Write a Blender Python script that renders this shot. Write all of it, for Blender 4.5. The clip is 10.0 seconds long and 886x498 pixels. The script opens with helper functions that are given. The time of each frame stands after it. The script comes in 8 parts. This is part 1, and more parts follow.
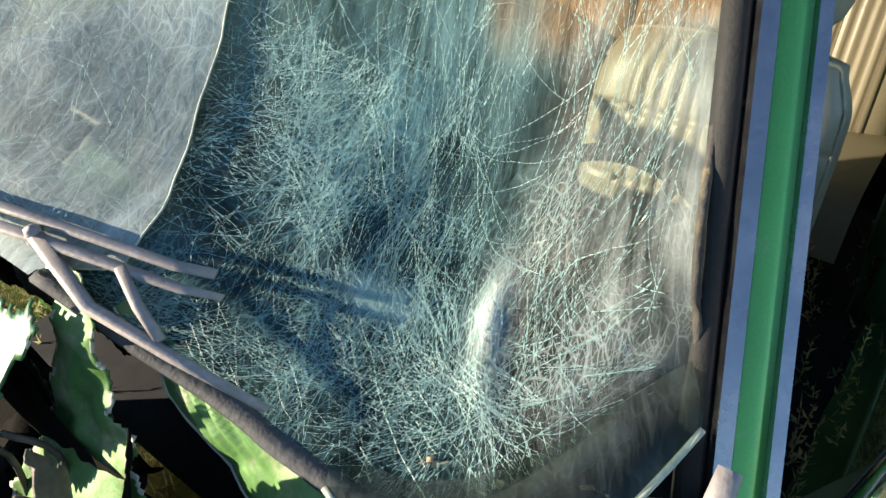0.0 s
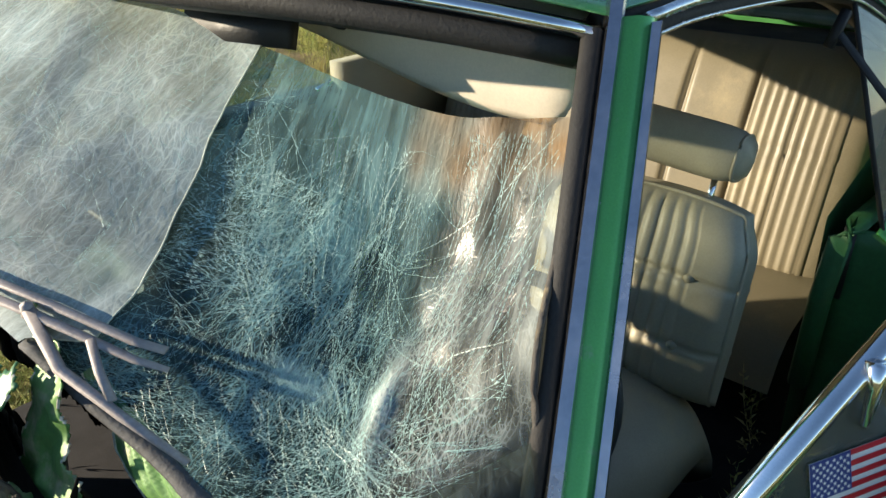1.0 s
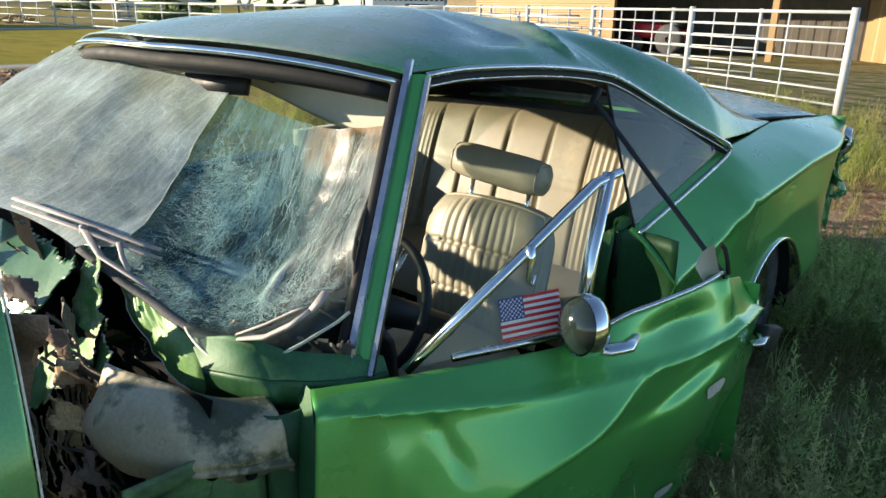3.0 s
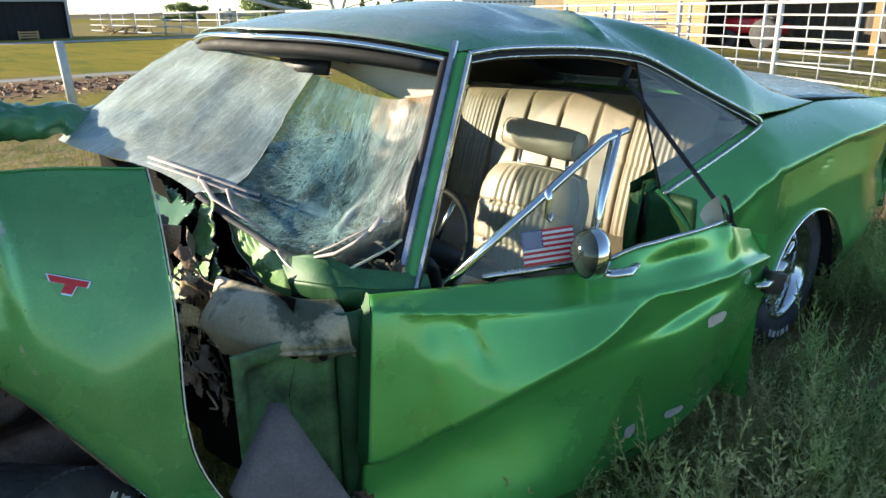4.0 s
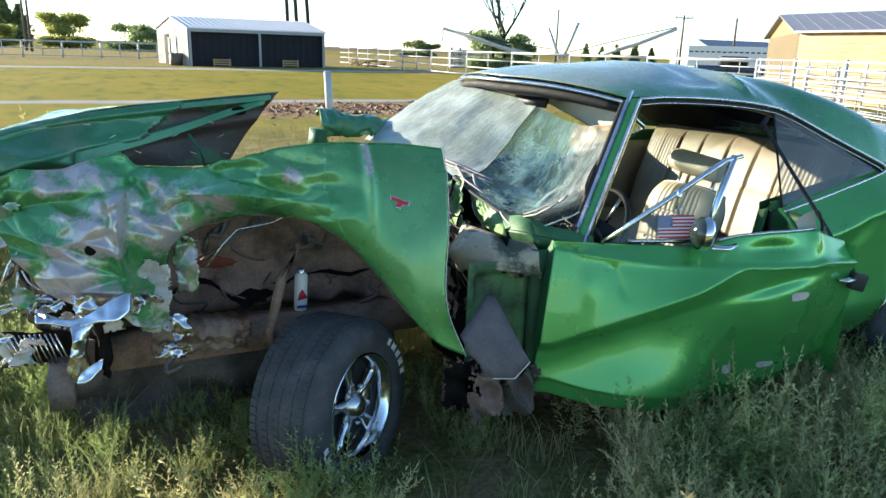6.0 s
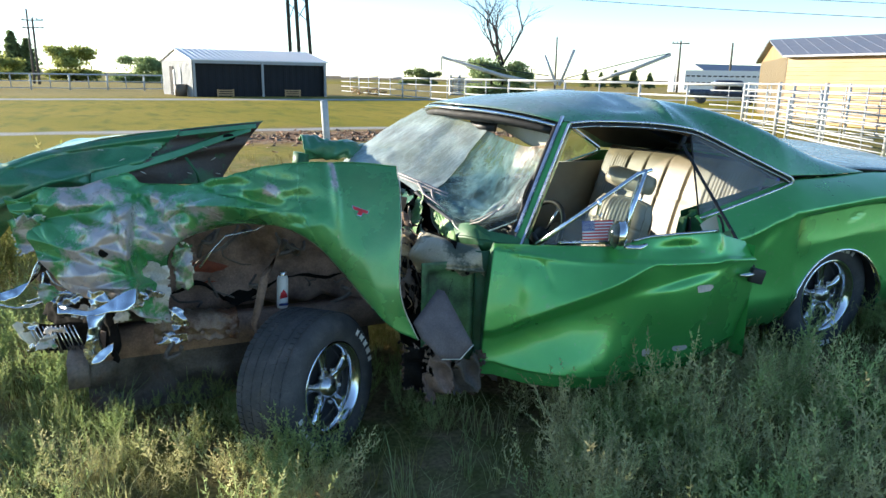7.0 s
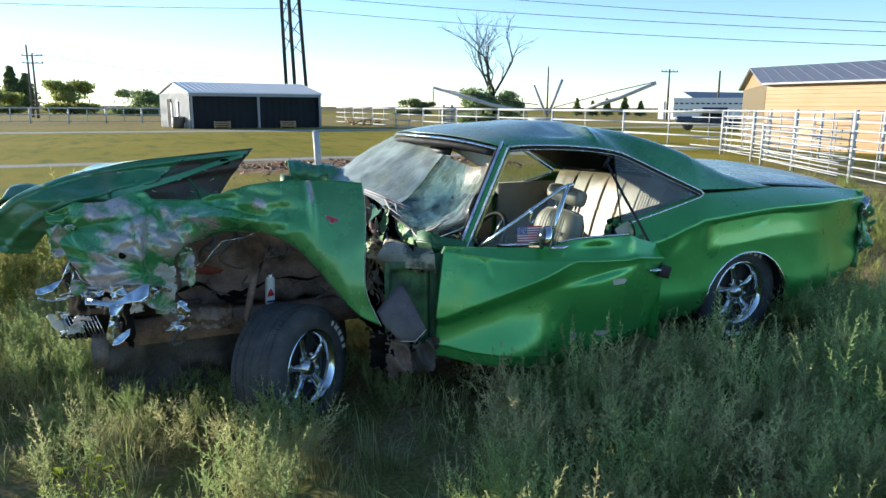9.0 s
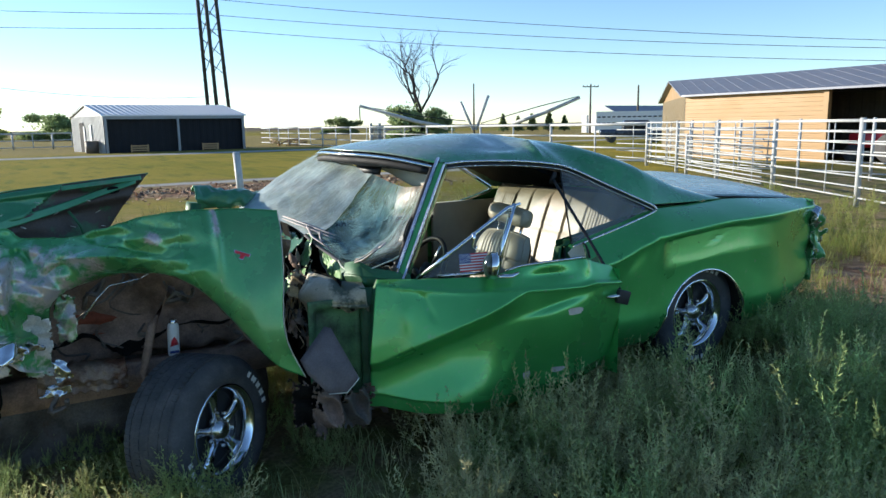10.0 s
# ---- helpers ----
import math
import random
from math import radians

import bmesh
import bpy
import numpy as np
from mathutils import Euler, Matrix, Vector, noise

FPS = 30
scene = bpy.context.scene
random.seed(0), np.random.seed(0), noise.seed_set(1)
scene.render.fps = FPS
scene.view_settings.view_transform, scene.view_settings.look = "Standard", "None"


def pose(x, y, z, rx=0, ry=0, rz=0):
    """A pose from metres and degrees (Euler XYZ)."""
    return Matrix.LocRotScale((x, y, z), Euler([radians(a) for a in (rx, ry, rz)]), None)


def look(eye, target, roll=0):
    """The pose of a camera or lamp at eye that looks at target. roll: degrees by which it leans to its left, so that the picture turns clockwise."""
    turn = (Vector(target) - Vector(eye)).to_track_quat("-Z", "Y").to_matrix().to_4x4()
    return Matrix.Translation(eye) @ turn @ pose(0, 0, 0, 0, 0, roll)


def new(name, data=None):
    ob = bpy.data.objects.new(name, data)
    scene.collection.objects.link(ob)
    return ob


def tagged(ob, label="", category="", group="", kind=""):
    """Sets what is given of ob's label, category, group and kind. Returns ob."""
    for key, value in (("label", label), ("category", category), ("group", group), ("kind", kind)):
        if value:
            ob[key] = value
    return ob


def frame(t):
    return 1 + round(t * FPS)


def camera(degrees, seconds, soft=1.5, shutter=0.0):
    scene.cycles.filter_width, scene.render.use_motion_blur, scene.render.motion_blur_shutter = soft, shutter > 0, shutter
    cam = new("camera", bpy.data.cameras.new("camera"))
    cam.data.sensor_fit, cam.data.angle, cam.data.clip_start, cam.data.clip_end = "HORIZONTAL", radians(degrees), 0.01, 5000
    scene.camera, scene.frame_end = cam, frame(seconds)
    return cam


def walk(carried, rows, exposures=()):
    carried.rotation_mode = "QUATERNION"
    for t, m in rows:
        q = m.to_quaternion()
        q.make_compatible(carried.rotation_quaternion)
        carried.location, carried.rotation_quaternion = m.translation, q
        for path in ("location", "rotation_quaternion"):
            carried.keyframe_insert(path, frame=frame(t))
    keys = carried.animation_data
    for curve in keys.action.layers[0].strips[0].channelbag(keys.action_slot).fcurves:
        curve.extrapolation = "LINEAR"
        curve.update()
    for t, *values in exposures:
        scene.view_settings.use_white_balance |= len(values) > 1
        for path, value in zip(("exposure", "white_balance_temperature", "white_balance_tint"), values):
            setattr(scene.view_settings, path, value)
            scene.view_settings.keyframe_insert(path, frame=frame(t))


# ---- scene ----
cam = camera(64.1, 10.0)
PATH = [
    (0, (0.541, 0.144, 1.4), (1.759, 1.174, 0.194), -3.5),
    (0.5, (0.54, 0.081, 1.438), (1.841, 1.171, 0.381), -1.5),
    (1, (0.512, -0.059, 1.472), (1.836, 1.127, 0.555), -0.7),
    (1.5, (0.476, -0.306, 1.487), (1.841, 0.92, 0.691), 0.1),
    (2, (0.318, -0.441, 1.496), (1.755, 0.752, 0.78), 1.1),
    (2.2, (0.242, -0.484, 1.493), (1.704, 0.69, 0.797), 1.4),
    (3.3, (0.086, -0.884, 1.473), (1.473, 0.41, 0.839), 0.1),
    (3.5, (0.056, -0.96, 1.468), (1.403, 0.374, 0.831), -0.5),
    (4, (-0.082, -1.118, 1.45), (1.174, 0.299, 0.807), -0.8),
    (4.5, (-0.367, -1.269, 1.437), (0.757, 0.261, 0.809), 0.1),
    (5, (-0.538, -1.56, 1.46), (0.376, 0.104, 0.83), 1.4),
    (5.2, (-0.622, -1.65, 1.468), (0.253, 0.043, 0.863), 1.7),
    (6.3, (-0.692, -2.231, 1.528), (0.114, -0.477, 1.005), 1.2),
    (6.5, (-0.657, -2.356, 1.539), (0.144, -0.595, 1.032), 0.9),
    (7, (-0.708, -2.595, 1.542), (0.104, -0.83, 1.07), 0.9),
    (7.5, (-0.806, -2.825, 1.567), (0.015, -1.056, 1.12), 0.8),
    (8, (-0.802, -3.072, 1.557), (0.016, -1.298, 1.128), 0.9),
    (8.5, (-0.803, -3.302, 1.568), (0.012, -1.523, 1.155), 0.7),
    (9, (-0.805, -3.307, 1.562), (0.022, -1.529, 1.168), 0.3),
    (9.5, (-0.767, -3.134, 1.556), (0.117, -1.379, 1.183), -0.2),
    (10, (-0.589, -2.853, 1.536), (0.411, -1.156, 1.189), -0.9),
]
walk(cam, [(t, look(eye, target, roll)) for t, eye, target, roll in PATH],
     exposures=[(0, 1.22, 6700, 8), (1.0, 1.05, 6700, 8), (2.0, 0.90, 6700, 8), (3.5, 1.25, 6700, 8), (4.3, 1.48, 6600, 8), (5.0, 1.70, 6500, 8), (6.5, 1.52, 6200, 8), (8.0, 1.28, 5900, 8), (10.0, 0.90, 5800, 8)])

# ---- world and sun ----
SUN_AZ, SUN_EL = -39.0, 13.5   # degrees from +y towards +x, and above the horizon
world = bpy.data.worlds.new("sky")
scene.world = world
world.use_nodes = True
wn = world.node_tree.nodes
sky = wn.new("ShaderNodeTexSky")
sky.sky_type = "NISHITA"
sky.sun_disc = False
sky.sun_elevation = radians(SUN_EL)
sky.sun_rotation = radians(SUN_AZ)
sky.air_density, sky.dust_density, sky.ozone_density = 0.8, 0.0, 2.0
wn["Background"].inputs[1].default_value = 0.118
world.node_tree.links.new(sky.outputs[0], wn["Background"].inputs[0])
sun_data = bpy.data.lights.new("sun", "SUN")
sun_data.energy, sun_data.angle, sun_data.color = 5.0, radians(0.55), (1.0, 0.86, 0.66)
sun = new("sun", sun_data)
sx, sy = math.sin(radians(SUN_AZ)), math.cos(radians(SUN_AZ))
sun.matrix_world = look((sx * 30, sy * 30, 30 * math.tan(radians(SUN_EL))), (0, 0, 0))


# ---- materials ----
def mat(name, color, rough=0.6, metal=0.0, vary=0.15, scale=8.0, fine=60.0, bump=0.1, coat=0.0, color2=None, mix=0.0,
        patch=2.5, edge=(0.45, 0.62), spec=0.5, sheen=0.0, backlit=0.0):
    """A principled surface with two scales of variation, a second colour in patches and a fine relief."""
    m = bpy.data.materials.new(name)
    m.use_nodes = True
    nt = m.node_tree
    b = nt.nodes["Principled BSDF"]
    b.inputs["Roughness"].default_value, b.inputs["Metallic"].default_value = rough, metal
    b.inputs["Coat Weight"].default_value, b.inputs["Coat Roughness"].default_value = coat, 0.08
    b.inputs["Specular IOR Level"].default_value = spec
    if sheen:
        b.inputs["Sheen Weight"].default_value = sheen
    tc = nt.nodes.new("ShaderNodeTexCoord")

    def noise_tex(s, detail=4.0, rough_n=0.6):
        n = nt.nodes.new("ShaderNodeTexNoise")
        n.inputs["Scale"].default_value, n.inputs["Detail"].default_value, n.inputs["Roughness"].default_value = s, detail, rough_n
        nt.links.new(tc.outputs["Object"], n.inputs["Vector"])
        return n

    def mixed(kind, f, a, c):
        x = nt.nodes.new("ShaderNodeMix")
        x.data_type, x.blend_type = "RGBA", kind
        for sock, val in ((x.inputs[0], f), (x.inputs[6], a), (x.inputs[7], c)):
            if isinstance(val, (float, int)):
                sock.default_value = val
            elif isinstance(val, tuple):
                sock.default_value = (*val, 1)
            else:
                nt.links.new(val, sock)
        return x.outputs[2]

    def ramp(sock, lo, hi, a=0.0, c=1.0):
        r = nt.nodes.new("ShaderNodeMapRange")
        r.inputs[1].default_value, r.inputs[2].default_value, r.inputs[3].default_value, r.inputs[4].default_value = lo, hi, a, c
        nt.links.new(sock, r.inputs[0])
        return r.outputs[0]

    n1, n2 = noise_tex(scale), noise_tex(fine, 3.0)
    col = color
    if color2:
        n3 = noise_tex(patch, 6.0, 0.65)
        col = mixed("MIX", ramp(n3.outputs[0], edge[0], edge[1], 0.0, mix or 1.0), color, color2)
    col = mixed("MULTIPLY", 1.0, col, ramp(n1.outputs[0], 0.3, 0.7, 1 - vary, 1 + vary))
    col = mixed("MULTIPLY", 1.0, col, ramp(n2.outputs[0], 0.3, 0.7, 1 - vary * 0.6, 1 + vary * 0.6))
    nt.links.new(col, b.inputs["Base Color"])
    nt.links.new(ramp(n1.outputs[0], 0.3, 0.7, max(rough - 0.08, 0.02), min(rough + 0.1, 1)), b.inputs["Roughness"])
    if bump:
        bp = nt.nodes.new("ShaderNodeBump")
        bp.inputs["Strength"].default_value, bp.inputs["Distance"].default_value = bump, 0.01
        nt.links.new(n2.outputs[0], bp.inputs["Height"])
        nt.links.new(bp.outputs[0], b.inputs["Normal"])
    if backlit:
        tr = nt.nodes.new("ShaderNodeBsdfTranslucent")
        nt.links.new(col, tr.inputs[0])
        mx = nt.nodes.new("ShaderNodeMixShader")
        mx.inputs[0].default_value = backlit
        nt.links.new(b.outputs[0], mx.inputs[1])
        nt.links.new(tr.outputs[0], mx.inputs[2])
        nt.links.new(mx.outputs[0], nt.nodes["Material Output"].inputs[0])
    return m


PAINT = mat("green_paint", (0.098, 0.410, 0.098), 0.31, 0.48, 0.12, 3, 400, 0.015, coat=0.8,
            color2=(0.22, 0.34, 0.19), patch=24.0, edge=(0.60, 0.78))
PAINT_WORN = mat("worn_green_paint", (0.075, 0.270, 0.080), 0.34, 0.22, 0.14, 5, 160, 0.04, coat=0.7,
                 color2=(0.24, 0.22, 0.20), patch=4.0, edge=(0.62, 0.70))
# Body green darkened for inner parts; their shade is put into the colour.
PAINT_DARK = mat("shade_darkened_green", (0.024, 0.105, 0.038), 0.5, 0.1, 0.2, 8, 90, 0.08, color2=(0.022, 0.085, 0.03), patch=6, edge=(0.5, 0.7))
PAINT_CRUSHED = mat("scraped_green_paint", (0.075, 0.240, 0.075), 0.25, 0.35, 0.25, 9, 120, 0.06, coat=0.6,
                    color2=(0.34, 0.30, 0.285), patch=6.0, edge=(0.50, 0.60))
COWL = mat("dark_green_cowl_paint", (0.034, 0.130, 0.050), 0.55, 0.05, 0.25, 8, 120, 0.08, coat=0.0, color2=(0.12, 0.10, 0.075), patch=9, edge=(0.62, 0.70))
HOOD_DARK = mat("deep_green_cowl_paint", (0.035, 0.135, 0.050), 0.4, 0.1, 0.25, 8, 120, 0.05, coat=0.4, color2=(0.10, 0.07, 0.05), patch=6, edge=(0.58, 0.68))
FLAP = mat("chalky_light_green_paint", (0.115, 0.255, 0.07), 0.5, 0.1, 0.2, 9, 120, 0.08, coat=0.1, color2=(0.30, 0.32, 0.20), patch=12, edge=(0.55, 0.66))
BARE = mat("bare_rusty_steel", (0.22, 0.16, 0.12), 0.6, 0.5, 0.35, 12, 120, 0.2, color2=(0.10, 0.045, 0.025), patch=9)
RUST = mat("brown_rusty_steel", (0.26, 0.175, 0.135), 0.8, 0.05, 0.35, 9, 110, 0.4, color2=(0.13, 0.085, 0.065), patch=5, edge=(0.48, 0.66))
GREASE = mat("greasy_dark_metal", (0.13, 0.11, 0.095), 0.6, 0.3, 0.4, 14, 90, 0.3, color2=(0.09, 0.06, 0.045), patch=7, edge=(0.55, 0.7))
SCRAPED = mat("scraped_grey_sheet", (0.46, 0.42, 0.38), 0.5, 0.1, 0.25, 9, 120, 0.08, color2=(0.10, 0.26, 0.09), patch=5, edge=(0.56, 0.62))
GREY_PLASTIC = mat("dark_grey_splash_shield", (0.13, 0.108, 0.108), 0.7, 0.0, 0.25, 12, 140, 0.2)
# Near-black gloss paints the dark reflection on the domed mirror back.
MIRROR_SHELL = mat("dark_reflection_shell", (0.02, 0.03, 0.026), 0.12, 0.0, 0.1, 20, 200, 0.01, coat=0.6)
CHROME = mat("chrome", (0.78, 0.79, 0.80), 0.10, 1.0, 0.06, 10, 300, 0.01)
CHROME_DULL = mat("dulled_chrome", (0.40, 0.41, 0.45), 0.22, 1.0, 0.12, 12, 200, 0.03)
# Near-black matt: shade of the engine bay, gaps and holes put into the colour.
VOID_BLACK = mat("void_black_metal", (0.012, 0.011, 0.010), 0.95, 0.0, 0.3, 12, 90, 0.2, spec=0.05)
CHROME_OLD = mat("pitted_chrome", (0.62, 0.62, 0.62), 0.22, 1.0, 0.15, 14, 200, 0.06)
BLACK_RUBBER = mat("black_rubber", (0.016, 0.016, 0.017), 0.75, 0.0, 0.3, 20, 180, 0.15)
TYRE = mat("tyre_rubber", (0.065, 0.064, 0.066), 0.8, 0.0, 0.3, 10, 130, 0.2, color2=(0.10, 0.092, 0.085), patch=5, edge=(0.5, 0.75))
WHITE_LETTER = mat("raised_white_lettering", (0.75, 0.74, 0.70), 0.6, 0.0, 0.12, 40, 200, 0.05)
RIM_DARK = mat("dark_grey_rim_paint", (0.035, 0.035, 0.037), 0.5, 0.4, 0.2, 20, 200, 0.05)
VINYL = mat("cream_vinyl", (0.34, 0.312, 0.235), 0.42, 0.0, 0.10, 6, 240, 0.06, color2=(0.42, 0.35, 0.22), patch=4, edge=(0.58, 0.75))
VINYL_REAR = mat("tan_aged_vinyl", (0.185, 0.160, 0.105), 0.45, 0.0, 0.12, 6, 240, 0.06, color2=(0.30, 0.25, 0.15), patch=4, edge=(0.55, 0.75))
VISOR = mat("pale_visor_vinyl", (0.66, 0.60, 0.50), 0.6, 0.0, 0.08, 6, 240, 0.05)
SAIL_LINING = mat("brown_roof_lining", (0.085, 0.078, 0.065), 0.85, 0.0, 0.2, 9, 150, 0.1)
BLACK_TRIM = mat("black_interior_trim", (0.014, 0.014, 0.016), 0.55, 0.0, 0.25, 9, 150, 0.1)
CARPET = mat("dark_carpet", (0.02, 0.02, 0.022), 0.95, 0.0, 0.3, 12, 300, 0.4, spec=0.05)
BELT = mat("black_seat_belt_webbing", (0.012, 0.013, 0.016), 0.7, 0.0, 0.2, 30, 500, 0.2)
SEAL = mat("weathered_window_seal", (0.06, 0.055, 0.05), 0.8, 0.0, 0.4, 14, 120, 0.3, color2=(0.20, 0.16, 0.09), patch=10, edge=(0.55, 0.7))
RED = mat("red_enamel", (0.55, 0.02, 0.03), 0.4, 0.0, 0.08, 30, 200, 0.02)
BLUE = mat("navy_print", (0.03, 0.05, 0.22), 0.5, 0.0, 0.08, 30, 200, 0.02)
WHITE = mat("white_print", (0.78, 0.77, 0.75), 0.5, 0.0, 0.06, 30, 200, 0.02)
WHITE_PIPE = mat("white_painted_pipe", (0.46, 0.47, 0.47), 0.5, 0.0, 0.12, 6, 80, 0.08, color2=(0.40, 0.28, 0.20), patch=5, edge=(0.66, 0.8))
TORN = mat("torn_pale_primer_edge", (0.62, 0.60, 0.50), 0.7, 0.0, 0.2, 20, 150, 0.2)
FIBRE = mat("tan_insulation", (0.50, 0.38, 0.24), 0.9, 0.0, 0.3, 20, 150, 0.4)


def scraped_paint(name, paint=(0.075, 0.300, 0.095), paler=(0.130, 0.340, 0.120), bare_col=(0.50, 0.44, 0.42), at=(0.98, 1.12), metal=0.40):
    """Green paint over steel: the mesh attribute "scrape" tells where it is rubbed off, "dirt" where it is brown."""
    m = mat(name, paint, 0.26, metal, 0.16, 5, 220, 0.02, coat=0.8, color2=paler, patch=3.0, edge=(0.45, 0.65))
    nt = m.node_tree
    b = nt.nodes["Principled BSDF"]
    base = b.inputs["Base Color"].links[0].from_socket
    tc = nt.nodes.new("ShaderNodeTexCoord")
    nz = nt.nodes.new("ShaderNodeTexNoise")
    nz.inputs["Scale"].default_value, nz.inputs["Detail"].default_value, nz.inputs["Roughness"].default_value = 16, 8, 0.75
    nt.links.new(tc.outputs["Object"], nz.inputs["Vector"])

    def worn(layer, below, colour, lo, hi):
        at = nt.nodes.new("ShaderNodeAttribute")
        at.attribute_name = layer
        add = nt.nodes.new("ShaderNodeMath")
        add.operation = "MULTIPLY_ADD"
        nt.links.new(nz.outputs[0], add.inputs[0])
        add.inputs[1].default_value = 0.9
        nt.links.new(at.outputs["Fac"], add.inputs[2])
        r = nt.nodes.new("ShaderNodeMapRange")
        r.inputs[1].default_value, r.inputs[2].default_value = lo, hi
        nt.links.new(add.outputs[0], r.inputs[0])
        x = nt.nodes.new("ShaderNodeMix")
        x.data_type = "RGBA"
        nt.links.new(r.outputs[0], x.inputs[0])
        nt.links.new(below, x.inputs[6])
        x.inputs[7].default_value = (*colour, 1)
        return x.outputs[2], r.outputs[0]
    col, bare = worn("scrape", base, bare_col, *at)
    col, dirt = worn("dirt", col, (0.085, 0.060, 0.045), 0.86, 1.15)
    nt.links.new(col, b.inputs["Base Color"])
    cw = nt.nodes.new("ShaderNodeMapRange")
    cw.inputs[3].default_value, cw.inputs[4].default_value = 0.75, 0.05
    nt.links.new(bare, cw.inputs[0])
    nt.links.new(cw.outputs[0], b.inputs["Coat Weight"])
    return m


NOSE_PAINT = scraped_paint("green_paint_scraped_on_its_ridges")
ROOF_PAINT = scraped_paint("green_paint_under_dust_and_painted_sheen", (0.045, 0.235, 0.075), (0.055, 0.250, 0.085), (0.33, 0.375, 0.345), (0.45, 1.25), 0.2)


def glass(name, tint, rough=0.02, clear=0.85, dirt=0.1, dirt_col=(0.5, 0.5, 0.45)):
    m = bpy.data.materials.new(name)
    m.use_nodes = True
    nt = m.node_tree
    b = nt.nodes["Principled BSDF"]
    b.inputs["Base Color"].default_value = (*dirt_col, 1)
    b.inputs["Roughness"].default_value = 0.5
    tr = nt.nodes.new("ShaderNodeBsdfTransparent")
    tr.inputs[0].default_value = (*tint, 1)
    gl = nt.nodes.new("ShaderNodeBsdfGlossy")
    gl.inputs["Roughness"].default_value = rough
    fr = nt.nodes.new("ShaderNodeFresnel")
    fr.inputs[0].default_value = 1.5
    m1, m2 = nt.nodes.new("ShaderNodeMixShader"), nt.nodes.new("ShaderNodeMixShader")
    nt.links.new(fr.outputs[0], m1.inputs[0])
    nt.links.new(tr.outputs[0], m1.inputs[1])
    nt.links.new(gl.outputs[0], m1.inputs[2])
    tc, nz, rg = nt.nodes.new("ShaderNodeTexCoord"), nt.nodes.new("ShaderNodeTexNoise"), nt.nodes.new("ShaderNodeMapRange")
    nz.inputs["Scale"].default_value, nz.inputs["Detail"].default_value = 6, 6
    nt.links.new(tc.outputs["Object"], nz.inputs["Vector"])
    nt.links.new(nz.outputs[0], rg.inputs[0])
    rg.inputs[1].default_value, rg.inputs[2].default_value, rg.inputs[3].default_value, rg.inputs[4].default_value = 0.35, 0.75, dirt * 0.4, dirt
    nt.links.new(rg.outputs[0], m2.inputs[0])
    nt.links.new(m1.outputs[0], m2.inputs[1])
    nt.links.new(b.outputs[0], m2.inputs[2])
    nt.links.new(m2.outputs[0], nt.nodes["Material Output"].inputs[0])
    return m


GLASS = glass("side_glass", (0.82, 0.88, 0.84), 0.02, dirt=0.10)
# Kept very dark, so the trunk lid beyond hardly shows.
REAR_GLASS = glass("dark_rear_glass", (0.16, 0.20, 0.22), 0.05, dirt=0.06)
# The pale film stands for reflections and haze on this pane.
VEILED_GLASS = glass("pale_veiled_quarter_glass", (0.80, 0.85, 0.84), 0.03, dirt=0.26, dirt_col=(0.50, 0.53, 0.52))
VENT_GLASS = glass("dusty_vent_glass", (0.72, 0.76, 0.72), 0.05, dirt=0.22)


# ---- mesh helpers ----
def part(name, bm, material, parent=None, label="", smooth=True):
    me = bpy.data.meshes.new(name)
    bm.to_mesh(me)
    bm.free()
    return part_mesh(name, me, material, parent, label, smooth)


def part_mesh(name, me, material, parent=None, label="", smooth=True):
    if material:
        for m in (material if isinstance(material, (list, tuple)) else [material]):
            me.materials.append(m)
    if smooth:
        me.polygons.foreach_set("use_smooth", [True] * len(me.polygons))
    ob = new(name, me)
    if parent:
        ob.parent = parent
        ob.matrix_parent_inverse = world_of(parent).inverted()
    if label:
        ob["label"] = label
    return ob


def world_of(ob):
    return world_of(ob.parent) @ ob.matrix_parent_inverse @ ob.matrix_basis if ob.parent else ob.matrix_basis.copy()


def thing(name, at, label, category, group="", kind=""):
    ob = new(name)
    ob.location = at
    ob.empty_display_size = 0.1
    return tagged(ob, label, category, group, kind)


def solid(ob, t, offset=-1.0):
    s = ob.modifiers.new("thickness", "SOLIDIFY")
    s.thickness, s.offset = t, offset
    return ob


def bevel(ob, w=0.006, seg=2):
    b = ob.modifiers.new("edge", "BEVEL")
    b.width, b.segments, b.limit_method = w, seg, "ANGLE"
    return ob


def catmull(pts, t):
    """A point on the smooth curve through pts (rows of an array), t from 0 to 1."""
    n = len(pts) - 1
    f = min(max(t, 0), 1) * n
    i = min(int(f), n - 1)
    f -= i
    p1, p2 = pts[i], pts[i + 1]
    p0 = pts[i - 1] if i > 0 else 2 * p1 - p2
    p3 = pts[i + 2] if i + 2 <= n else 2 * p2 - p1
    return 0.5 * (2 * p1 + (p2 - p0) * f + (2 * p0 - 5 * p1 + 4 * p2 - p3) * f * f + (3 * p1 - p0 - 3 * p2 + p3) * f ** 3)


def lofted(sections):
    """A smooth surface through sections of equal length: a function of u (along) and v (across)."""
    net = np.array(sections, float)

    def f(u, v):
        return catmull(np.array([catmull(row, v) for row in net]), u)
    return f


def sheet(f, nu, nv, us=None, vs=None):
    """A mesh of the surface f(u, v)."""
    bm = bmesh.new()
    us = us if us is not None else [i / nu for i in range(nu + 1)]
    vs = vs if vs is not None else [j / nv for j in range(nv + 1)]
    g = [[bm.verts.new(Vector(f(u, v))) for v in vs] for u in us]
    for i in range(len(us) - 1):
        for j in range(len(vs) - 1):
            bm.faces.new((g[i][j], g[i + 1][j], g[i + 1][j + 1], g[i][j + 1]))
    return bm


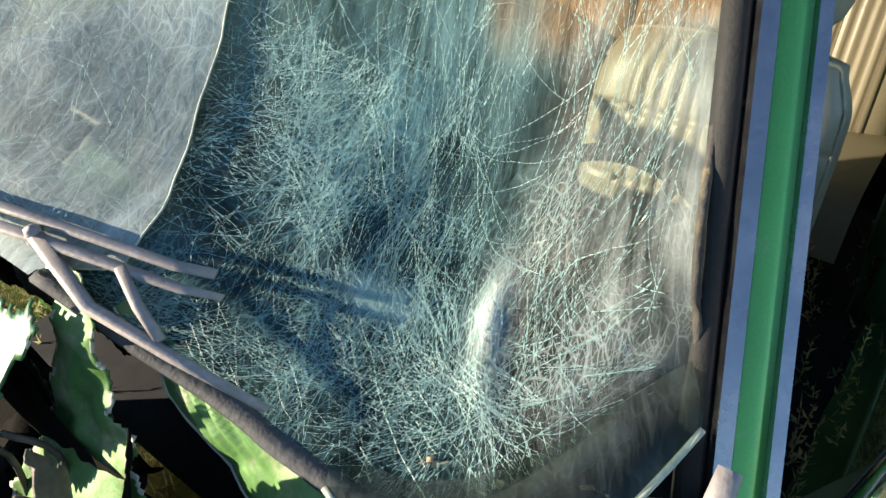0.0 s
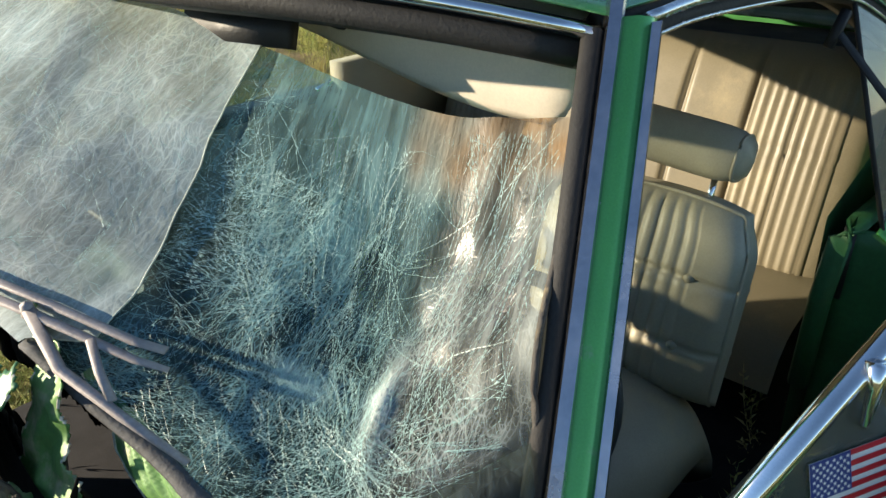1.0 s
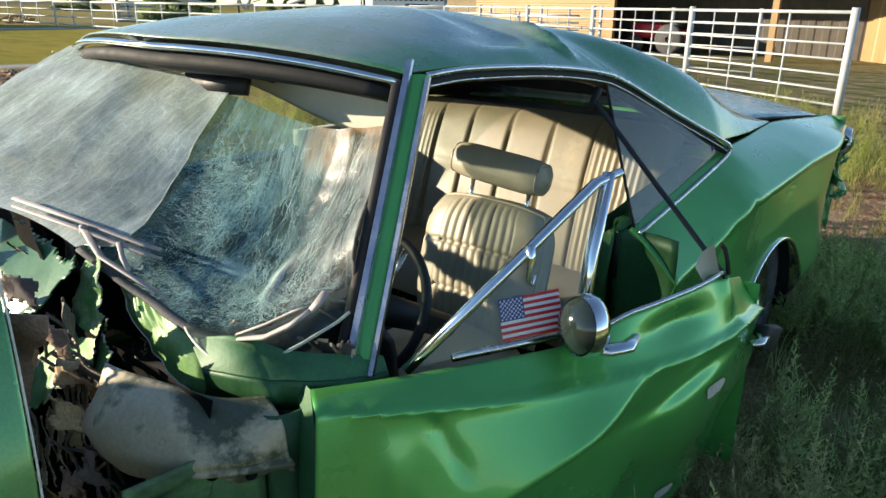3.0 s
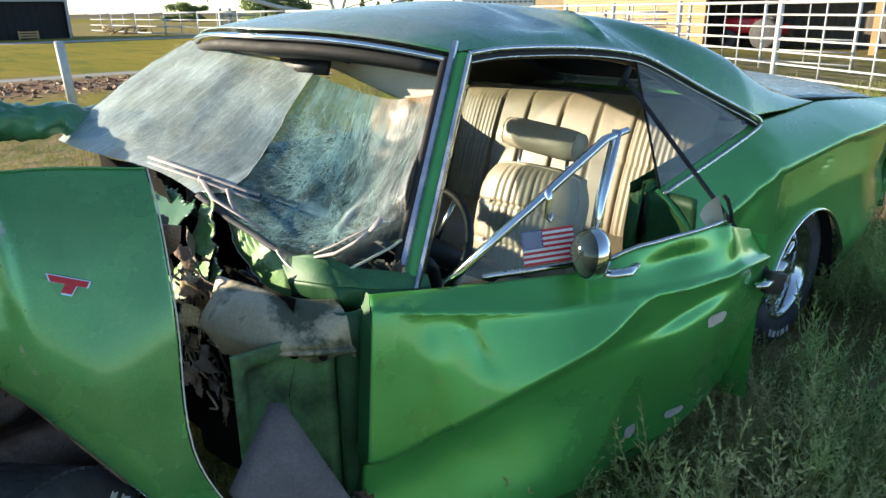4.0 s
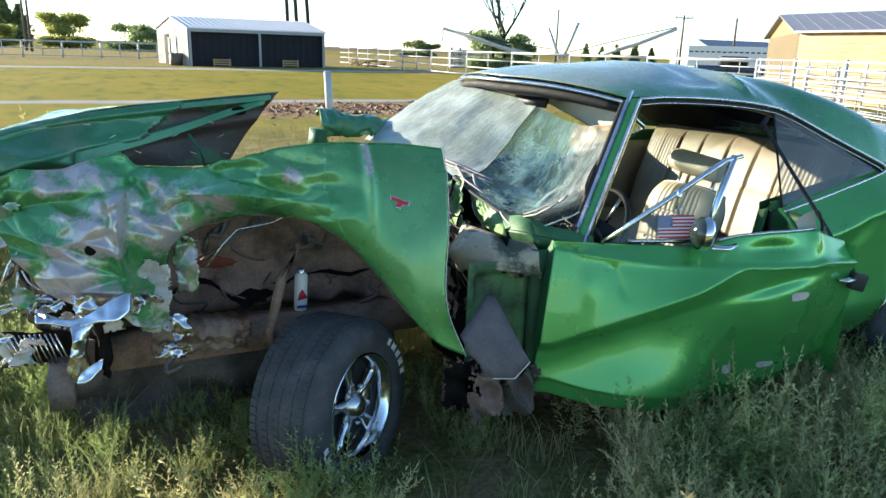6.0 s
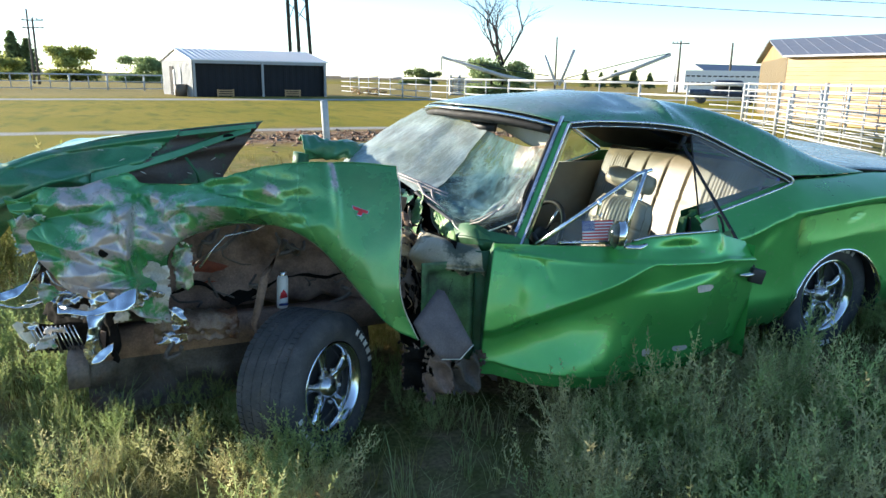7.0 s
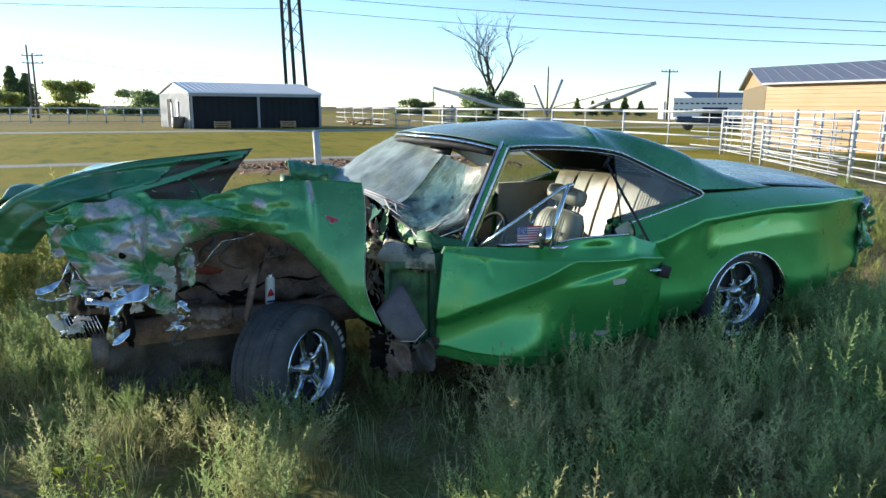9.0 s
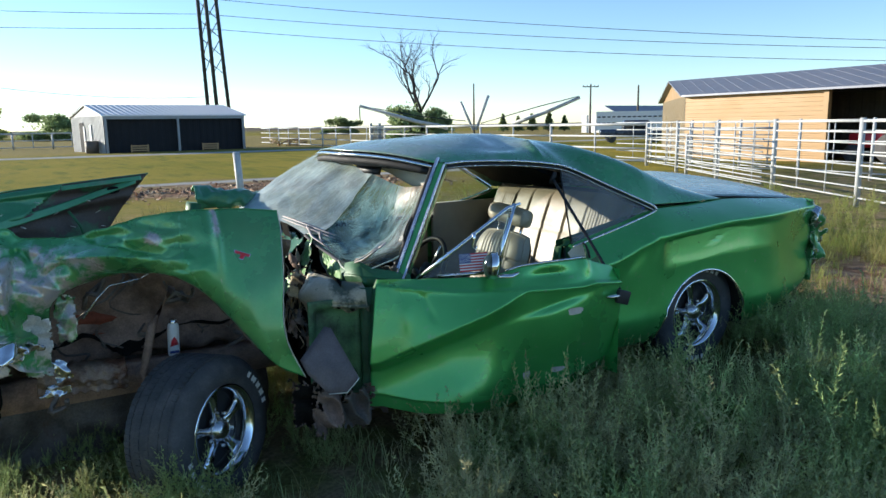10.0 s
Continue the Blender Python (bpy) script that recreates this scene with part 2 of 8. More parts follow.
def tube(pts, r, sides=8, bm=None, closed=False, flat=1.0, up=None):
    """A round (or flattened) rod along points; r is one radius or one for each point."""
    bm = bm or bmesh.new()
    pts = [Vector(p) for p in pts]
    rs = r if isinstance(r, (list, tuple)) else [r] * len(pts)
    rings = []
    n = len(pts)
    ref = Vector(up) if up else None
    for i, p in enumerate(pts):
        a, b = pts[(i - 1) % n if closed else max(i - 1, 0)], pts[(i + 1) % n if closed else min(i + 1, n - 1)]
        d = (b - a).normalized()
        side = d.cross(ref if ref else (Vector((0, 0, 1)) if abs(d.z) < 0.9 else Vector((1, 0, 0)))).normalized()
        top = side.cross(d)
        rings.append([bm.verts.new(p + (side * math.cos(k * math.tau / sides) + top * math.sin(k * math.tau / sides) * flat) * rs[i]) for k in range(sides)])
    for i in range(n if closed else n - 1):
        q, s = rings[i], rings[(i + 1) % n]
        for k in range(sides):
            bm.faces.new((q[k], q[(k + 1) % sides], s[(k + 1) % sides], s[k]))
    if not closed:
        bm.faces.new(rings[0][::-1])
        bm.faces.new(rings[-1])
    return bm


def box(lo, hi, bm=None, m=None):
    bm = bm or bmesh.new()
    v = [bm.verts.new(Vector((x, y, z))) for x in (lo[0], hi[0]) for y in (lo[1], hi[1]) for z in (lo[2], hi[2])]
    for q in ((0, 1, 3, 2), (4, 6, 7, 5), (0, 4, 5, 1), (2, 3, 7, 6), (0, 2, 6, 4), (1, 5, 7, 3)):
        bm.faces.new([v[k] for k in q])
    if m:
        for k in v:
            k.co = m @ k.co
    return bm


def prism(poly, depth, m, bm=None):
    """A flat outline (x, y) of the given depth along z, placed by the pose m."""
    bm = bm or bmesh.new()
    lo = [bm.verts.new(m @ Vector((x, y, 0))) for x, y in poly]
    hi = [bm.verts.new(m @ Vector((x, y, depth))) for x, y in poly]
    bm.faces.new(lo[::-1])
    bm.faces.new(hi)
    for k in range(len(poly)):
        bm.faces.new((lo[k], lo[(k + 1) % len(poly)], hi[(k + 1) % len(poly)], hi[k]))
    return bm


def revolve(profile, m, seg=40, bm=None):
    """A profile of (radius, height) turned about z, placed by m."""
    bm = bm or bmesh.new()
    rings = [[bm.verts.new(m @ Vector((r * math.cos(a * math.tau / seg), r * math.sin(a * math.tau / seg), h))) for a in range(seg)] for r, h in profile]
    for q, s in zip(rings, rings[1:]):
        for a in range(seg):
            bm.faces.new((q[a], q[(a + 1) % seg], s[(a + 1) % seg], s[a]))
    return bm


def smooth(x, a, b):
    t = min(max((x - a) / (b - a), 0), 1)
    return t * t * (3 - 2 * t)


def rumple(p, s, seed=0.0):
    """Ridged noise, about -1 to 1, for crushed metal."""
    q = Vector(p) * s + Vector((seed, seed * 1.7, -seed))
    return 1.0 - 2.2 * abs(noise.noise(q)) - 0.8 * abs(noise.noise(q * 2.1))


def fold(p, s, seed=0.0):
    """Creased folds, -1 to 1, for sheet metal bent flat on flat."""
    q = Vector(p) * s + Vector((seed, seed * 1.7, -seed))
    n = noise.noise(q) + 0.35 * noise.noise(q * 2.2)
    return abs((n * 2.4 + 10) % 2 - 1) * 2 - 1


def crumple(p, s, seed=0):
    """Piecewise flat folds with sharp creases, about -1 to 1, as in crushed sheet."""
    r = random.Random(seed)
    q = Vector(p) * s
    q += Vector((noise.noise(q * 0.6 + Vector((seed, 0, 0))), noise.noise(q * 0.6 + Vector((0, seed, 9))), noise.noise(q * 0.6 + Vector((5, 0, seed))))) * 0.45
    h = 0.0
    for k in range(5):
        d = Vector((r.gauss(0, 1), r.gauss(0, 0.6), r.gauss(0, 1))).normalized()
        f = 0.7 + 0.35 * k
        h += (abs((q.dot(d) * f + r.random() * 2 + 40) % 2 - 1) * 2 - 1) / f
    return h / 2.6


heights = {}


def facets(a, b, seed):
    """Flat facets between random heights on a warped net of triangles: creased sheet, -1 to 1."""
    q = Vector((a * 0.45, b * 0.45, seed))
    a, b = a + 0.75 * noise.noise(q), b + 0.75 * noise.noise(q + Vector((7, 3, 1)))
    i, j = math.floor(a), math.floor(b)
    for key in ((i, j), (i + 1, j), (i, j + 1), (i + 1, j + 1)):
        if (*key, seed) not in heights:
            heights[(*key, seed)] = random.Random(key[0] * 7919 + key[1] * 104729 + seed * 31).uniform(-1, 1)
    h00, h10, h01, h11 = (heights[(i + k, j + m, seed)] for m in (0, 1) for k in (0, 1))
    a, b = a - i, b - j
    if (i + j) % 2:
        return h00 + a * (h10 - h00) + b * (h01 - h00) if a + b < 1 else h11 + (1 - a) * (h01 - h11) + (1 - b) * (h10 - h11)
    return h00 + a * (h10 - h00) + b * (h11 - h10) if a > b else h00 + a * (h11 - h01) + b * (h01 - h00)


def layers(bm, values):
    """Colour layers on a mesh: values(point) gives the amounts, by name."""
    bm.verts.ensure_lookup_table()
    found = {key: bm.verts.layers.float.new(key) for key in values(Vector((0, 0, 0)))}
    for vert in bm.verts:
        for key, amount in values(vert.co).items():
            vert[found[key]] = amount
    return bm


def strip(rows, n=24):
    """A bent ribbon through rows of (middle, half width as a vector)."""
    mid, half = np.array([m for m, w in rows], float), np.array([w for m, w in rows], float)
    return sheet(lambda u, v: Vector(catmull(mid, u)) + Vector(catmull(half, u)) * (2 * v - 1), n, 6)


# ---- ground ----
def ground_z(x, y):
    """The height of the soil: a little lower by the car's nose than by its tail."""
    r = math.hypot(x - 1.5, y - 1.0)
    near = -0.20 + 0.20 * smooth(x, 0.0, 3.0)
    far = -0.12
    w = smooth(r, 5.0, 14.0)
    return near * (1 - w) + far * w + 0.02 * noise.noise(Vector((x * 0.8, y * 0.8, 0))) * (1 - smooth(r, 60, 120))


def ground_material():
    m = bpy.data.materials.new("field_ground")
    m.use_nodes = True
    nt = m.node_tree
    b = nt.nodes["Principled BSDF"]
    b.inputs["Roughness"].default_value = 0.95
    b.inputs["Specular IOR Level"].default_value = 0.04
    tc = nt.nodes.new("ShaderNodeTexCoord")
    sep = nt.nodes.new("ShaderNodeSeparateXYZ")
    nt.links.new(tc.outputs["Object"], sep.inputs[0])

    def nz(s, d=5.0, stretch=None):
        n = nt.nodes.new("ShaderNodeTexNoise")
        n.inputs["Scale"].default_value, n.inputs["Detail"].default_value = s, d
        if stretch:
            mp = nt.nodes.new("ShaderNodeMapping")
            mp.inputs["Scale"].default_value = stretch
            nt.links.new(tc.outputs["Object"], mp.inputs[0])
            nt.links.new(mp.outputs[0], n.inputs["Vector"])
        else:
            nt.links.new(tc.outputs["Object"], n.inputs["Vector"])
        return n.outputs[0]

    def rng(s, lo, hi, a=0.0, c=1.0):
        r = nt.nodes.new("ShaderNodeMapRange")
        r.inputs[1].default_value, r.inputs[2].default_value, r.inputs[3].default_value, r.inputs[4].default_value = lo, hi, a, c
        nt.links.new(s, r.inputs[0])
        return r.outputs[0]

    def math_node(op, a, c):
        x = nt.nodes.new("ShaderNodeMath")
        x.operation = op
        for k, v in enumerate((a, c)):
            if isinstance(v, (int, float)):
                x.inputs[k].default_value = v
            else:
                nt.links.new(v, x.inputs[k])
        return x.outputs[0]

    def mixc(f, a, c, kind="MIX"):
        x = nt.nodes.new("ShaderNodeMix")
        x.data_type, x.blend_type = "RGBA", kind
        for sock, val in ((x.inputs[0], f), (x.inputs[6], a), (x.inputs[7], c)):
            if isinstance(val, tuple):
                sock.default_value = (*val, 1)
            elif isinstance(val, (int, float)):
                sock.default_value = val
            else:
                nt.links.new(val, sock)
        return x.outputs[2]

    def band(y0, y1, soft, wob):
        """1 between two lines along x, with ragged edges."""
        yy = math_node("ADD", sep.outputs[1], wob)
        return math_node("MULTIPLY", rng(yy, y0 - soft, y0 + soft), rng(yy, y1 - soft, y1 + soft, 1.0, 0.0))

    wob = math_node("MULTIPLY", math_node("SUBTRACT", nz(0.35, 6), 0.5), 5.0)
    wob_small = math_node("MULTIPLY", math_node("SUBTRACT", nz(0.25, 3), 0.5), 1.5)
    mown = mixc(rng(nz(0.12, 4), 0.35, 0.65), (0.235, 0.210, 0.028), (0.33, 0.255, 0.045))
    mown = mixc(rng(nz(1.6, 6, (1, 0.25, 1)), 0.5, 0.75), mown, (0.13, 0.15, 0.03))
    weedy = mixc(rng(nz(3.0, 6), 0.4, 0.65), (0.16, 0.16, 0.055), (0.28, 0.21, 0.12))
    dirt = mixc(rng(nz(4.0, 8), 0.4, 0.62), (0.20, 0.110, 0.065), (0.34, 0.24, 0.15))
    gravel = mixc(rng(nz(9.0, 8), 0.3, 0.7), (0.33, 0.32, 0.30), (0.46, 0.45, 0.43))
    near = math_node("SUBTRACT", 1.0, rng(math_node("ADD", sep.outputs[1], wob), 9.0, 15.0))
    col = mixc(near, mown, weedy)
    col = mixc(math_node("MULTIPLY", band(15.0, 19.5, 1.2, wob), math_node("MULTIPLY", rng(math_node("ADD", sep.outputs[0], wob), 0.5, 3.0), rng(sep.outputs[0], 9.0, 13.0, 1.0, 0.0))), col, dirt)
    bare_x = math_node("MULTIPLY", rng(math_node("ADD", sep.outputs[0], wob_small), 4.3, 4.9), rng(math_node("ADD", sep.outputs[0], wob), 7.0, 8.5, 1.0, 0.0))
    bare_y = math_node("MULTIPLY", rng(math_node("ADD", sep.outputs[1], wob_small), -0.9, -0.2), rng(math_node("ADD", sep.outputs[1], wob_small), 1.3, 2.2, 1.0, 0.0))
    col = mixc(math_node("MULTIPLY", bare_x, bare_y), col, dirt)
    col = mixc(band(19.2, 20.2, 0.3, wob_small), col, gravel)
    col = mixc(band(45.5, 48.5, 0.5, wob_small), col, gravel)
    col = mixc(math_node("MULTIPLY", band(52.0, 140.0, 4.0, wob), 0.55), col, (0.33, 0.25, 0.13))
    col = mixc(rng(sep.outputs[1], 150.0, 420.0), col, (0.16, 0.13, 0.10))
    col = mixc(1.0, col, rng(nz(40.0, 6), 0.3, 0.7, 0.65, 1.3), "MULTIPLY")
    nt.links.new(col, b.inputs["Base Color"])
    bp = nt.nodes.new("ShaderNodeBump")
    bp.inputs["Strength"].default_value, bp.inputs["Distance"].default_value = 0.6, 0.05
    nt.links.new(nz(14.0, 8), bp.inputs["Height"])
    nt.links.new(bp.outputs[0], b.inputs["Normal"])
    return m


def build_ground():
    k = np.linspace(-1, 1, 171)
    spread = np.sign(k) * (np.sinh(np.abs(k) * 7.2) / np.sinh(7.2)) * 3500
    bm = bmesh.new()
    g = [[bm.verts.new((x + 1.5, y + 1.0, ground_z(x + 1.5, y + 1.0))) for y in spread] for x in spread]
    for i in range(len(k) - 1):
        for j in range(len(k) - 1):
            bm.faces.new((g[i][j], g[i + 1][j], g[i + 1][j + 1], g[i][j + 1]))
    tagged(part("ground", bm, ground_material()), "flat dry field with weeds, mown grass, bare dirt and gravel tracks", "ground", kind="structure")


build_ground()

# ---- the car ----
CY = 0.97      # the car's middle line
car = thing("car", (1.5, CY, -0.05), "wrecked green two-door hardtop car with a crushed front, in tall weeds", "car")


def mirrored(f):
    return lambda u, v: (lambda p: (p[0], 2 * CY - p[1], p[2]))(f(u, v))


# rear quarters: a crest at shoulder height, tucked in below
ARCH_X, ARCH_R = 2.93, 0.385


def quarter_bottom(x):
    z = 0.24 + 0.17 * smooth(x, 3.5, 4.2)
    if abs(x - ARCH_X) < ARCH_R:
        z = max(z, 0.24 + 0.40 * math.sqrt(1 - ((x - ARCH_X) / ARCH_R) ** 2))
    return z


def quarter_top(x):
    """The upper edge: the window's lower line, then the sail's foot, then the deck's edge."""
    if x < 2.62:
        k = (x - 1.95) / 0.67
        return 0.13 - 0.005 * k, 0.855 + 0.165 * k
    k = smooth(x, 2.62, 3.3)
    k2 = smooth(x, 3.3, 4.22)
    return 0.125 + 0.06 * k - 0.03 * k2, 1.02 + 0.005 * k - 0.045 * k2


def quarter(u, v):
    x = 1.98 + 2.17 * u
    z0 = quarter_bottom(x)
    yt, zt = quarter_top(x)
    crest_z = np.interp(x, [1.98, 2.20, 2.50, 3.10, 3.80, 4.15], [0.730, 0.775, 0.885, 0.930, 0.940, 0.935])
    crest_z = min(crest_z, zt - 0.045)
    wide = -0.060 + 0.035 * smooth(2.55 - x, 0.0, 0.5) + 0.15 * smooth(x, 3.4, 4.4)
    if v < 0.66:
        k = v / 0.66
        z = z0 + (crest_z - z0) * k
        tuck = 0.10 * (1 - smooth(z, 0.20, 0.42)) + 0.030 * math.sin(math.pi * min(max((z - 0.3) / (crest_z - 0.3), 0), 1)) ** 0.8
        # a long flat dent under the crest, its floor facing up, with a sharp front end
        top, low = crest_z - 0.025, crest_z - 0.205
        if low < z < top:
            t = (top - z) / (top - low)
            wall = min(t / 0.10, 1.0)
            tuck += 0.040 * wall * (1 - t) * smooth(x, 2.52, 2.60) * smooth(3.85 - x, 0.0, 0.55)
        y = wide + tuck
    else:
        k = (v - 0.66) / 0.34
        z = crest_z + (zt - crest_z) * (0.80 * k + 0.20 * math.sin(k * math.pi / 2))
        y = wide + 0.004 * smooth(k, 0.0, 0.06) + (yt - wide) * (0.85 * k + 0.15 * (1 - math.cos(k * math.pi / 2)))
    # a kink behind the door and a slit over the wheel
    y += 0.016 * math.exp(-((x - 2.26 - (z - 0.6) * 0.5) / 0.035) ** 2 - ((z - 0.77) / 0.07) ** 2)
    y += 0.012 * math.exp(-((x - 2.49 - (z - 0.8) * 0.2) / 0.022) ** 2 - ((z - 0.84) / 0.07) ** 2)
    y += 0.008 * math.exp(-((x - 3.02 - (z - 0.83) * 1.5) / 0.012) ** 2 - ((z - 0.83) / 0.025) ** 2)
    y += 0.0015 * noise.noise(Vector((x * 4, z * 5, 3.0)))
    if x > 4.0:
        x += 0.05 * noise.noise(Vector((z * 9, 1.0, 2.0))) * smooth(x, 4.0, 4.2)
    return x, y, z


QU = sorted(set([i / 70 for i in range(71)] + [(ARCH_X + s * ARCH_R * c - 1.98) / 2.17 for s in (-1, 1) for c in (1.0, 0.995, 0.98, 0.95)]))
solid(part("quarter_panel", sheet(quarter, 0, 64, us=QU), PAINT, car, "glossy green quarter panel with dents"), 0.004, 1)
solid(part("quarter_panel", sheet(mirrored(quarter), 0, 16, us=QU), PAINT, car), 0.004, -1)


def arch_lip():
    pts = []
    for k in range(33):
        a = math.pi * (0.02 + 0.96 * k / 32)
        x = ARCH_X - ARCH_R * math.cos(a) * 0.999
        z = 0.24 + 0.40 * math.sin(a)
        u = (x - 1.98) / 2.17
        pts.append((x, quarter(u, 0.0)[1] - 0.006, z))
    return pts


part("wheel_lip", tube(arch_lip(), 0.007, 6), CHROME, car, "chrome wheel arch lip")
liner = bmesh.new()
for k in range(24):
    a0, a1 = math.pi * k / 24, math.pi * (k + 1) / 24
    q = []
    for a, y in ((a0, 0.0), (a1, 0.0), (a1, 0.5), (a0, 0.5)):
        q.append(liner.verts.new((ARCH_X - 0.41 * math.cos(a), y, 0.22 + 0.45 * math.sin(a))))
    liner.faces.new(q)
part("wheel_housing", liner, BLACK_RUBBER, car)
part("wheel_housing", box((2.50, 0.48, 0.15), (3.36, 0.50, 0.70)), BLACK_RUBBER, car)

# roof with its sails, one pressed skin
RX = np.array([1.27, 1.45, 1.75, 2.05, 2.30, 2.62, 2.95, 3.32])
RY = np.array([0.365, 0.345, 0.325, 0.305, 0.245, 0.135, 0.150, 0.190])
RZ = np.array([1.335, 1.345, 1.335, 1.305, 1.205, 1.045, 1.035, 1.030])
RC = np.array([1.395, 1.440, 1.475, 1.465, 1.405, 1.285, 1.145, 1.040])


def roof(u, v):
    """v: 0 at the near rail, 0.5 in the middle, 1 at the far rail."""
    x = RX[0] + (RX[-1] - RX[0]) * u
    y0, z0, zc = np.interp(x, RX, RY), np.interp(x, RX, RZ), np.interp(x, RX, RC)
    s = 1 - abs(2 * v - 1)
    w = 1 - (1 - s) ** 1.0
    y = y0 + (CY - y0) * w
    p = 2.6 + 9.0 * smooth(x, 2.1, 2.55)
    z = z0 + (zc - z0) * (1 - (1 - s) ** p)
    xx = x - 0.16 * (1 - (1 - s) ** 2) * smooth(x, 1.75, 1.27)
    yy = 2 * CY - y if v > 0.5 else y
    xx -= 0.19 * (yy - 0.365) / 1.23 * smooth(x, 2.1, 1.27)
    if v > 0.5:
        y = yy
        z += 0.02 * smooth(x, 1.8, 1.27) * (1 - s)
    else:
        # buckled skin over the driver: a long soft fold and a sharp step at its end
        z -= 0.035 * math.exp(-((x - 1.78 - (y - 0.5) * 0.6) / 0.13) ** 2) * smooth(s, 0.08, 0.3) * smooth(1 - s, 0.0, 0.5)
        z += 0.026 * math.exp(-((x - 1.97 - (y - 0.42) * 0.25) / 0.020) ** 2) * smooth(s, 0.02, 0.12) * smooth(0.55 - s, 0.0, 0.25)
    return xx, y, z


VV = [0.5 - 0.5 * math.copysign(abs(c) ** 0.8, c) for c in [math.cos(math.pi * j / 48) for j in range(49)]]
RU = [i / 84 for i in range(85)]


bl_u, bl_v = 0.60, 0.16
us_front = [u for u in RU if u <= bl_u]
cut = us_front[-1]
vlo = [v for v in VV if v <= bl_v][-1]
vhi = [v for v in VV if v >= 1 - bl_v][0]
bm_roof = bmesh.new()
g = {}


def roof_vert(i, j):
    if (i, j) not in g:
        g[i, j] = bm_roof.verts.new(Vector(roof(RU[i], VV[j])))
    return g[i, j]


for i in range(84):
    for j in range(48):
        if RU[i] >= cut and RU[i + 1] <= 0.93 and vlo <= VV[j] and VV[j + 1] <= vhi:
            continue
        bm_roof.faces.new((roof_vert(i, j), roof_vert(i + 1, j), roof_vert(i + 1, j + 1), roof_vert(i, j + 1)))


def roof_dust_and_streak(co):
    """Dust and chalked lacquer lie on the front of the roof, up to a sharp step, and thin out towards the rail. The
    last term paints a pale highlight along the buckle.
    """
    ahead = 1 - smooth(co.x, 1.955 + 0.25 * (co.y - 0.42), 1.99 + 0.25 * (co.y - 0.42)) * (1 - smooth(co.y, 0.75, 1.1))
    return {"scrape": 0.62 * ahead * smooth(co.y, 0.36, 0.55) * (1 - 0.5 * smooth(co.x, 2.2, 2.5)) + 0.20 * math.exp(-((co.x - 1.70 - (co.y - 0.5) * 0.6) / 0.05) ** 2) * ahead, "dirt": 0.0}


solid(part("roof", layers(bm_roof, roof_dust_and_streak), ROOF_PAINT, car, "dusty faded green roof skin with a buckle"), 0.004, 1)
part("rear_window", sheet(lambda u, v: (lambda p: (p[0], p[1], p[2] - 0.02))(roof(cut + (0.93 - cut) * u, vlo + (vhi - vlo) * v)), 10, 12), REAR_GLASS, car)

# trunk lid and tail
def deck(u, v):
    x = 3.10 + 1.05 * u
    zc = 1.065 - 0.075 * u ** 1.5
    s = abs(2 * v - 1)
    half = CY - np.interp(x, [3.1, 3.6, 4.3], [0.27, 0.20, 0.20])
    bow = 0.06 * (1 - s * s)
    return x + bow * 1.2 * u, CY + (2 * v - 1) * half, zc - 0.035 * s ** 3 + (0.02 if u > 0 else 0) + 0.08 * (CY + (2 * v - 1) * half - 0.19) * u


# The even 0.70 is dust and the lid's sky reflection, painted together.
solid(part("trunk_lid", layers(sheet(deck, 24, 24), lambda co: {"scrape": 0.70, "dirt": 0.0}), ROOF_PAINT, car, "dusty green trunk lid, paled for its sky reflection"), 0.01, -1)


def deck_side(u, v):
    a = quarter(0.5 + 0.5 * u, 1.0)
    b = deck(min(max((a[0] - 3.10) / 1.05, 0), 1), 0.0)
    return a[0], a[1] + (b[1] + 0.02 - a[1]) * v, a[2] + (b[2] - 0.03 - a[2]) * v


solid(part("deck_rail", sheet(deck_side, 20, 3), PAINT, car), 0.004, -1)
solid(part("deck_rail", sheet(mirrored(deck_side), 20, 3), PAINT, car), 0.004, 1)
part("seam", tube([(lambda p: (p[0], p[1] - 0.004, p[2] - 0.004))(deck(u, 0.0)) for u in [k / 20 for k in range(21)]], 0.006, 6), BLACK_RUBBER, car)


def tail(u, v):
    """The battered rear end, from the near corner to the far one."""
    y = 0.07 + (2 * CY - 0.14) * u
    z = 0.40 + 0.58 * v
    x = 4.17 + 0.10 * math.sin(math.pi * u) - 0.06 * abs(v - 0.5)
    x += 0.045 * rumple((y, z, 0), 5.0, 2.0) * smooth(0.5 - abs(u - 0.2), 0, 0.4)
    return x, y, z


solid(part("tail_panel", sheet(tail, 50, 16), PAINT_WORN, car, "crumpled tail panel"), 0.006, -1)
# floor, sills, firewall, cowl
part("floor_pan", box((0.85, 0.15, 0.20), (4.1, 2 * CY - 0.15, 0.24)), CARPET, car)
def sill(u, v):
    x = 1.10 + 1.0 * u
    a = v * math.tau * 0.5
    return x, 0.15 + 0.06 * math.cos(a), 0.16 + 0.17 * v + 0.01 * noise.noise(Vector((x * 6, v * 3, 0)))
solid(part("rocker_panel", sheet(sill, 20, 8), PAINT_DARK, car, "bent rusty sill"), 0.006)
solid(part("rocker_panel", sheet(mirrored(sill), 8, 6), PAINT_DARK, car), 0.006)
part("parcel_shelf", box((2.62, 0.22, 1.015), (3.14, 2 * CY - 0.22, 1.035)), BLACK_TRIM, car)
part("trunk_bulkhead", box((2.88, 0.2, 0.24), (2.90, 2 * CY - 0.2, 0.92)), BLACK_TRIM, car)
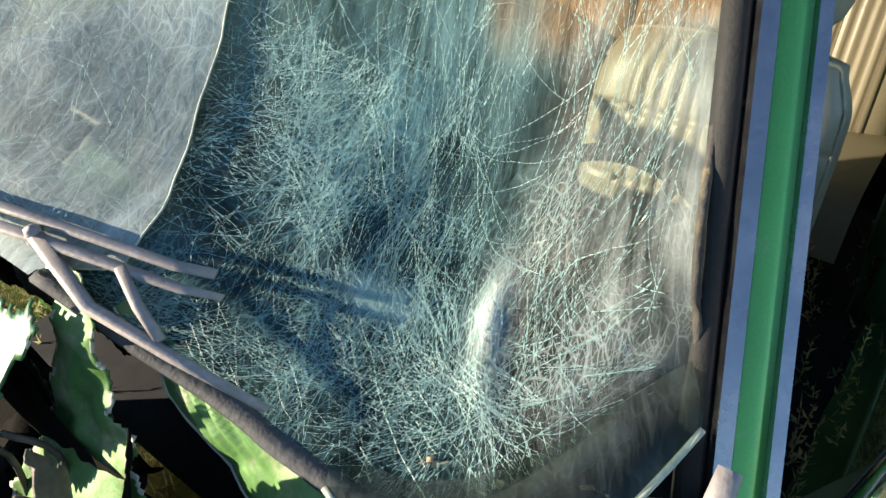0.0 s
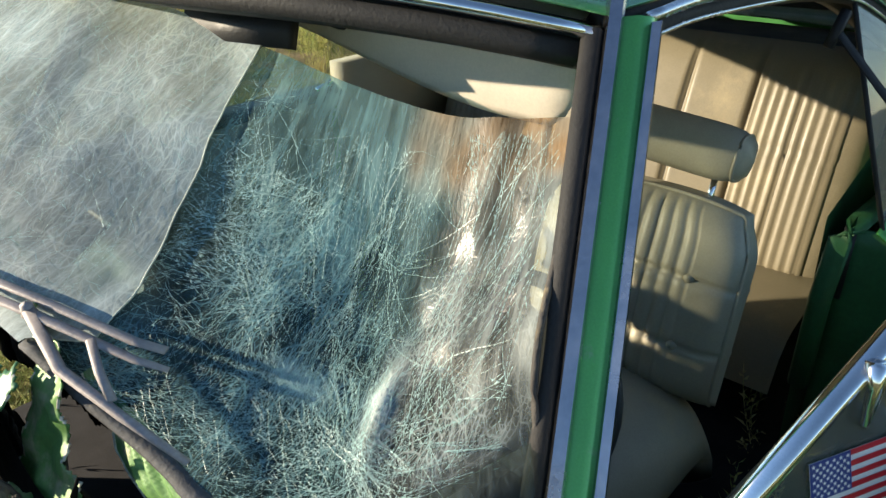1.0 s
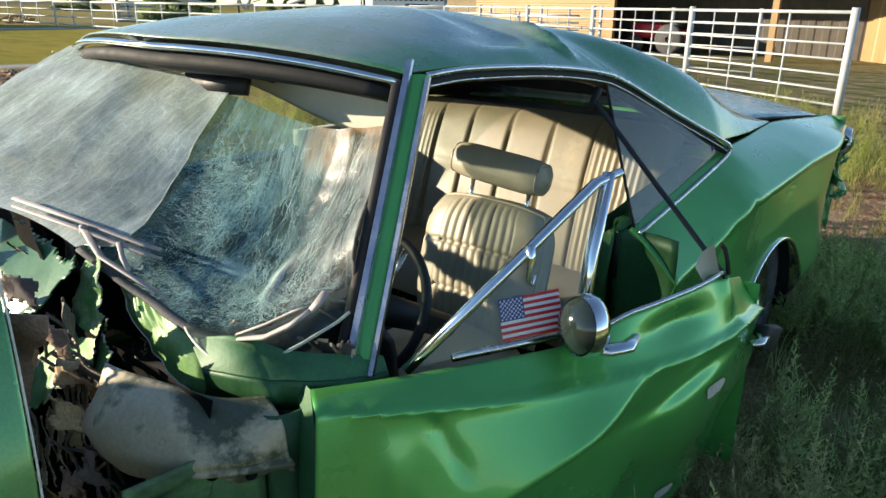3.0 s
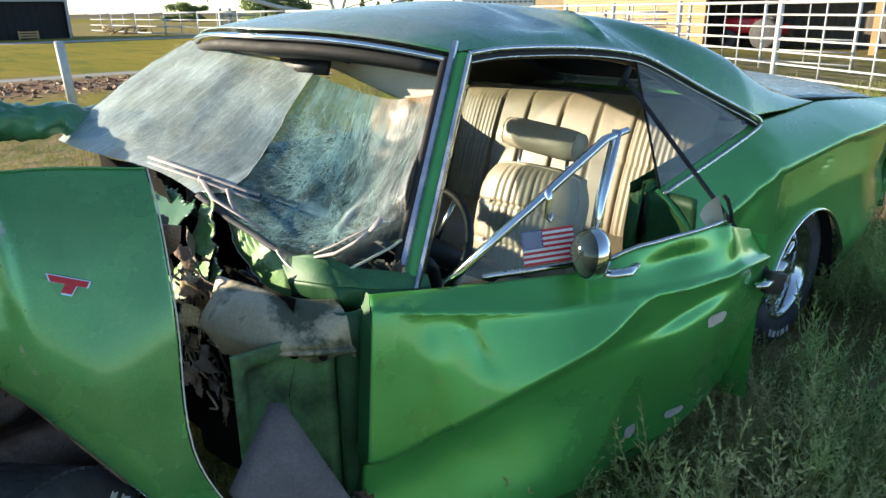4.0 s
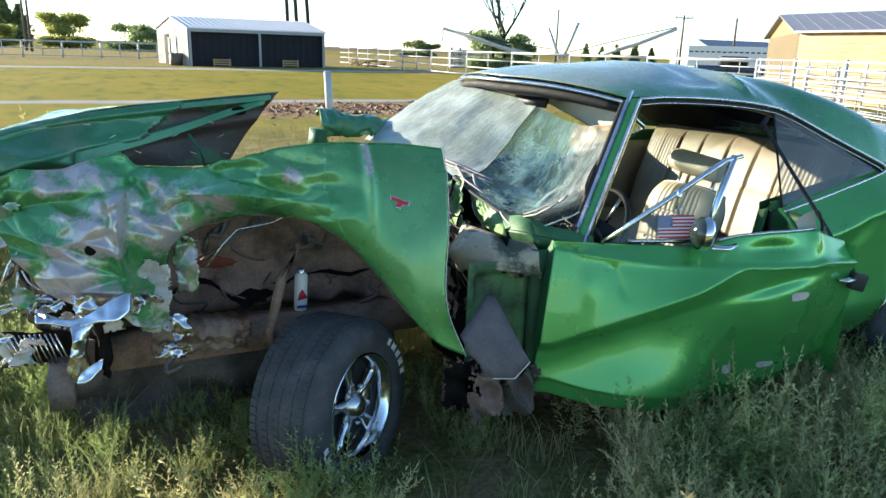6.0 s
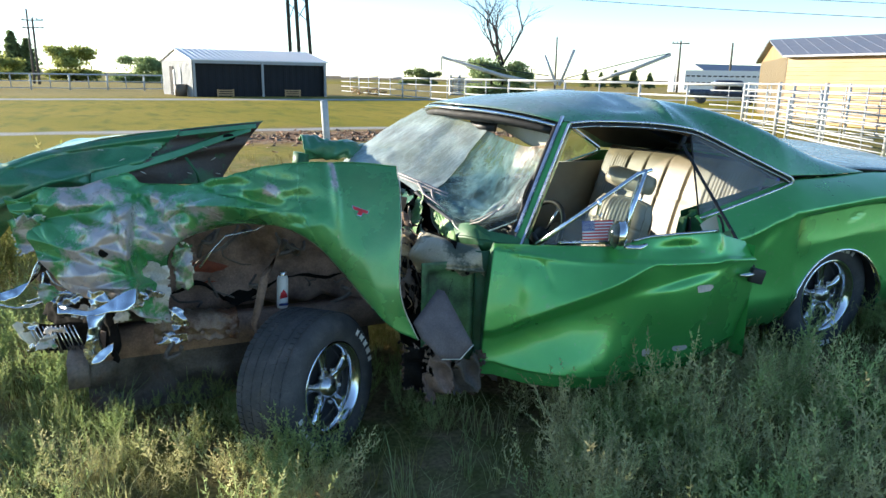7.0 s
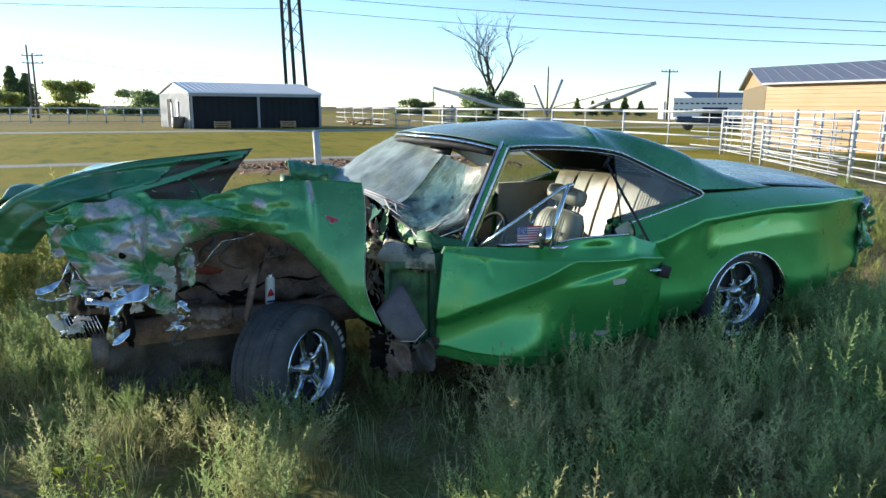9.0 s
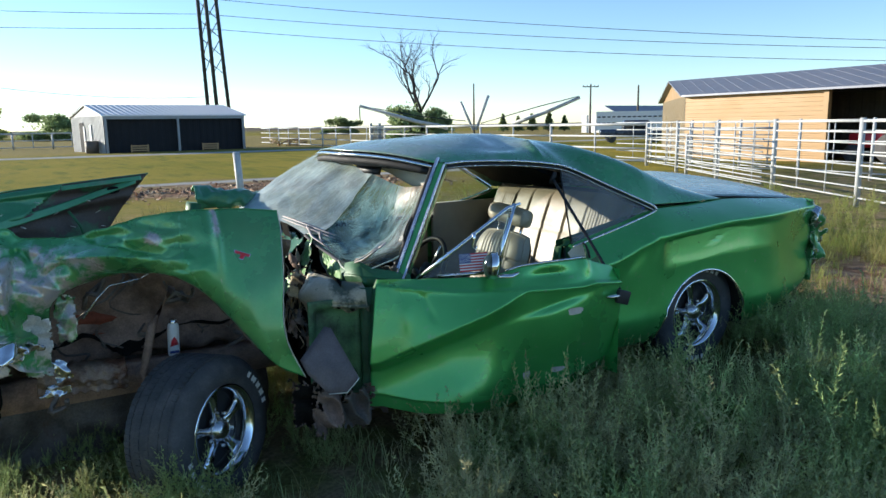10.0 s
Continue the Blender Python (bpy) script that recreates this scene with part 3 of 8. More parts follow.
# Firewall in near-black, painting the shaded void ahead of it.
part("firewall", sheet(lambda u, v: (0.66 + 0.03 * rumple((u * 3, v * 2, 0), 1.2), 0.28 + 1.35 * u, 0.10 + (0.70 + 0.18 * smooth(u, 0.36, 0.55)) * v), 30, 20), VOID_BLACK, car, "dented firewall, blackened for the shaded bay")

# right side: door and window frame seen from inside
part("door", box((0.95, 2 * CY - 0.14, 0.22), (2.05, 2 * CY - 0.06, 0.84)), PAINT, car, "closed passenger door")
part("door_sill", box((0.95, 2 * CY - 0.175, 0.84), (2.05, 2 * CY - 0.055, 0.862)), BLACK_TRIM, car, "black door sill padding")
part("door_card", box((1.0, 2 * CY - 0.17, 0.28), (2.0, 2 * CY - 0.14, 0.84)), VINYL, car, "cream door trim")
part("side_trim_panel", box((2.05, 2 * CY - 0.19, 0.28), (2.75, 2 * CY - 0.12, 0.95)), VINYL, car)

# ---- A-pillars, rails and window frames ----
AP_BASE, AP_TOP = Vector((0.948, 0.170, 0.80)), Vector((1.284, 0.331, 1.335))


PE, PN = Vector((0.66, -0.75, 0)), Vector((-0.67, -0.55, 0.50))     # across the pillar's face, and out of it


def pillar_pt(k, across, out):
    return AP_BASE.lerp(AP_TOP, k) + PE * across + PN * out


for side in (0, 1):
    flip = (lambda p: Vector((p.x, 2 * CY - p.y, p.z))) if side else (lambda p: p)
    bm = bmesh.new()
    rings = []
    for k in range(9):
        t = k / 8
        rings.append([bm.verts.new(flip(pillar_pt(t, a, o))) for a, o in ((-0.028, -0.004), (-0.015, 0.002), (0.0, 0.006), (0.014, 0.002), (0.024, -0.006), (0.022, -0.05), (-0.025, -0.05))])
    for a, b in zip(rings, rings[1:]):
        for j in range(7):
            bm.faces.new((a[j], a[(j + 1) % 7], b[(j + 1) % 7], b[j]))
    pil = part("windshield_pillar", bm, PAINT, car, "green windshield pillar between two bright strips")
    for a0, w, up_k in ((-0.026, 0.0095, 1.05), (0.021, 0.0070, 0.985)):
        bm = bmesh.new()
        rings = []
        for k in range(9):
            t = -0.02 + (up_k + 0.02) * k / 8
            rings.append([bm.verts.new(flip(pillar_pt(t, a0 + w * c, o))) for c, o in ((-1, 0.0), (-0.85, 0.010), (0.6, 0.014), (1, 0.008), (1, -0.01), (-1, -0.02))])
        for a, b in zip(rings, rings[1:]):
            for j in range(6):
                bm.faces.new((a[j], a[(j + 1) % 6], b[(j + 1) % 6], b[j]))
        bm.faces.new(rings[-1])
        part("trim_strip", bm, CHROME_DULL, pil, "chrome strip", smooth=False)
    part("seal", tube([flip(pillar_pt(t, -0.046, -0.012)) for t in (0.0, 0.3, 0.6, 0.98)], 0.014, 6), BLACK_RUBBER, pil)

# header over the windshield
def header(t, dz=0.0, dx=0.0):
    p = roof(0.0, t)
    return Vector((p[0] + dx, p[1], p[2] + dz))


part("windshield_header_trim", tube([header(k / 24, -0.018, -0.012) for k in range(25)], 0.015, 8, flat=0.6), CHROME, car, "weathered bright windshield moulding")
part("windshield_header_seal", tube([header(0.02 + 0.96 * k / 24, -0.050, 0.0) for k in range(25)], 0.018, 8), BLACK_RUBBER, car, "perished black rubber channel")
part("roof_rail_inner", tube([header(0.03 + 0.94 * k / 16, -0.055, 0.06) for k in range(17)], 0.03, 8), BLACK_TRIM, car)

# drip rail and quarter window frame
RAIL = [(1.305, 0.340, 1.335), (1.45, 0.330, 1.343), (1.75, 0.312, 1.333), (2.00, 0.295, 1.306), (2.12, 0.272, 1.272), (2.35, 0.205, 1.165), (2.56, 0.128, 1.065), (2.612, 0.112, 1.035),
        (2.59, 0.108, 1.005), (2.30, 0.112, 0.930), (1.99, 0.118, 0.858)]


def fine_line(pts, n=48):
    a = np.array(pts, float)
    return [Vector(catmull(a, k / n)) for k in range(n + 1)]


part("drip_rail", tube([p + Vector((0, -0.014, -0.002)) for p in fine_line(RAIL)], 0.0075, 8), CHROME_OLD, car, "slim chrome drip rail")
part("window_seal", tube([p + Vector((0, 0.004, -0.020)) for p in fine_line(RAIL[:8])], 0.019, 8, flat=0.8), BLACK_RUBBER, car, "black window channel")
part("window_bead", tube([p + Vector((0, -0.014, -0.026)) for p in fine_line(RAIL[:8])], 0.003, 6), CHROME_OLD, car, "thin bright bead in the window channel")
far_rail = [Vector((p.x, 2 * CY - p.y, p.z)) for p in fine_line(RAIL)]
part("drip_rail", tube(far_rail, 0.014, 8), CHROME, car)
part("headliner_edge", tube([p + Vector((0, 0.05, -0.015)) for p in fine_line(RAIL[:7], 20)], 0.022, 6), BLACK_TRIM, car)

def headliner(u, v):
    p = roof(0.02 + 0.575 * u, 0.06 + 0.88 * v)
    return p[0], p[1], p[2] - 0.045
part("headliner", sheet(headliner, 14, 16), VISOR, car, "pale headliner")
for v0, v1 in ((0.02, 0.155), (0.80, 0.985)):
    part("sail_lining", sheet(lambda u, v: (lambda p: (p[0] - 0.01, p[1] + (0.02 if v0 < 0.5 else -0.02), p[2] - 0.03))(roof(0.50 + 0.42 * u, v0 + (v1 - v0) * v)), 14, 6), SAIL_LINING, car, "dark lining of the roof sail")


def qglass(u, v):
    lo = Vector((2.00, 0.128, 0.865)).lerp(Vector((2.585, 0.122, 1.012)), u)
    hi = Vector((2.04, 0.288, 1.285)).lerp(Vector((2.60, 0.120, 1.035)), u)
    return lo.lerp(hi, v)


qw = part("quarter_window", sheet(qglass, 8, 8), VEILED_GLASS, car, "clear quarter window glass")
part("edge_channel", tube([qglass(0, 0), qglass(0, 0.5), qglass(0, 1)], 0.005, 6), BLACK_RUBBER, qw)
part("decal", sheet(lambda u, v: qglass(0.90 + 0.03 * u, 0.4 + 0.5 * v) + Vector((0, -0.003, 0)), 2, 2), BLUE, qw)
fq = lambda u, v: (lambda p: Vector((p.x, 2 * CY - p.y, p.z)))(qglass(u, v))
part("quarter_window", sheet(fq, 4, 4), GLASS, car)

# latch pillar and inner quarter trim, seen past the open door
def jamb(u, v):
    z = 0.26 + 0.60 * v
    y = -0.02 + 0.20 * u
    x = 1.985 + 0.02 * math.sin(u * 3) + 0.03 * (1 - v)
    return x, y, z
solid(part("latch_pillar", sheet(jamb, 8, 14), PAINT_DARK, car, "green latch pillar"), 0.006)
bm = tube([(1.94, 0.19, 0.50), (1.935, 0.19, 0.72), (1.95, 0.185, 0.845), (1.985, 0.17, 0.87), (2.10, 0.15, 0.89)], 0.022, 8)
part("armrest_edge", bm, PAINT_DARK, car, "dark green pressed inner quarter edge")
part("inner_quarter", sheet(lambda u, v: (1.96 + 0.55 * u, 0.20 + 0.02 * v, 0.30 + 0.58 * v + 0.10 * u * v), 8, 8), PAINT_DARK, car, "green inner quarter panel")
part("belt_slot", box((1.985, 0.165, 0.70), (2.06, 0.19, 0.86)), BLACK_TRIM, car)

# ---- open driver's door ----
# the door has bowed outwards: its line in plan, from the hinge to the latch
BOW = np.array([(0.800, 0.110), (0.99, 0.000), (1.19, -0.105), (1.39, -0.192), (1.59, -0.258), (1.80, -0.280), (2.00, -0.258)])
DOOR_L = 1.29
DD, DN = Vector((0.875, -0.485, 0)), Vector((-0.485, -0.875, 0))


def door_pt(s, o, z):
    k = max(s, 0.0) / DOOR_L
    p, q = catmull(BOW, k), catmull(BOW, min(max(k, 0.02), 0.98) + 0.02) - catmull(BOW, min(max(k, 0.02), 0.98) - 0.02)
    t = Vector((q[0], q[1], 0)).normalized()
    return Vector((p[0], p[1], z)) + Vector((t.y, -t.x, 0)) * o + t * min(s, 0.0)


def door_top(s):
    return np.interp(s, [0, 0.1, 0.50, 0.58, 0.68, 0.82, 1.06, 1.12, 1.29], [0.805, 0.806, 0.808, 0.822, 0.850, 0.862, 0.868, 0.845, 0.80])


def door_low(s):
    return np.interp(s, [0, 0.15, 0.45, 0.85, 1.29], [0.175, 0.15, 0.135, 0.165, 0.25])


def door_ridge(s):
    return np.interp(s, [0, 0.15, 0.36, 0.60, 1.0, 1.08, 1.29], [0.795, 0.776, 0.752, 0.748, 0.738, 0.748, 0.725])


def door_skin(u, v):
    front = -0.012 - 0.055 * (1 - v)
    s = front + (DOOR_L - front) * u
    zt, zb = door_top(s), door_low(s)
    z = zb + (zt - zb) * v
    zr = door_ridge(s)
    q = max(s, 0.0)
    fade = smooth(0.74 - q, 0.0, 0.26)
    zc = 0.430 + 0.46 * q                        # the great crease, climbing from the front edge towards the mirror
    bulge = 0.075 * fade
    tuck = -(0.012 + 0.062 * smooth(q, 0.25, 0.85)) * smooth(0.62 - z, 0.0, 0.34)
    if z > zr:
        k = (z - zr) / max(zt - zr, 0.008)
        o = -0.012 * smooth(k, 0.0, 0.12) - (0.058 - 0.006 * smooth(q, 0.5, 0.7)) * k
        o -= 0.026 * math.exp(-((q - 0.83) / 0.11) ** 2 - ((k - 0.50) / 0.26) ** 2)
        o += 0.020 * math.exp(-((q - 1.045) / 0.030) ** 2) * smooth(k, 0.1, 0.8)
    elif z > zc:
        k = (zr - z) / max(zr - zc, 0.02)
        o = bulge * k ** 0.85
    else:
        d = zc - z
        o = bulge - 0.092 * fade * smooth(d, -0.006, 0.075 + 0.07 * q) + 0.070 * fade * smooth(d, 0.10, 0.42)
    o += tuck + 0.010 * math.exp(-abs(z - zr) / 0.012) * smooth(q, 0.0, 0.12)
    # softer hollows behind the crease, a ding near the front, the folded lower border
    d3 = z - (0.665 + 0.22 * (q - 0.85))
    o -= 0.020 * math.exp(-((q - 0.86) / 0.16) ** 2) * (math.exp(-(d3 / 0.055) ** 2) if d3 > 0 else math.exp(-(d3 / 0.022) ** 2))
    o -= 0.010 * math.exp(-((q - 1.10) / 0.10) ** 2 - ((z - 0.50) / 0.16) ** 2)
    dk = (q - 0.205) - (0.74 - z) * 0.42
    o -= 0.008 * math.exp(-(dk / 0.016) ** 2) * smooth(z, 0.60, 0.68) * smooth(0.765 - z, 0.0, 0.04)
    dk2 = (q - 0.12) - (0.72 - z) * 0.10
    o += 0.006 * math.exp(-(dk2 / 0.03) ** 2 - ((z - 0.66) / 0.07) ** 2)
    o += 0.007 * math.exp(-((q - 0.60 - (z - 0.35) * 0.5) / 0.035) ** 2 - ((z - 0.36) / 0.10) ** 2)
    edge = smooth(zb + 0.072 - z, 0.0, 0.012)
    o -= edge * (0.010 + 0.42 * max(zb + 0.072 - z, 0.0))
    o += 0.003 * noise.noise(Vector((s * 4, z * 4, 9.0))) + 0.0015 * noise.noise(Vector((s * 11, z * 11, 5.0)))
    return door_pt(s, o, z)


door = part("door", sheet(door_skin, 130, 110), PAINT, car, "open driver's door, green, deeply dented and creased")
solid(door, 0.005, -1)
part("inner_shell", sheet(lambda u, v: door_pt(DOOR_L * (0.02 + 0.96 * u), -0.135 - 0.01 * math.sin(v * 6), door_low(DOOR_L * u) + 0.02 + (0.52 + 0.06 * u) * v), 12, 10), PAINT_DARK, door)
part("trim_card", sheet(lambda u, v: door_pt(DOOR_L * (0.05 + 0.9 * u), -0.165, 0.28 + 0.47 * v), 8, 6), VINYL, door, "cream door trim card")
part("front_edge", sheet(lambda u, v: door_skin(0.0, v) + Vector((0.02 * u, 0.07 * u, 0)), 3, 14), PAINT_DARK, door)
part("rear_edge", sheet(lambda u, v: door_pt(DOOR_L, -0.01 - 0.10 * u, 0.23 + 0.56 * v), 3, 10), PAINT, door)
part("belt_moulding", tube([door_pt(s, -0.066, door_top(s) + 0.004) for s in np.linspace(0.60, 1.06, 16)], 0.006, 6), CHROME_OLD, door)
# vent window: a raked triangle of chrome with dusty glass
V0, V1, V2 = Vector((1.005, 0.108, 0.797)), Vector((1.462, -0.044, 1.140)), Vector((1.345, -0.082, 0.822))
V1b = V1 + Vector((0.012, -0.006, 0.006))
vent = part("vent_window", sheet(lambda u, v: V0.lerp(V2, u).lerp(V0.lerp(V1, u), v), 8, 8), VENT_GLASS, door, "dusty vent window glass")
part("vent_frame", tube([V0, V0.lerp(V1, 0.5), V0.lerp(V1, 0.96), V1b + DD * 0.03], [0.016, 0.015, 0.015, 0.012], 8, flat=0.7), CHROME, vent, "chrome vent frame")
part("vent_frame", tube([V2, V2.lerp(V1, 0.5), V1b], [0.018, 0.018, 0.016], 8, flat=0.6), CHROME, vent, "chrome upright division bar")
part("vent_frame", tube([V0 + Vector((0, 0, 0.012)) + DD * 0.1, V2 + Vector((0, 0, 0.005))], 0.009, 6), CHROME_OLD, vent)
lp = V0.lerp(V1, 0.58)
part("vent_latch", tube([lp + Vector((0, -0.015, 0.02)), lp + Vector((0.0, -0.02, -0.01)), lp + Vector((-0.012, -0.022, -0.05)), lp + Vector((0.004, -0.022, -0.065)), lp + Vector((0.014, -0.022, -0.045))], [0.012, 0.009, 0.005, 0.004, 0.004], 6), CHROME, vent, "chrome latch with a wire hook")
# flag sticker on the vent glass
FX = (V2 - V0).normalized()
FU = (V1.lerp(V0, 0.0) - V2).normalized()
FU = (FU - FX * FU.dot(FX)).normalized()
FN = FX.cross(FU)
if FN.y > 0:
    FN = -FN
F0 = V0 + FX * 0.213 + FU * 0.016 + FN * 0.004
FW, FH = 0.140, 0.088


def flag_rect(bm, x0, y0, x1, y1, lift):
    bm.faces.new([bm.verts.new(F0 + FX * x * FW + FU * y * FH + FN * lift) for x, y in ((x0, y0), (x1, y0), (x1, y1), (x0, y1))])


bm = bmesh.new()
flag_rect(bm, 0, 0, 1, 1, 0.0)
sticker = part("sticker", bm, WHITE, vent, "stars and stripes flag sticker", smooth=False)
for k in range(7):
    bm = bmesh.new()
    flag_rect(bm, 0.0 if k < 4 else 0.4, (2 * k) / 13, 1.0, (2 * k + 1) / 13, 0.0008)
    part("stripe", bm, RED, sticker, smooth=False)
bm = bmesh.new()
flag_rect(bm, 0, 6 / 13, 0.4, 1, 0.0012)
part("canton", bm, BLUE, sticker, smooth=False)
bm = bmesh.new()
for r in range(9):
    for c in range(6 if r % 2 == 0 else 5):
        cx, cy = 0.033 + 0.0666 * c + (0.033 if r % 2 else 0), 6 / 13 + (7 / 13) * (r + 1) / 10
        bm.faces.new([bm.verts.new(F0 + FX * (cx * FW + 0.0031 * math.sin(a * math.tau / 10) * (1 if a % 2 == 0 else 0.42)) + FU * (cy * FH + 0.0031 * math.cos(a * math.tau / 10) * (1 if a % 2 == 0 else 0.42)) + FN * 0.0018) for a in range(10)])
part("stars", bm, WHITE, sticker, smooth=False)
# door mirror
MC = Vector((1.292, -0.118, 0.868))
MD = (DD * -0.90 + DN * 0.12 + Vector((0, 0, 0.10))).normalized()      # the way that the domed back points
MS = MD.cross(Vector((0, 0, 1))).normalized()
MM = Matrix((MS.to_4d(), (MS.cross(MD) * -1).to_4d(), MD.to_4d(), (0, 0, 0, 1))).transposed()
MM.translation = MC
MM = MM @ Matrix.Diagonal((0.72, 0.78, 0.78, 1.0))
mir = part("door_mirror", revolve([(0.002, 0.058), (0.03, 0.055), (0.06, 0.040), (0.078, 0.012), (0.082, -0.006), (0.080, -0.014), (0.070, -0.016), (0.002, -0.014)], MM, 32), MIRROR_SHELL, door, "oval door mirror, dark reflection painted on its back, chrome rim")
part("mirror_rim", revolve([(0.0795, 0.016), (0.084, 0.006), (0.086, -0.014), (0.084, -0.026), (0.070, -0.027)], MM, 32), CHROME, mir, "chrome rim")
part("mirror_foot", tube([MC + Vector((0.012, -0.02, -0.052)), Vector((1.318, -0.168, 0.822)), Vector((1.355, -0.190, 0.822)), Vector((1.395, -0.190, 0.834))], [0.014, 0.022, 0.020, 0.010], 8, flat=0.55), CHROME, mir)
# broken stub of the door glass
part("glass_stub_frame", tube([door_pt(1.095, -0.060, 0.862), door_pt(1.09, -0.065, 0.895), door_pt(1.075, -0.072, 0.930), door_pt(1.06, -0.078, 0.942)], 0.006, 6), BLACK_RUBBER, door)
part("inner_pad", sheet(lambda u, v: door_pt(0.985 + 0.105 * u - 0.012 * v, -0.080 - 0.012 * math.sin(3.1 * u) - 0.02 * v, 0.862 + 0.075 * v * (0.45 + 0.55 * u)), 6, 6), VINYL, door, "cream padding above the door")
part("door_handle", tube([door_pt(1.16, 0.008, 0.668), door_pt(1.18, 0.026, 0.668), door_pt(1.225, 0.028, 0.666), door_pt(1.25, 0.010, 0.664)], [0.012, 0.014, 0.016, 0.014], 8, flat=0.7), CHROME_OLD, door, "chrome door handle")
# bare patches and rust holes: thin scabs lying on the skin
for s, z, w, h in ((0.965, 0.622, 0.085, 0.034), (0.735, 0.300, 0.040, 0.040), (0.915, 0.312, 0.085, 0.026)):
    def scab(u, v, s=s, z=z, w=w, h=h):
        a, r = u * math.tau, v
        k = (1 / max(abs(math.cos(a)), abs(math.sin(a)))) ** 0.7 + 0.30 * noise.noise(Vector((math.cos(a) * 2, math.sin(a) * 2, s * 9)))
        ss, zz = s + w * 0.5 * r * k * math.cos(a), z + h * 0.5 * r * k * math.sin(a)
        return door_skin(ss / DOOR_L, (zz - door_low(ss)) / (door_top(ss) - door_low(ss))) + DN * 0.004
    part("bare_patch", sheet(scab, 14, 3), SCRAPED, door)

# ---- seats and interior ----
def front_seat(cx_y, lean=14):
    """A bucket seat that faces the nose: back, cushion, head restraint on two posts."""
    seat = part("front_seat", sheet(lambda u, v: (1.27 + 0.55 * u, cx_y - 0.24 + 0.48 * v, 0.47 + 0.05 * math.sin(v * math.pi) + 0.03 * math.sin(u * math.pi) - 0.10 * (abs(2 * v - 1) ** 6) - 0.12 * (abs(2 * u - 1) ** 8)), 20, 30), VINYL, car, "cream vinyl bucket seat")
    solid(seat, 0.08)
    m = pose(1.765, cx_y, 0.485, 0, 0, -90) @ pose(0, 0, 0, -lean, 0, 0)
    h_back = 0.435

    def back(u, v):
        x = (u - 0.5) * 0.46 * (1 - 0.13 * smooth(v, 0.70, 1.0) ** 2 + 0.02 * math.sin(v * 3.1))
        z = v * h_back * (1 - 0.05 * abs(2 * u - 1) ** 3 * v)
        e = (1 - abs(2 * u - 1) ** 6) * (1 - abs(2 * v - 1) ** 7)
        y = -0.085 * max(e, 0) ** 0.38
        if 0.20 < u < 0.80 and 0.05 < v < 0.965:
            y += -0.009 * abs(math.sin((u - 0.20) / 0.60 * math.pi * 9)) ** 0.55 + 0.007
        seam = math.exp(-((v - 0.63) / 0.012) ** 2) + 0.8 * math.exp(-((v - 0.30) / 0.012) ** 2)
        y += 0.010 * seam
        return m @ Vector((x, y - 0.018 * math.sin(v * math.pi), z))
    part("backrest", sheet(back, 130, 60), VINYL, seat, "pleated cream vinyl backrest")
    part("backrest_shell", sheet(lambda u, v: m @ Vector(((u - 0.5) * 0.46 * (1 - 0.13 * smooth(v, 0.70, 1.0) ** 2), 0.055 * (1 - (2 * u - 1) ** 6) * (1 - (2 * v - 1) ** 6), v * h_back * (1 - 0.05 * abs(2 * u - 1) ** 3 * v))), 20, 16), VINYL, seat)
    part("piping", tube([Vector(back(0.985, v)) for v in np.linspace(0.02, 0.97, 24)] + [Vector(back(u, 0.985)) for u in np.linspace(0.97, 0.03, 24)] + [Vector(back(0.015, v)) for v in np.linspace(0.97, 0.02, 24)], 0.005, 6), VINYL, seat)
    h = m @ pose(-0.01, -0.02, 0.508, 0, 4, 0)

    def rest(u, v):
        a, c = u * math.tau, v
        e = max(1 - abs(2 * c - 1) ** 7, 0) ** 0.4
        ca, sa = math.cos(a), math.sin(a)
        return h @ Vector(((c - 0.5) * 0.375, 0.050 * math.copysign(abs(sa) ** 0.7, sa) * e, 0.056 * math.copysign(abs(ca) ** 0.7, ca) * e + 0.02))
    hr = part("headrest", sheet(rest, 28, 40), VINYL, seat, "padded cream head restraint")
    for x in (-0.175, 0.175):
        part("headrest_seam", tube([Vector(rest(k / 24, 0.5 + x / 0.40)) for k in range(24)], 0.004, 5, closed=True), VINYL, hr)
    for x in (-0.11, 0.11):
        part("headrest_post", tube([m @ Vector((x, -0.01, 0.38)), m @ Vector((x, -0.01, 0.48))], 0.007, 8), CHROME, hr)
    for x, z in ((-0.138, 0.275), (0.138, 0.275), (-0.138, 0.13), (0.138, 0.13)):
        part("button", revolve([(0.0005, 0.012), (0.010, 0.008), (0.012, 0)], m @ pose(x, -0.090, z, 90, 0, 0), 12), VINYL, seat)
    return seat


front_seat(0.528)


def rear_back(u, v):
    """The tall rear backrest: plain panels in the middle, pleated bays beside them."""
    y = 0.26 + (2 * CY - 0.52) * u
    z = 0.46 + 0.62 * v
    x = 2.43 + 0.20 * v
    p = 0.0
    for c in (0.135, 0.865):
        if abs(u - c) < 0.085 and 0.08 < v < 0.93:
            p = 0.012 * abs(math.sin((u - c) / 0.085 * math.pi * 4.5)) ** 0.5
    for c in (0.225, 0.358, 0.504, 0.65, 0.775):
        p -= 0.016 * math.exp(-((u - c) / 0.005) ** 2)
    p -= 0.014 * math.exp(-((v - 0.60) / 0.012) ** 2)
    e = (1 - abs(2 * v - 1) ** 10) ** 0.5 * (1 - abs(2 * u - 1) ** 14) ** 0.5
    return x - (0.07 * e + p * e) - 0.02 * math.sin(v * 3.1), y, z


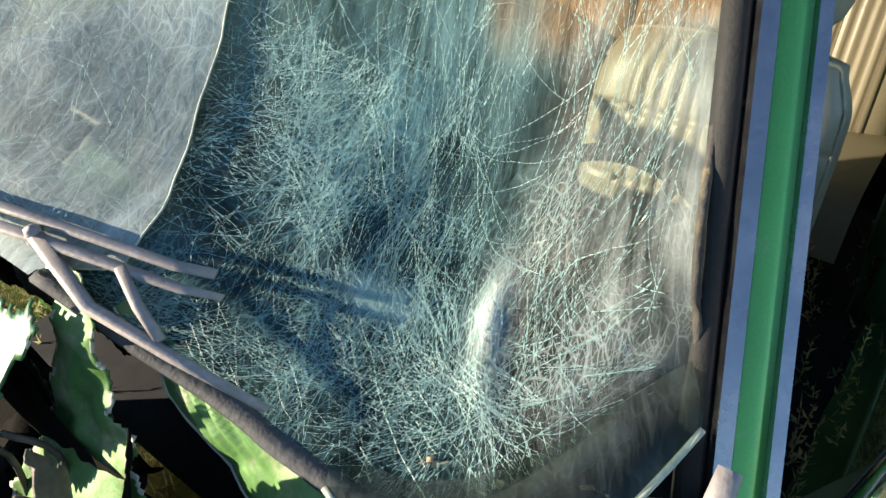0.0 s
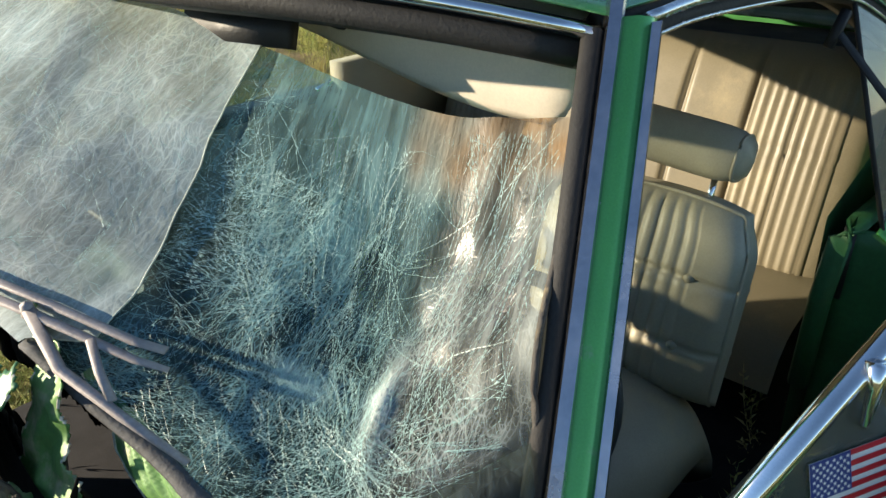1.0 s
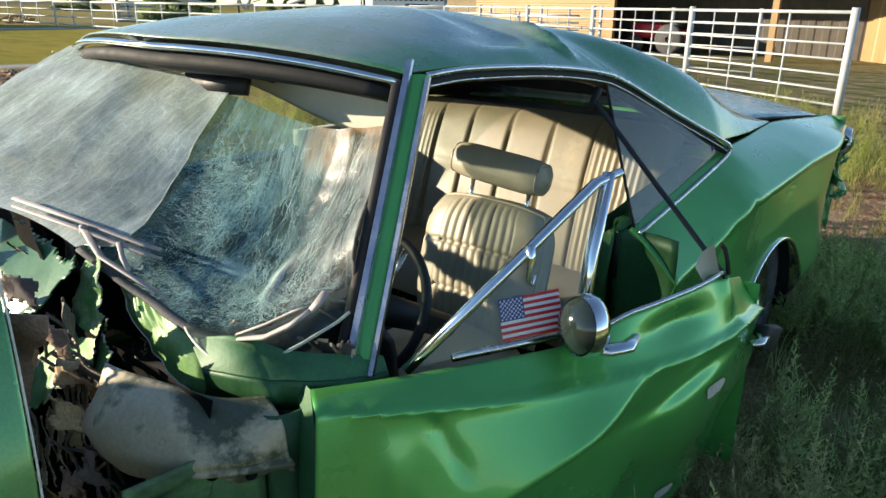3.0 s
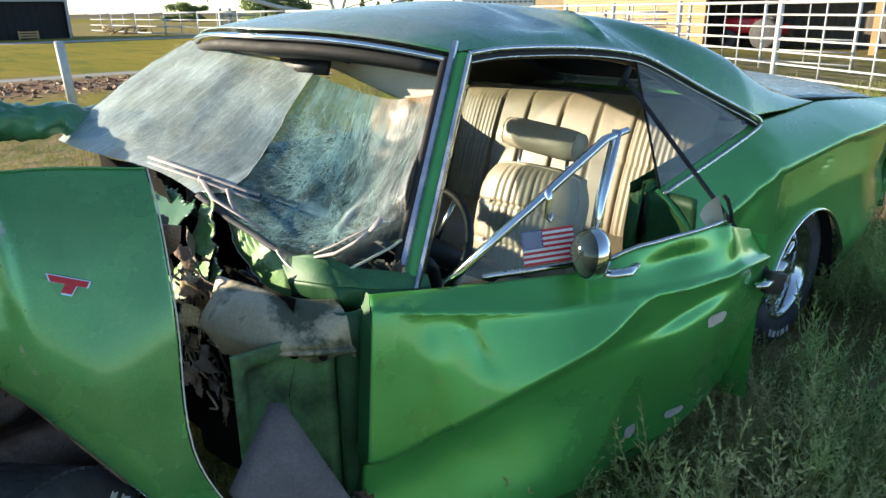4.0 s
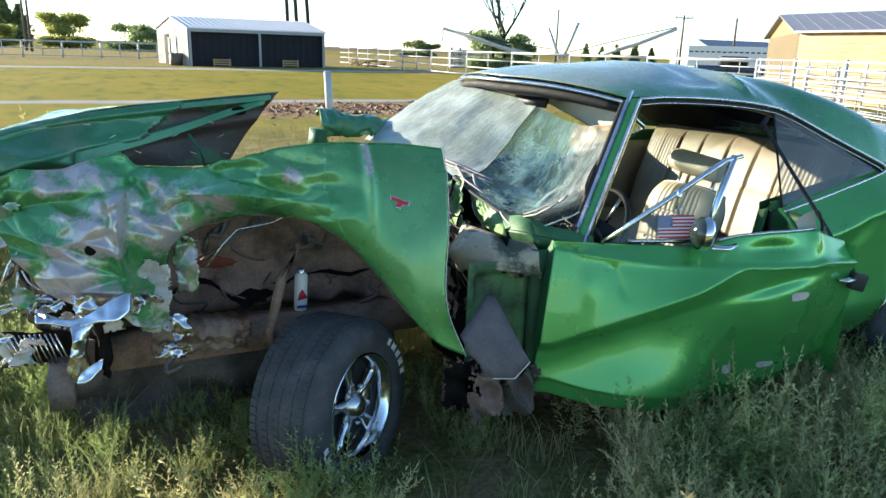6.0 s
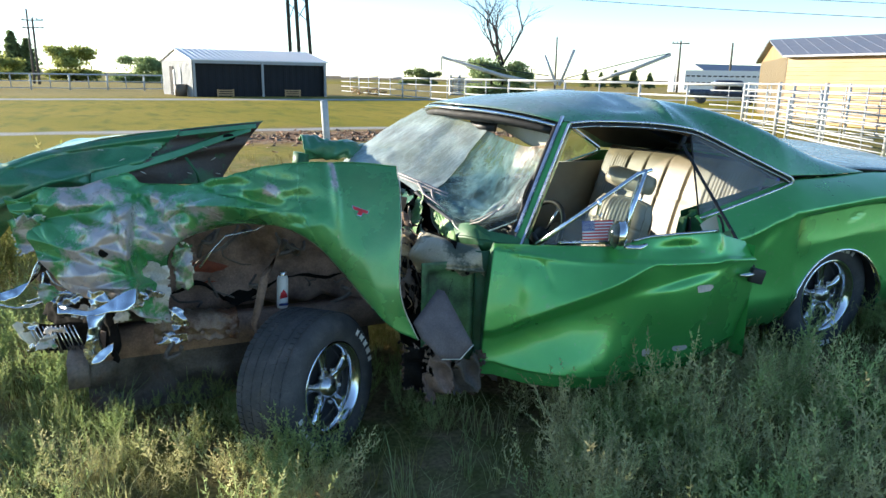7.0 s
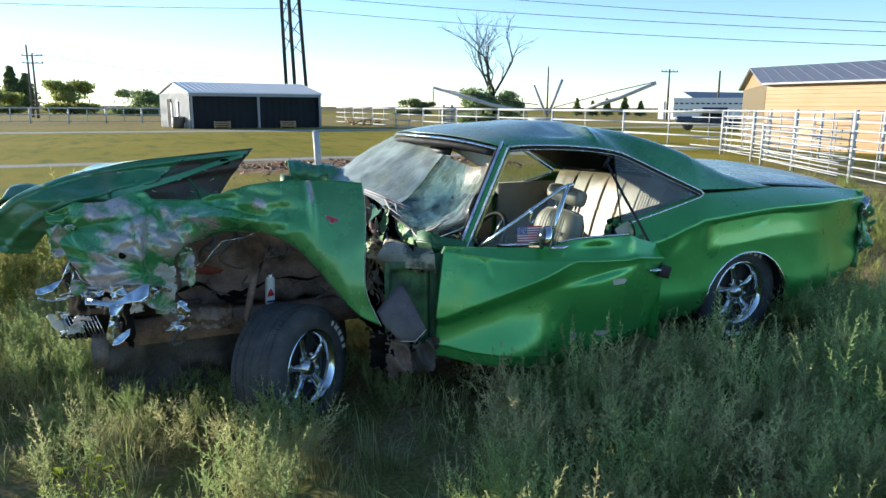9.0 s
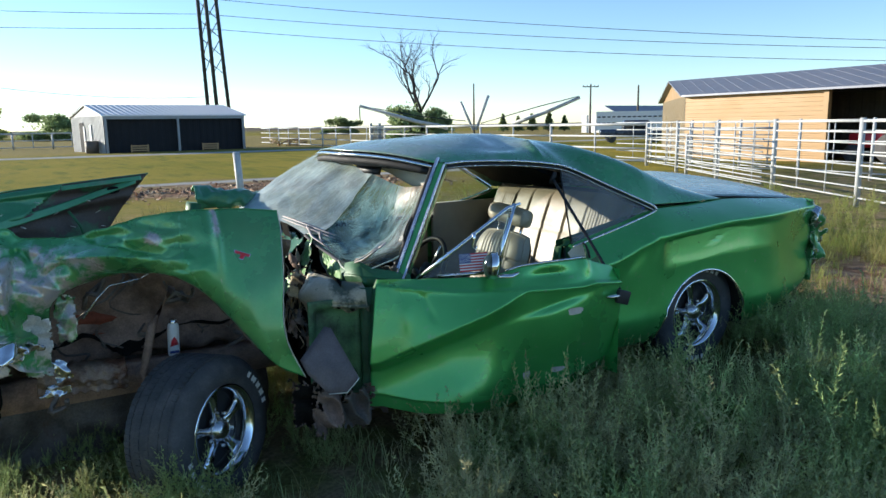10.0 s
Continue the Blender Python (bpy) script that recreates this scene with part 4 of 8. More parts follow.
rs = part("rear_seat", sheet(lambda u, v: (2.02 + 0.50 * u, 0.26 + (2 * CY - 0.52) * v, 0.50 + 0.03 * math.sin(u * 3) - 0.12 * abs(2 * u - 1) ** 8), 16, 30), VINYL_REAR, car, "cream vinyl rear bench")
part("backrest", sheet(rear_back, 200, 34), VINYL_REAR, rs, "pleated cream rear backrest")

dash = part("dashboard", sheet(lambda u, v: (0.92 + 0.20 * math.sin(v * 2.2) + 0.03 * noise.noise(Vector((u * 5, v * 3, 0))), 0.24 + 1.42 * u, 0.58 + 0.24 * (1 - math.cos(v * 1.6)) / 1.03), 24, 10), BLACK_TRIM, car, "black dashboard")
solid(dash, 0.02)
# steering wheel
SW = pose(1.245, 0.47, 0.755, 0, -62, 0)
ring = [SW @ Vector((0.185 * math.cos(a * math.tau / 40), 0.185 * math.sin(a * math.tau / 40), 0)) for a in range(40)]
sw = part("steering_wheel", tube(ring, 0.013, 8, closed=True), BLACK_TRIM, car, "black steering wheel with metal spokes")
for a in (100, 220, 340):
    c, s = math.cos(radians(a)), math.sin(radians(a))
    part("spoke", tube([SW @ Vector((0.03 * c, 0.03 * s, -0.03)), SW @ Vector((0.18 * c, 0.18 * s, 0))], 0.010, 6, flat=0.4), CHROME_OLD, sw)
part("column", tube([SW @ Vector((0, 0, 0.0)), SW @ Vector((0, 0, -0.35))], [0.045, 0.035], 12), BLACK_TRIM, sw)
# sun visor and mirror in the gap above the glass
def visor(u, v):
    y = 0.40 + 0.68 * u
    drop = 0.150 * (1 - 0.55 * smooth(u, 0.2, 1.0)) * smooth(u, -0.05, 0.10)
    return 1.300 - 0.07 * (u - 0.3) - 0.012 * math.sin(v * 2.6) + 0.02 * v, y, 1.315 - drop * v + 0.03 * u
solid(part("sun_visor", sheet(visor, 30, 12), VISOR, car, "pale padded sun visor"), 0.016)
im = part("interior_mirror", box((-0.012, -0.10, -0.025), (0.012, 0.10, 0.025), m=pose(1.13, 0.90, 1.285, 0, 20, 15)), BLACK_TRIM, car, "interior mirror")
part("mirror_glass", box((0.0125, -0.095, -0.021), (0.0145, 0.095, 0.021), m=pose(1.13, 0.90, 1.285, 0, 20, 15)), CHROME, im)
for y in (0.70, 0.80, 1.02):
    part("header_bracket", tube([(1.17, y, 1.345), (1.16, y + 0.01, 1.30)], 0.012, 6), BLACK_TRIM, car)
# seat belt hanging out over the door
def strap(pts, w, n=40):
    a = np.array(pts, float)
    bm = bmesh.new()
    prev = None
    for k in range(n + 1):
        p = Vector(catmull(a, k / n))
        q = Vector(catmull(a, min(k / n + 0.01, 1))) - Vector(catmull(a, max(k / n - 0.01, 0)))
        s = q.normalized().cross(Vector((0.35, 0.93, 0.1))).normalized() * w
        pair = bm.verts.new(p - s), bm.verts.new(p + s)
        if prev:
            bm.faces.new((prev[0], prev[1], pair[1], pair[0]))
        prev = pair
    return bm
belt = solid(part("seat_belt", strap([(1.99, 0.290, 1.225), (1.985, 0.12, 1.06), (1.98, -0.10, 0.85), (1.972, -0.225, 0.73), (1.972, -0.262, 0.685)], 0.008), BELT, car, "black seat belt hanging out over the door"), 0.003)
part("belt_guide", box((-0.010, -0.008, -0.035), (0.010, 0.008, 0.035), m=pose(1.99, 0.288, 1.228, 10, 20, 0)), BELT, belt)
part("buckle_sleeve", strap([(1.972, -0.215, 0.745), (1.972, -0.255, 0.695), (1.975, -0.275, 0.66)], 0.020, 8), BELT, belt)
bevel(part("buckle", box((-0.035, -0.014, -0.035), (0.035, 0.014, 0.035), m=pose(1.978, -0.295, 0.655, 0, 15, -15)), BLACK_TRIM, belt, "dark plastic buckle"), 0.006)

# ---- shattered windshield ----
DULL = mat("dull_weathered_aluminium", (0.38, 0.345, 0.34), 0.65, 0.25, 0.2, 18, 150, 0.1)

def crazed_glass(name, tint, scratch=0.22, across=0.22, mist=0.62, film=0.06, relief=0.16, pale=(0.46, 0.53, 0.52)):
    """Laminated glass broken into a net of fine cracks: tinted clear pieces, broken edges and milky haze in streaks.
    The mesh says where: crack, haze, cream and stain, and its own flat layout (across, up) in metres."""
    m = bpy.data.materials.new(name)
    m.use_nodes = True
    nt = m.node_tree
    L = nt.links.new
    b = nt.nodes["Principled BSDF"]
    b.inputs["Roughness"].default_value, b.inputs["Specular IOR Level"].default_value = 0.5, 0.3

    def attr(key, out="Fac"):
        n = nt.nodes.new("ShaderNodeAttribute")
        n.attribute_name = key
        return n.outputs[out]

    def mth(op, a, c, clamp=False):
        x = nt.nodes.new("ShaderNodeMath")
        x.operation, x.use_clamp = op, clamp
        for k, val in enumerate((a, c)):
            if isinstance(val, (int, float)):
                x.inputs[k].default_value = val
            else:
                L(val, x.inputs[k])
        return x.outputs[0]

    def rng(sock, lo, hi, a=0.0, c=1.0):
        r = nt.nodes.new("ShaderNodeMapRange")
        r.inputs[1].default_value, r.inputs[2].default_value, r.inputs[3].default_value, r.inputs[4].default_value = lo, hi, a, c
        L(sock, r.inputs[0])
        return r.outputs[0]

    def mixc(f, a, c):
        x = nt.nodes.new("ShaderNodeMix")
        x.data_type = "RGBA"
        for sock, val in ((x.inputs[0], f), (x.inputs[6], a), (x.inputs[7], c)):
            if isinstance(val, tuple):
                sock.default_value = (*val, 1)
            else:
                L(val, sock)
        return x.outputs[2]

    flat = attr("layout", "Vector")
    warp = nt.nodes.new("ShaderNodeTexNoise")
    warp.inputs["Scale"].default_value, warp.inputs["Detail"].default_value = 7.0, 3.0
    L(flat, warp.inputs["Vector"])
    vm = nt.nodes.new("ShaderNodeVectorMath")
    vm.operation = "MULTIPLY_ADD"
    L(warp.outputs["Color"], vm.inputs[0])
    vm.inputs[1].default_value = (0.07, 0.07, 0.0)
    L(flat, vm.inputs[2])

    def laid(turn, stretch):
        mp = nt.nodes.new("ShaderNodeMapping")
        mp.inputs["Rotation"].default_value, mp.inputs["Scale"].default_value = (0, 0, turn), stretch
        L(vm.outputs[0], mp.inputs[0])
        return mp.outputs[0]

    def net(scale, width, turn, stretch):
        v = nt.nodes.new("ShaderNodeTexVoronoi")
        v.feature, v.voronoi_dimensions = "DISTANCE_TO_EDGE", "2D"
        v.inputs["Scale"].default_value = scale
        L(laid(turn, stretch), v.inputs["Vector"])
        return rng(v.outputs[0], 0.0, width, 1.0, 0.0)

    def streak(scale, turn, lo, hi, stretch):
        n = nt.nodes.new("ShaderNodeTexNoise")
        n.noise_dimensions = "2D"
        n.inputs["Scale"].default_value, n.inputs["Detail"].default_value, n.inputs["Roughness"].default_value = scale, 5.0, 0.62
        mp = nt.nodes.new("ShaderNodeMapping")
        mp.inputs["Rotation"].default_value, mp.inputs["Scale"].default_value = (0, 0, turn), (1, stretch, 1)
        L(flat, mp.inputs[0])
        L(mp.outputs[0], n.inputs["Vector"])
        return rng(n.outputs[0], lo, hi)

    edge = mth("MAXIMUM", mth("MAXIMUM", net(70, 0.08, 0.3, (1, 0.35, 1)), mth("MULTIPLY", net(170, 0.12, -0.5, (1, 0.45, 1)), 0.7)), net(26, 0.035, 0.9, (1, 0.6, 1)))
    fine = streak(95, 0.10, 0.42, 0.70, 0.06)          # scratches that run up the pane
    slant = streak(60, -0.45, 0.50, 0.68, 0.10)
    cloud = streak(9, 0.2, 0.30, 0.68, 0.6)
    haze = mth("MULTIPLY", attr("haze"), mth("ADD", mth("ADD", mth("MULTIPLY", fine, scratch), mth("MULTIPLY", slant, across)), mth("ADD", mth("MULTIPLY", cloud, mist), film)), True)
    fac = mth("ADD", haze, mth("MULTIPLY", mth("MULTIPLY", edge, attr("crack")), mth("ADD", mth("MULTIPLY", cloud, 0.5), 0.12)), True)
    milk = mixc(attr("stain"), mixc(attr("cream"), (0.20, 0.40, 0.43), pale), (0.34, 0.22, 0.11))
    L(milk, b.inputs["Base Color"])
    nm = nt.nodes.new("ShaderNodeBump")
    nm.inputs["Strength"].default_value, nm.inputs["Distance"].default_value = relief, 0.002
    L(mth("ADD", mth("MULTIPLY", edge, 0.6), mth("MULTIPLY", fine, 0.5)), nm.inputs["Height"])
    L(nm.outputs[0], b.inputs["Normal"])
    tr = nt.nodes.new("ShaderNodeBsdfTransparent")
    L(mixc(attr("stain"), mixc(attr("cream"), tint, (0.46, 0.50, 0.44)), (0.42, 0.24, 0.09)), tr.inputs[0])
    gl = nt.nodes.new("ShaderNodeBsdfGlossy")
    gl.inputs["Roughness"].default_value = 0.28
    L(nm.outputs[0], gl.inputs["Normal"])
    fr = nt.nodes.new("ShaderNodeFresnel")
    fr.inputs[0].default_value = 1.42
    m1, m2 = nt.nodes.new("ShaderNodeMixShader"), nt.nodes.new("ShaderNodeMixShader")
    L(mth("MULTIPLY", fr.outputs[0], 0.07), m1.inputs[0])
    L(tr.outputs[0], m1.inputs[1])
    L(gl.outputs[0], m1.inputs[2])
    L(fac, m2.inputs[0])
    L(m1.outputs[0], m2.inputs[1])
    L(b.outputs[0], m2.inputs[2])
    L(m2.outputs[0], nt.nodes["Material Output"].inputs[0])
    return m


CRAZED = crazed_glass("crazed_teal_glass", (0.40, 0.56, 0.58))
CRAZED_PALE = crazed_glass("pale_misted_crazed_glass", (0.46, 0.56, 0.55), 0.16, 0.14, 0.26, 0.32, 0.10, (0.57, 0.64, 0.63))


def shard_glass():
    m = mat("bright_broken_glass_edge", (0.38, 0.60, 0.58), 0.35, 0.0, 0.3, 30, 200, 0.0, spec=0.8)
    nt = m.node_tree
    tr, mx = nt.nodes.new("ShaderNodeBsdfTransparent"), nt.nodes.new("ShaderNodeMixShader")
    tr.inputs[0].default_value = (0.75, 0.88, 0.86, 1)
    mx.inputs[0].default_value = 0.66
    nt.links.new(tr.outputs[0], mx.inputs[1])
    nt.links.new(nt.nodes["Principled BSDF"].outputs[0], mx.inputs[2])
    nt.links.new(mx.outputs[0], nt.nodes["Material Output"].inputs[0])
    return m


SHARD = shard_glass()
CRAZED_EDGE = mat("pale_crumbled_glass", (0.52, 0.55, 0.46), 0.45, 0.0, 0.25, 30, 200, 0.1, spec=0.6)

GLASS_NET = [
    [(1.005, 0.250, 0.925), (0.785, 0.382, 0.852), (0.750, 0.655, 0.882), (0.690, 1.020, 0.982), (0.575, 1.420, 1.020), (0.590, 1.760, 1.010)],
    [(1.040, 0.280, 1.010), (0.965, 0.480, 0.915), (0.905, 0.660, 0.955), (0.830, 0.970, 1.065), (0.730, 1.320, 1.120), (0.725, 1.730, 1.120)],
    [(1.135, 0.318, 1.120), (1.090, 0.500, 1.015), (1.050, 0.680, 1.060), (0.985, 0.980, 1.175), (0.900, 1.290, 1.225), (0.895, 1.690, 1.240)],
    [(1.220, 0.352, 1.228), (1.190, 0.520, 1.205), (1.165, 0.700, 1.225), (1.120, 0.925, 1.278), (1.060, 1.260, 1.335), (1.075, 1.630, 1.345)],
]
glass_net = lofted(GLASS_NET)


def pane_pt(a, c, lift=0.0):
    """a: across, from the near pillar; c: upwards."""
    p = glass_net(c, a)
    q = Vector(p)
    w = 0.007 * noise.noise(q * 7) + 0.0025 * noise.noise(q * 22)
    pull = math.exp(-((a - 0.28) / 0.15) ** 2 - ((c - 0.28) / 0.25) ** 2)
    w += 0.016 * math.exp(-((a - 0.168) / 0.014) ** 2 - ((c - 0.30) / 0.12) ** 2) + 0.004 * math.exp(-((a - 0.085 - 0.05 * c) / 0.03) ** 2) * smooth(c, 0.3, 0.5)
    return Vector((p[0] + (w + lift) * -0.7 - 0.006 * pull * noise.noise(q * 30), p[1], p[2] + (w + lift) * 0.7))


def spot(a, c, a0, c0, ra, rc):
    return math.exp(-((a - a0) / ra) ** 2 - ((c - c0) / rc) ** 2)


def breakage(a, c):
    """How finely the glass is broken: worst round the caved-in middle and along the foot, least by the pillar and in two clear windows."""
    k = 0.10 + 1.0 * spot(a, c, 0.28, 0.42, 0.13, 0.30) + 0.8 * spot(a, c, 0.36, 0.16, 0.20, 0.16) + 0.7 * spot(a, c, 0.42, 0.52, 0.08, 0.20)
    k += 0.7 * spot(a, c, 0.08, 0.18, 0.09, 0.09) + 0.35 * spot(a, c, 0.12, 0.45, 0.06, 0.3)
    k -= 0.6 * spot(a, c, 0.43, 0.46, 0.025, 0.06) + 0.5 * spot(a, c, 0.17, 0.70, 0.05, 0.10)
    return min(max(k + 0.30 * noise.noise(Vector((a * 9, c * 6, 1))), 0.03), 1.2)


def milky(a, c):
    """Where the film has gone white: the strip by the pillar, with sky reflection painted in as haze, the pale fold and
    the crushed patch beside it, the lower corner by the cowl.
    """
    h = 0.12 + 0.40 * smooth(0.115 - a + 0.03 * c, 0.0, 0.07) * smooth(c, 0.10, 0.35) * smooth(1.02 - c, 0.0, 0.35)
    h += 1.25 * spot(a, c, 0.168, 0.30, 0.016, 0.11) + 0.95 * spot(a, c, 0.30, 0.31, 0.055, 0.035) + 0.35 * spot(a, c, 0.46, 0.12, 0.10, 0.10)
    h += 0.25 * spot(a, c, 0.33, 0.62, 0.14, 0.22) + 0.62 * spot(a, c, 0.40, 0.84, 0.16, 0.32) + 0.30 * spot(a, c, 0.07, 0.13, 0.06, 0.06)
    h += 0.45 * smooth(c, 0.80, 0.88) * smooth(0.30 - a, 0.0, 0.06)
    return max(h + 0.10 * noise.noise(Vector((a * 14, c * 9, 4))), 0.0)


def creamy(a, c):
    return min(smooth(0.20 - a, 0.0, 0.08) + 0.9 * spot(a, c, 0.168, 0.30, 0.03, 0.14) + 0.7 * spot(a, c, 0.30, 0.31, 0.06, 0.04), 1.0)


def paned(bm, us, vs, place, crack, haze, cream):
    """Stores what the glass material reads on the mesh's points, in the order in which sheet() makes them."""
    lays = [bm.verts.layers.float.new(k) for k in ("crack", "haze", "cream", "stain")]
    flat = bm.verts.layers.float_vector.new("layout")
    for k, v in enumerate(bm.verts):
        a, c = place((k // (vs + 1)) / us, (k % (vs + 1)) / vs)
        rust = smooth(c, 0.80, 0.90) * smooth(0.30 - a, 0.0, 0.06) * (0.75 + 0.5 * noise.noise(Vector((a * 20, c * 9, 3))))
        for lay, val in zip(lays, (crack(a, c), haze(a, c), cream(a, c), min(max(rust, 0.0), 0.9))):
            v[lay] = val
        v[flat] = Vector((a * 1.45, c * 0.55, 0.0))
    return bm


def far_edge(c):
    """Where the far pane begins: a near edge that stands free and slants away at its foot."""
    return 0.468 + 0.070 * c + 0.004 * noise.noise(Vector((c * 9, 2, 0))) + 0.05 * smooth(0.14 - c, 0.0, 0.14)


shield = part("windshield", paned(sheet(lambda u, v: pane_pt(0.56 * u, v), 90, 80), 90, 80, lambda u, v: (0.56 * u, v), breakage, milky, creamy), CRAZED, car, "shattered, sagging teal laminated windshield")
far_at = lambda u, v: (far_edge(v) + (1.0 - far_edge(v)) * u, v)
far_haze = lambda a, c: 0.76 + 0.25 * smooth(0.10 - (a - far_edge(c)), 0.0, 0.10) + 0.35 * smooth(0.30 - c, 0.0, 0.25) - 0.35 * spot(a, c, 0.66, 0.14, 0.10, 0.13) + 0.25 * noise.noise(Vector((a * 7, c * 5, 3)))
part("far_pane", paned(sheet(lambda u, v: pane_pt(*far_at(u, v), 0.008 - 0.003 * u + 0.003 * math.exp(-(u / 0.05) ** 2)), 60, 60), 60, 60, far_at, lambda a, c: 0.45, far_haze, lambda a, c: 0.85), CRAZED_PALE, shield, "pale crazed sheet of the same windshield")
part("glass_rim", tube([pane_pt(far_edge(k / 30), k / 30, 0.012) for k in range(1, 31)], 0.0013, 5), CRAZED_EDGE, shield, "bright broken edge")
part("glass_rim", tube([pane_pt(0.0, k / 20, 0.002) for k in range(21)], 0.0045, 6), SEAL, shield, "yellowed broken edge")


def tongue(u, v):
    """The folded lower tongue of glass that droops over the cowl by the pillar."""
    a = 0.005 + 0.275 * u
    top = pane_pt(a, 0.055 * (1 - v), 0.006 + 0.004 * v)
    drop = 0.075 * math.sin(math.pi * min(u * 0.80 + 0.20, 1.0)) ** 0.8
    return top + Vector((-0.45, -0.50, -0.62)) * drop * v + Vector((-0.3, -0.2, 0.5)) * 0.014 * math.sin(v * 3.1)


part("glass_tongue", paned(sheet(tongue, 40, 16), 40, 16, lambda u, v: (0.28 * u, -0.15 * v), lambda a, c: 0.12, lambda a, c: 0.14 + 0.15 * noise.noise(Vector((a * 12, c * 12, 6))), lambda a, c: 0.75), CRAZED, shield, "olive clear tongue of folded glass")
part("glass_rim", tube([tongue(k / 30, 1.0) for k in range(31)], 0.0035, 6), CRAZED_EDGE, shield, "pale crumbling edge")


def strokes(count, seed, a_rng, c_rng, length, width, dir_fn, lift=0.003, band=None):
    """Many fine bright splinters lying on the glass, each a slim ridge."""
    rnd = random.Random(seed)
    verts, faces = [], []
    for _ in range(count):
        a, c = rnd.uniform(*a_rng), rnd.uniform(*c_rng)
        if band and rnd.random() > band(a, c):
            continue
        th = dir_fn(a, c) + rnd.gauss(0, 0.45)
        ln = length * rnd.uniform(0.35, 1.4)
        da, dc = math.cos(th) * ln / 1.45, math.sin(th) * ln / 0.55
        if not (0.005 < a + da < 0.995 and 0.005 < c + dc < 0.995 and 0.005 < a - da < 0.995 and 0.005 < c - dc < 0.995):
            continue
        p, q = pane_pt(a - da, c - dc, lift), pane_pt(a + da, c + dc, lift)
        mid = (p + q) * 0.5 + Vector((noise.noise(p * 40), noise.noise(q * 40), 0)) * 0.004
        side = (q - p).cross(Vector((-0.7, -0.1, 0.7))).normalized() * width * rnd.uniform(0.4, 1.2)
        up = Vector((-0.7, -0.1, 0.7)) * width * 0.8
        k = len(verts)
        verts += [p, mid + side, q, mid - side, mid + up]
        faces += [(k, k + 1, k + 4), (k + 1, k + 2, k + 4), (k + 2, k + 3, k + 4), (k + 3, k, k + 4)]
    me = bpy.data.meshes.new("splinter_scatter")
    me.from_pydata(verts, [], faces)
    return me


def swirl(a, c):
    """The way in which the cracks run: slanting up over the far half, steep in the middle, out from the foot of the pale fold below."""
    low = math.atan2((c - 0.16) * 0.55, (a - 0.165) * 1.45)
    high = 1.62 + 0.65 * smooth(a, 0.26, 0.42)
    w = smooth(c, 0.28, 0.46)
    if a > 0.25 and c < 0.30:
        low = 2.75
    return low * (1 - w) + high * w


patchy = lambda a, c: breakage(a, c) * max(0.05, 0.45 + 1.4 * noise.noise(Vector((a * 8, c * 4.5, 2))))
for n_s, sd, ar, cr, ln, wd, fn, lf, bd in (
        (900, 14, (0.50, 0.98), (0.03, 0.97), 0.012, 0.0004, lambda a, c: 0.5 + 1.2 * noise.noise(Vector((a * 5, c * 5, 7))), 0.022, None),
        (9000, 3, (0.03, 0.53), (0.02, 0.97), 0.005, 0.0003, swirl, 0.003, patchy),
        (3000, 6, (0.20, 0.52), (0.02, 0.85), 0.013, 0.0003, swirl, 0.003, patchy),
        (1500, 7, (0.24, 0.37), (0.24, 0.38), 0.005, 0.0004, swirl, 0.004, lambda a, c: spot(a, c, 0.30, 0.31, 0.05, 0.035))):
    tagged(part_mesh("splinter_scatter", strokes(n_s, sd, ar, cr, ln, wd, fn, lf, bd), SHARD, shield, "fine bright splinters", False), kind="stuff")


def cracks(count, seed, a_rng, c_rng, steps, stride, width, dir_fn, wander, lift=0.004, band=None):
    """Long connected crack lines that run over the glass, fork and die out."""
    rnd = random.Random(seed)
    verts, faces, starts = [], [], []
    up = Vector((-0.7, -0.1, 0.7))
    for _ in range(count):
        if starts and rnd.random() < 0.42:
            a, c, th = starts[rnd.randrange(len(starts))]
            th += rnd.choice((-1, 1)) * rnd.uniform(0.3, 0.8)
        else:
            a, c = rnd.uniform(*a_rng), rnd.uniform(*c_rng)
            if band and rnd.random() > band(a, c):
                continue
            th = dir_fn(a, c) + rnd.gauss(0, 0.35) + (math.pi if rnd.random() < 0.5 else 0)
        prev, w = None, width * rnd.uniform(0.5, 1.3)
        n = int(steps * rnd.uniform(0.4, 1.3))
        for s in range(n):
            p = pane_pt(a, c, lift)
            if prev is not None:
                side = (p - prev).cross(up).normalized() * w * (1.1 - s / n)
                k = len(verts)
                verts += [prev - side, prev + side, p]
                faces.append((k, k + 1, k + 2))
            prev = p
            th += rnd.gauss(0, wander)
            a, c = a + math.cos(th) * stride / 1.45, c + math.sin(th) * stride / 0.55
            if not (a_rng[0] < a < a_rng[1] and c_rng[0] < c < c_rng[1]):
                break
            if rnd.random() < 0.15:
                starts.append((a, c, th))
    me = bpy.data.meshes.new("crack_net")
    me.from_pydata(verts, [], faces)
    return me


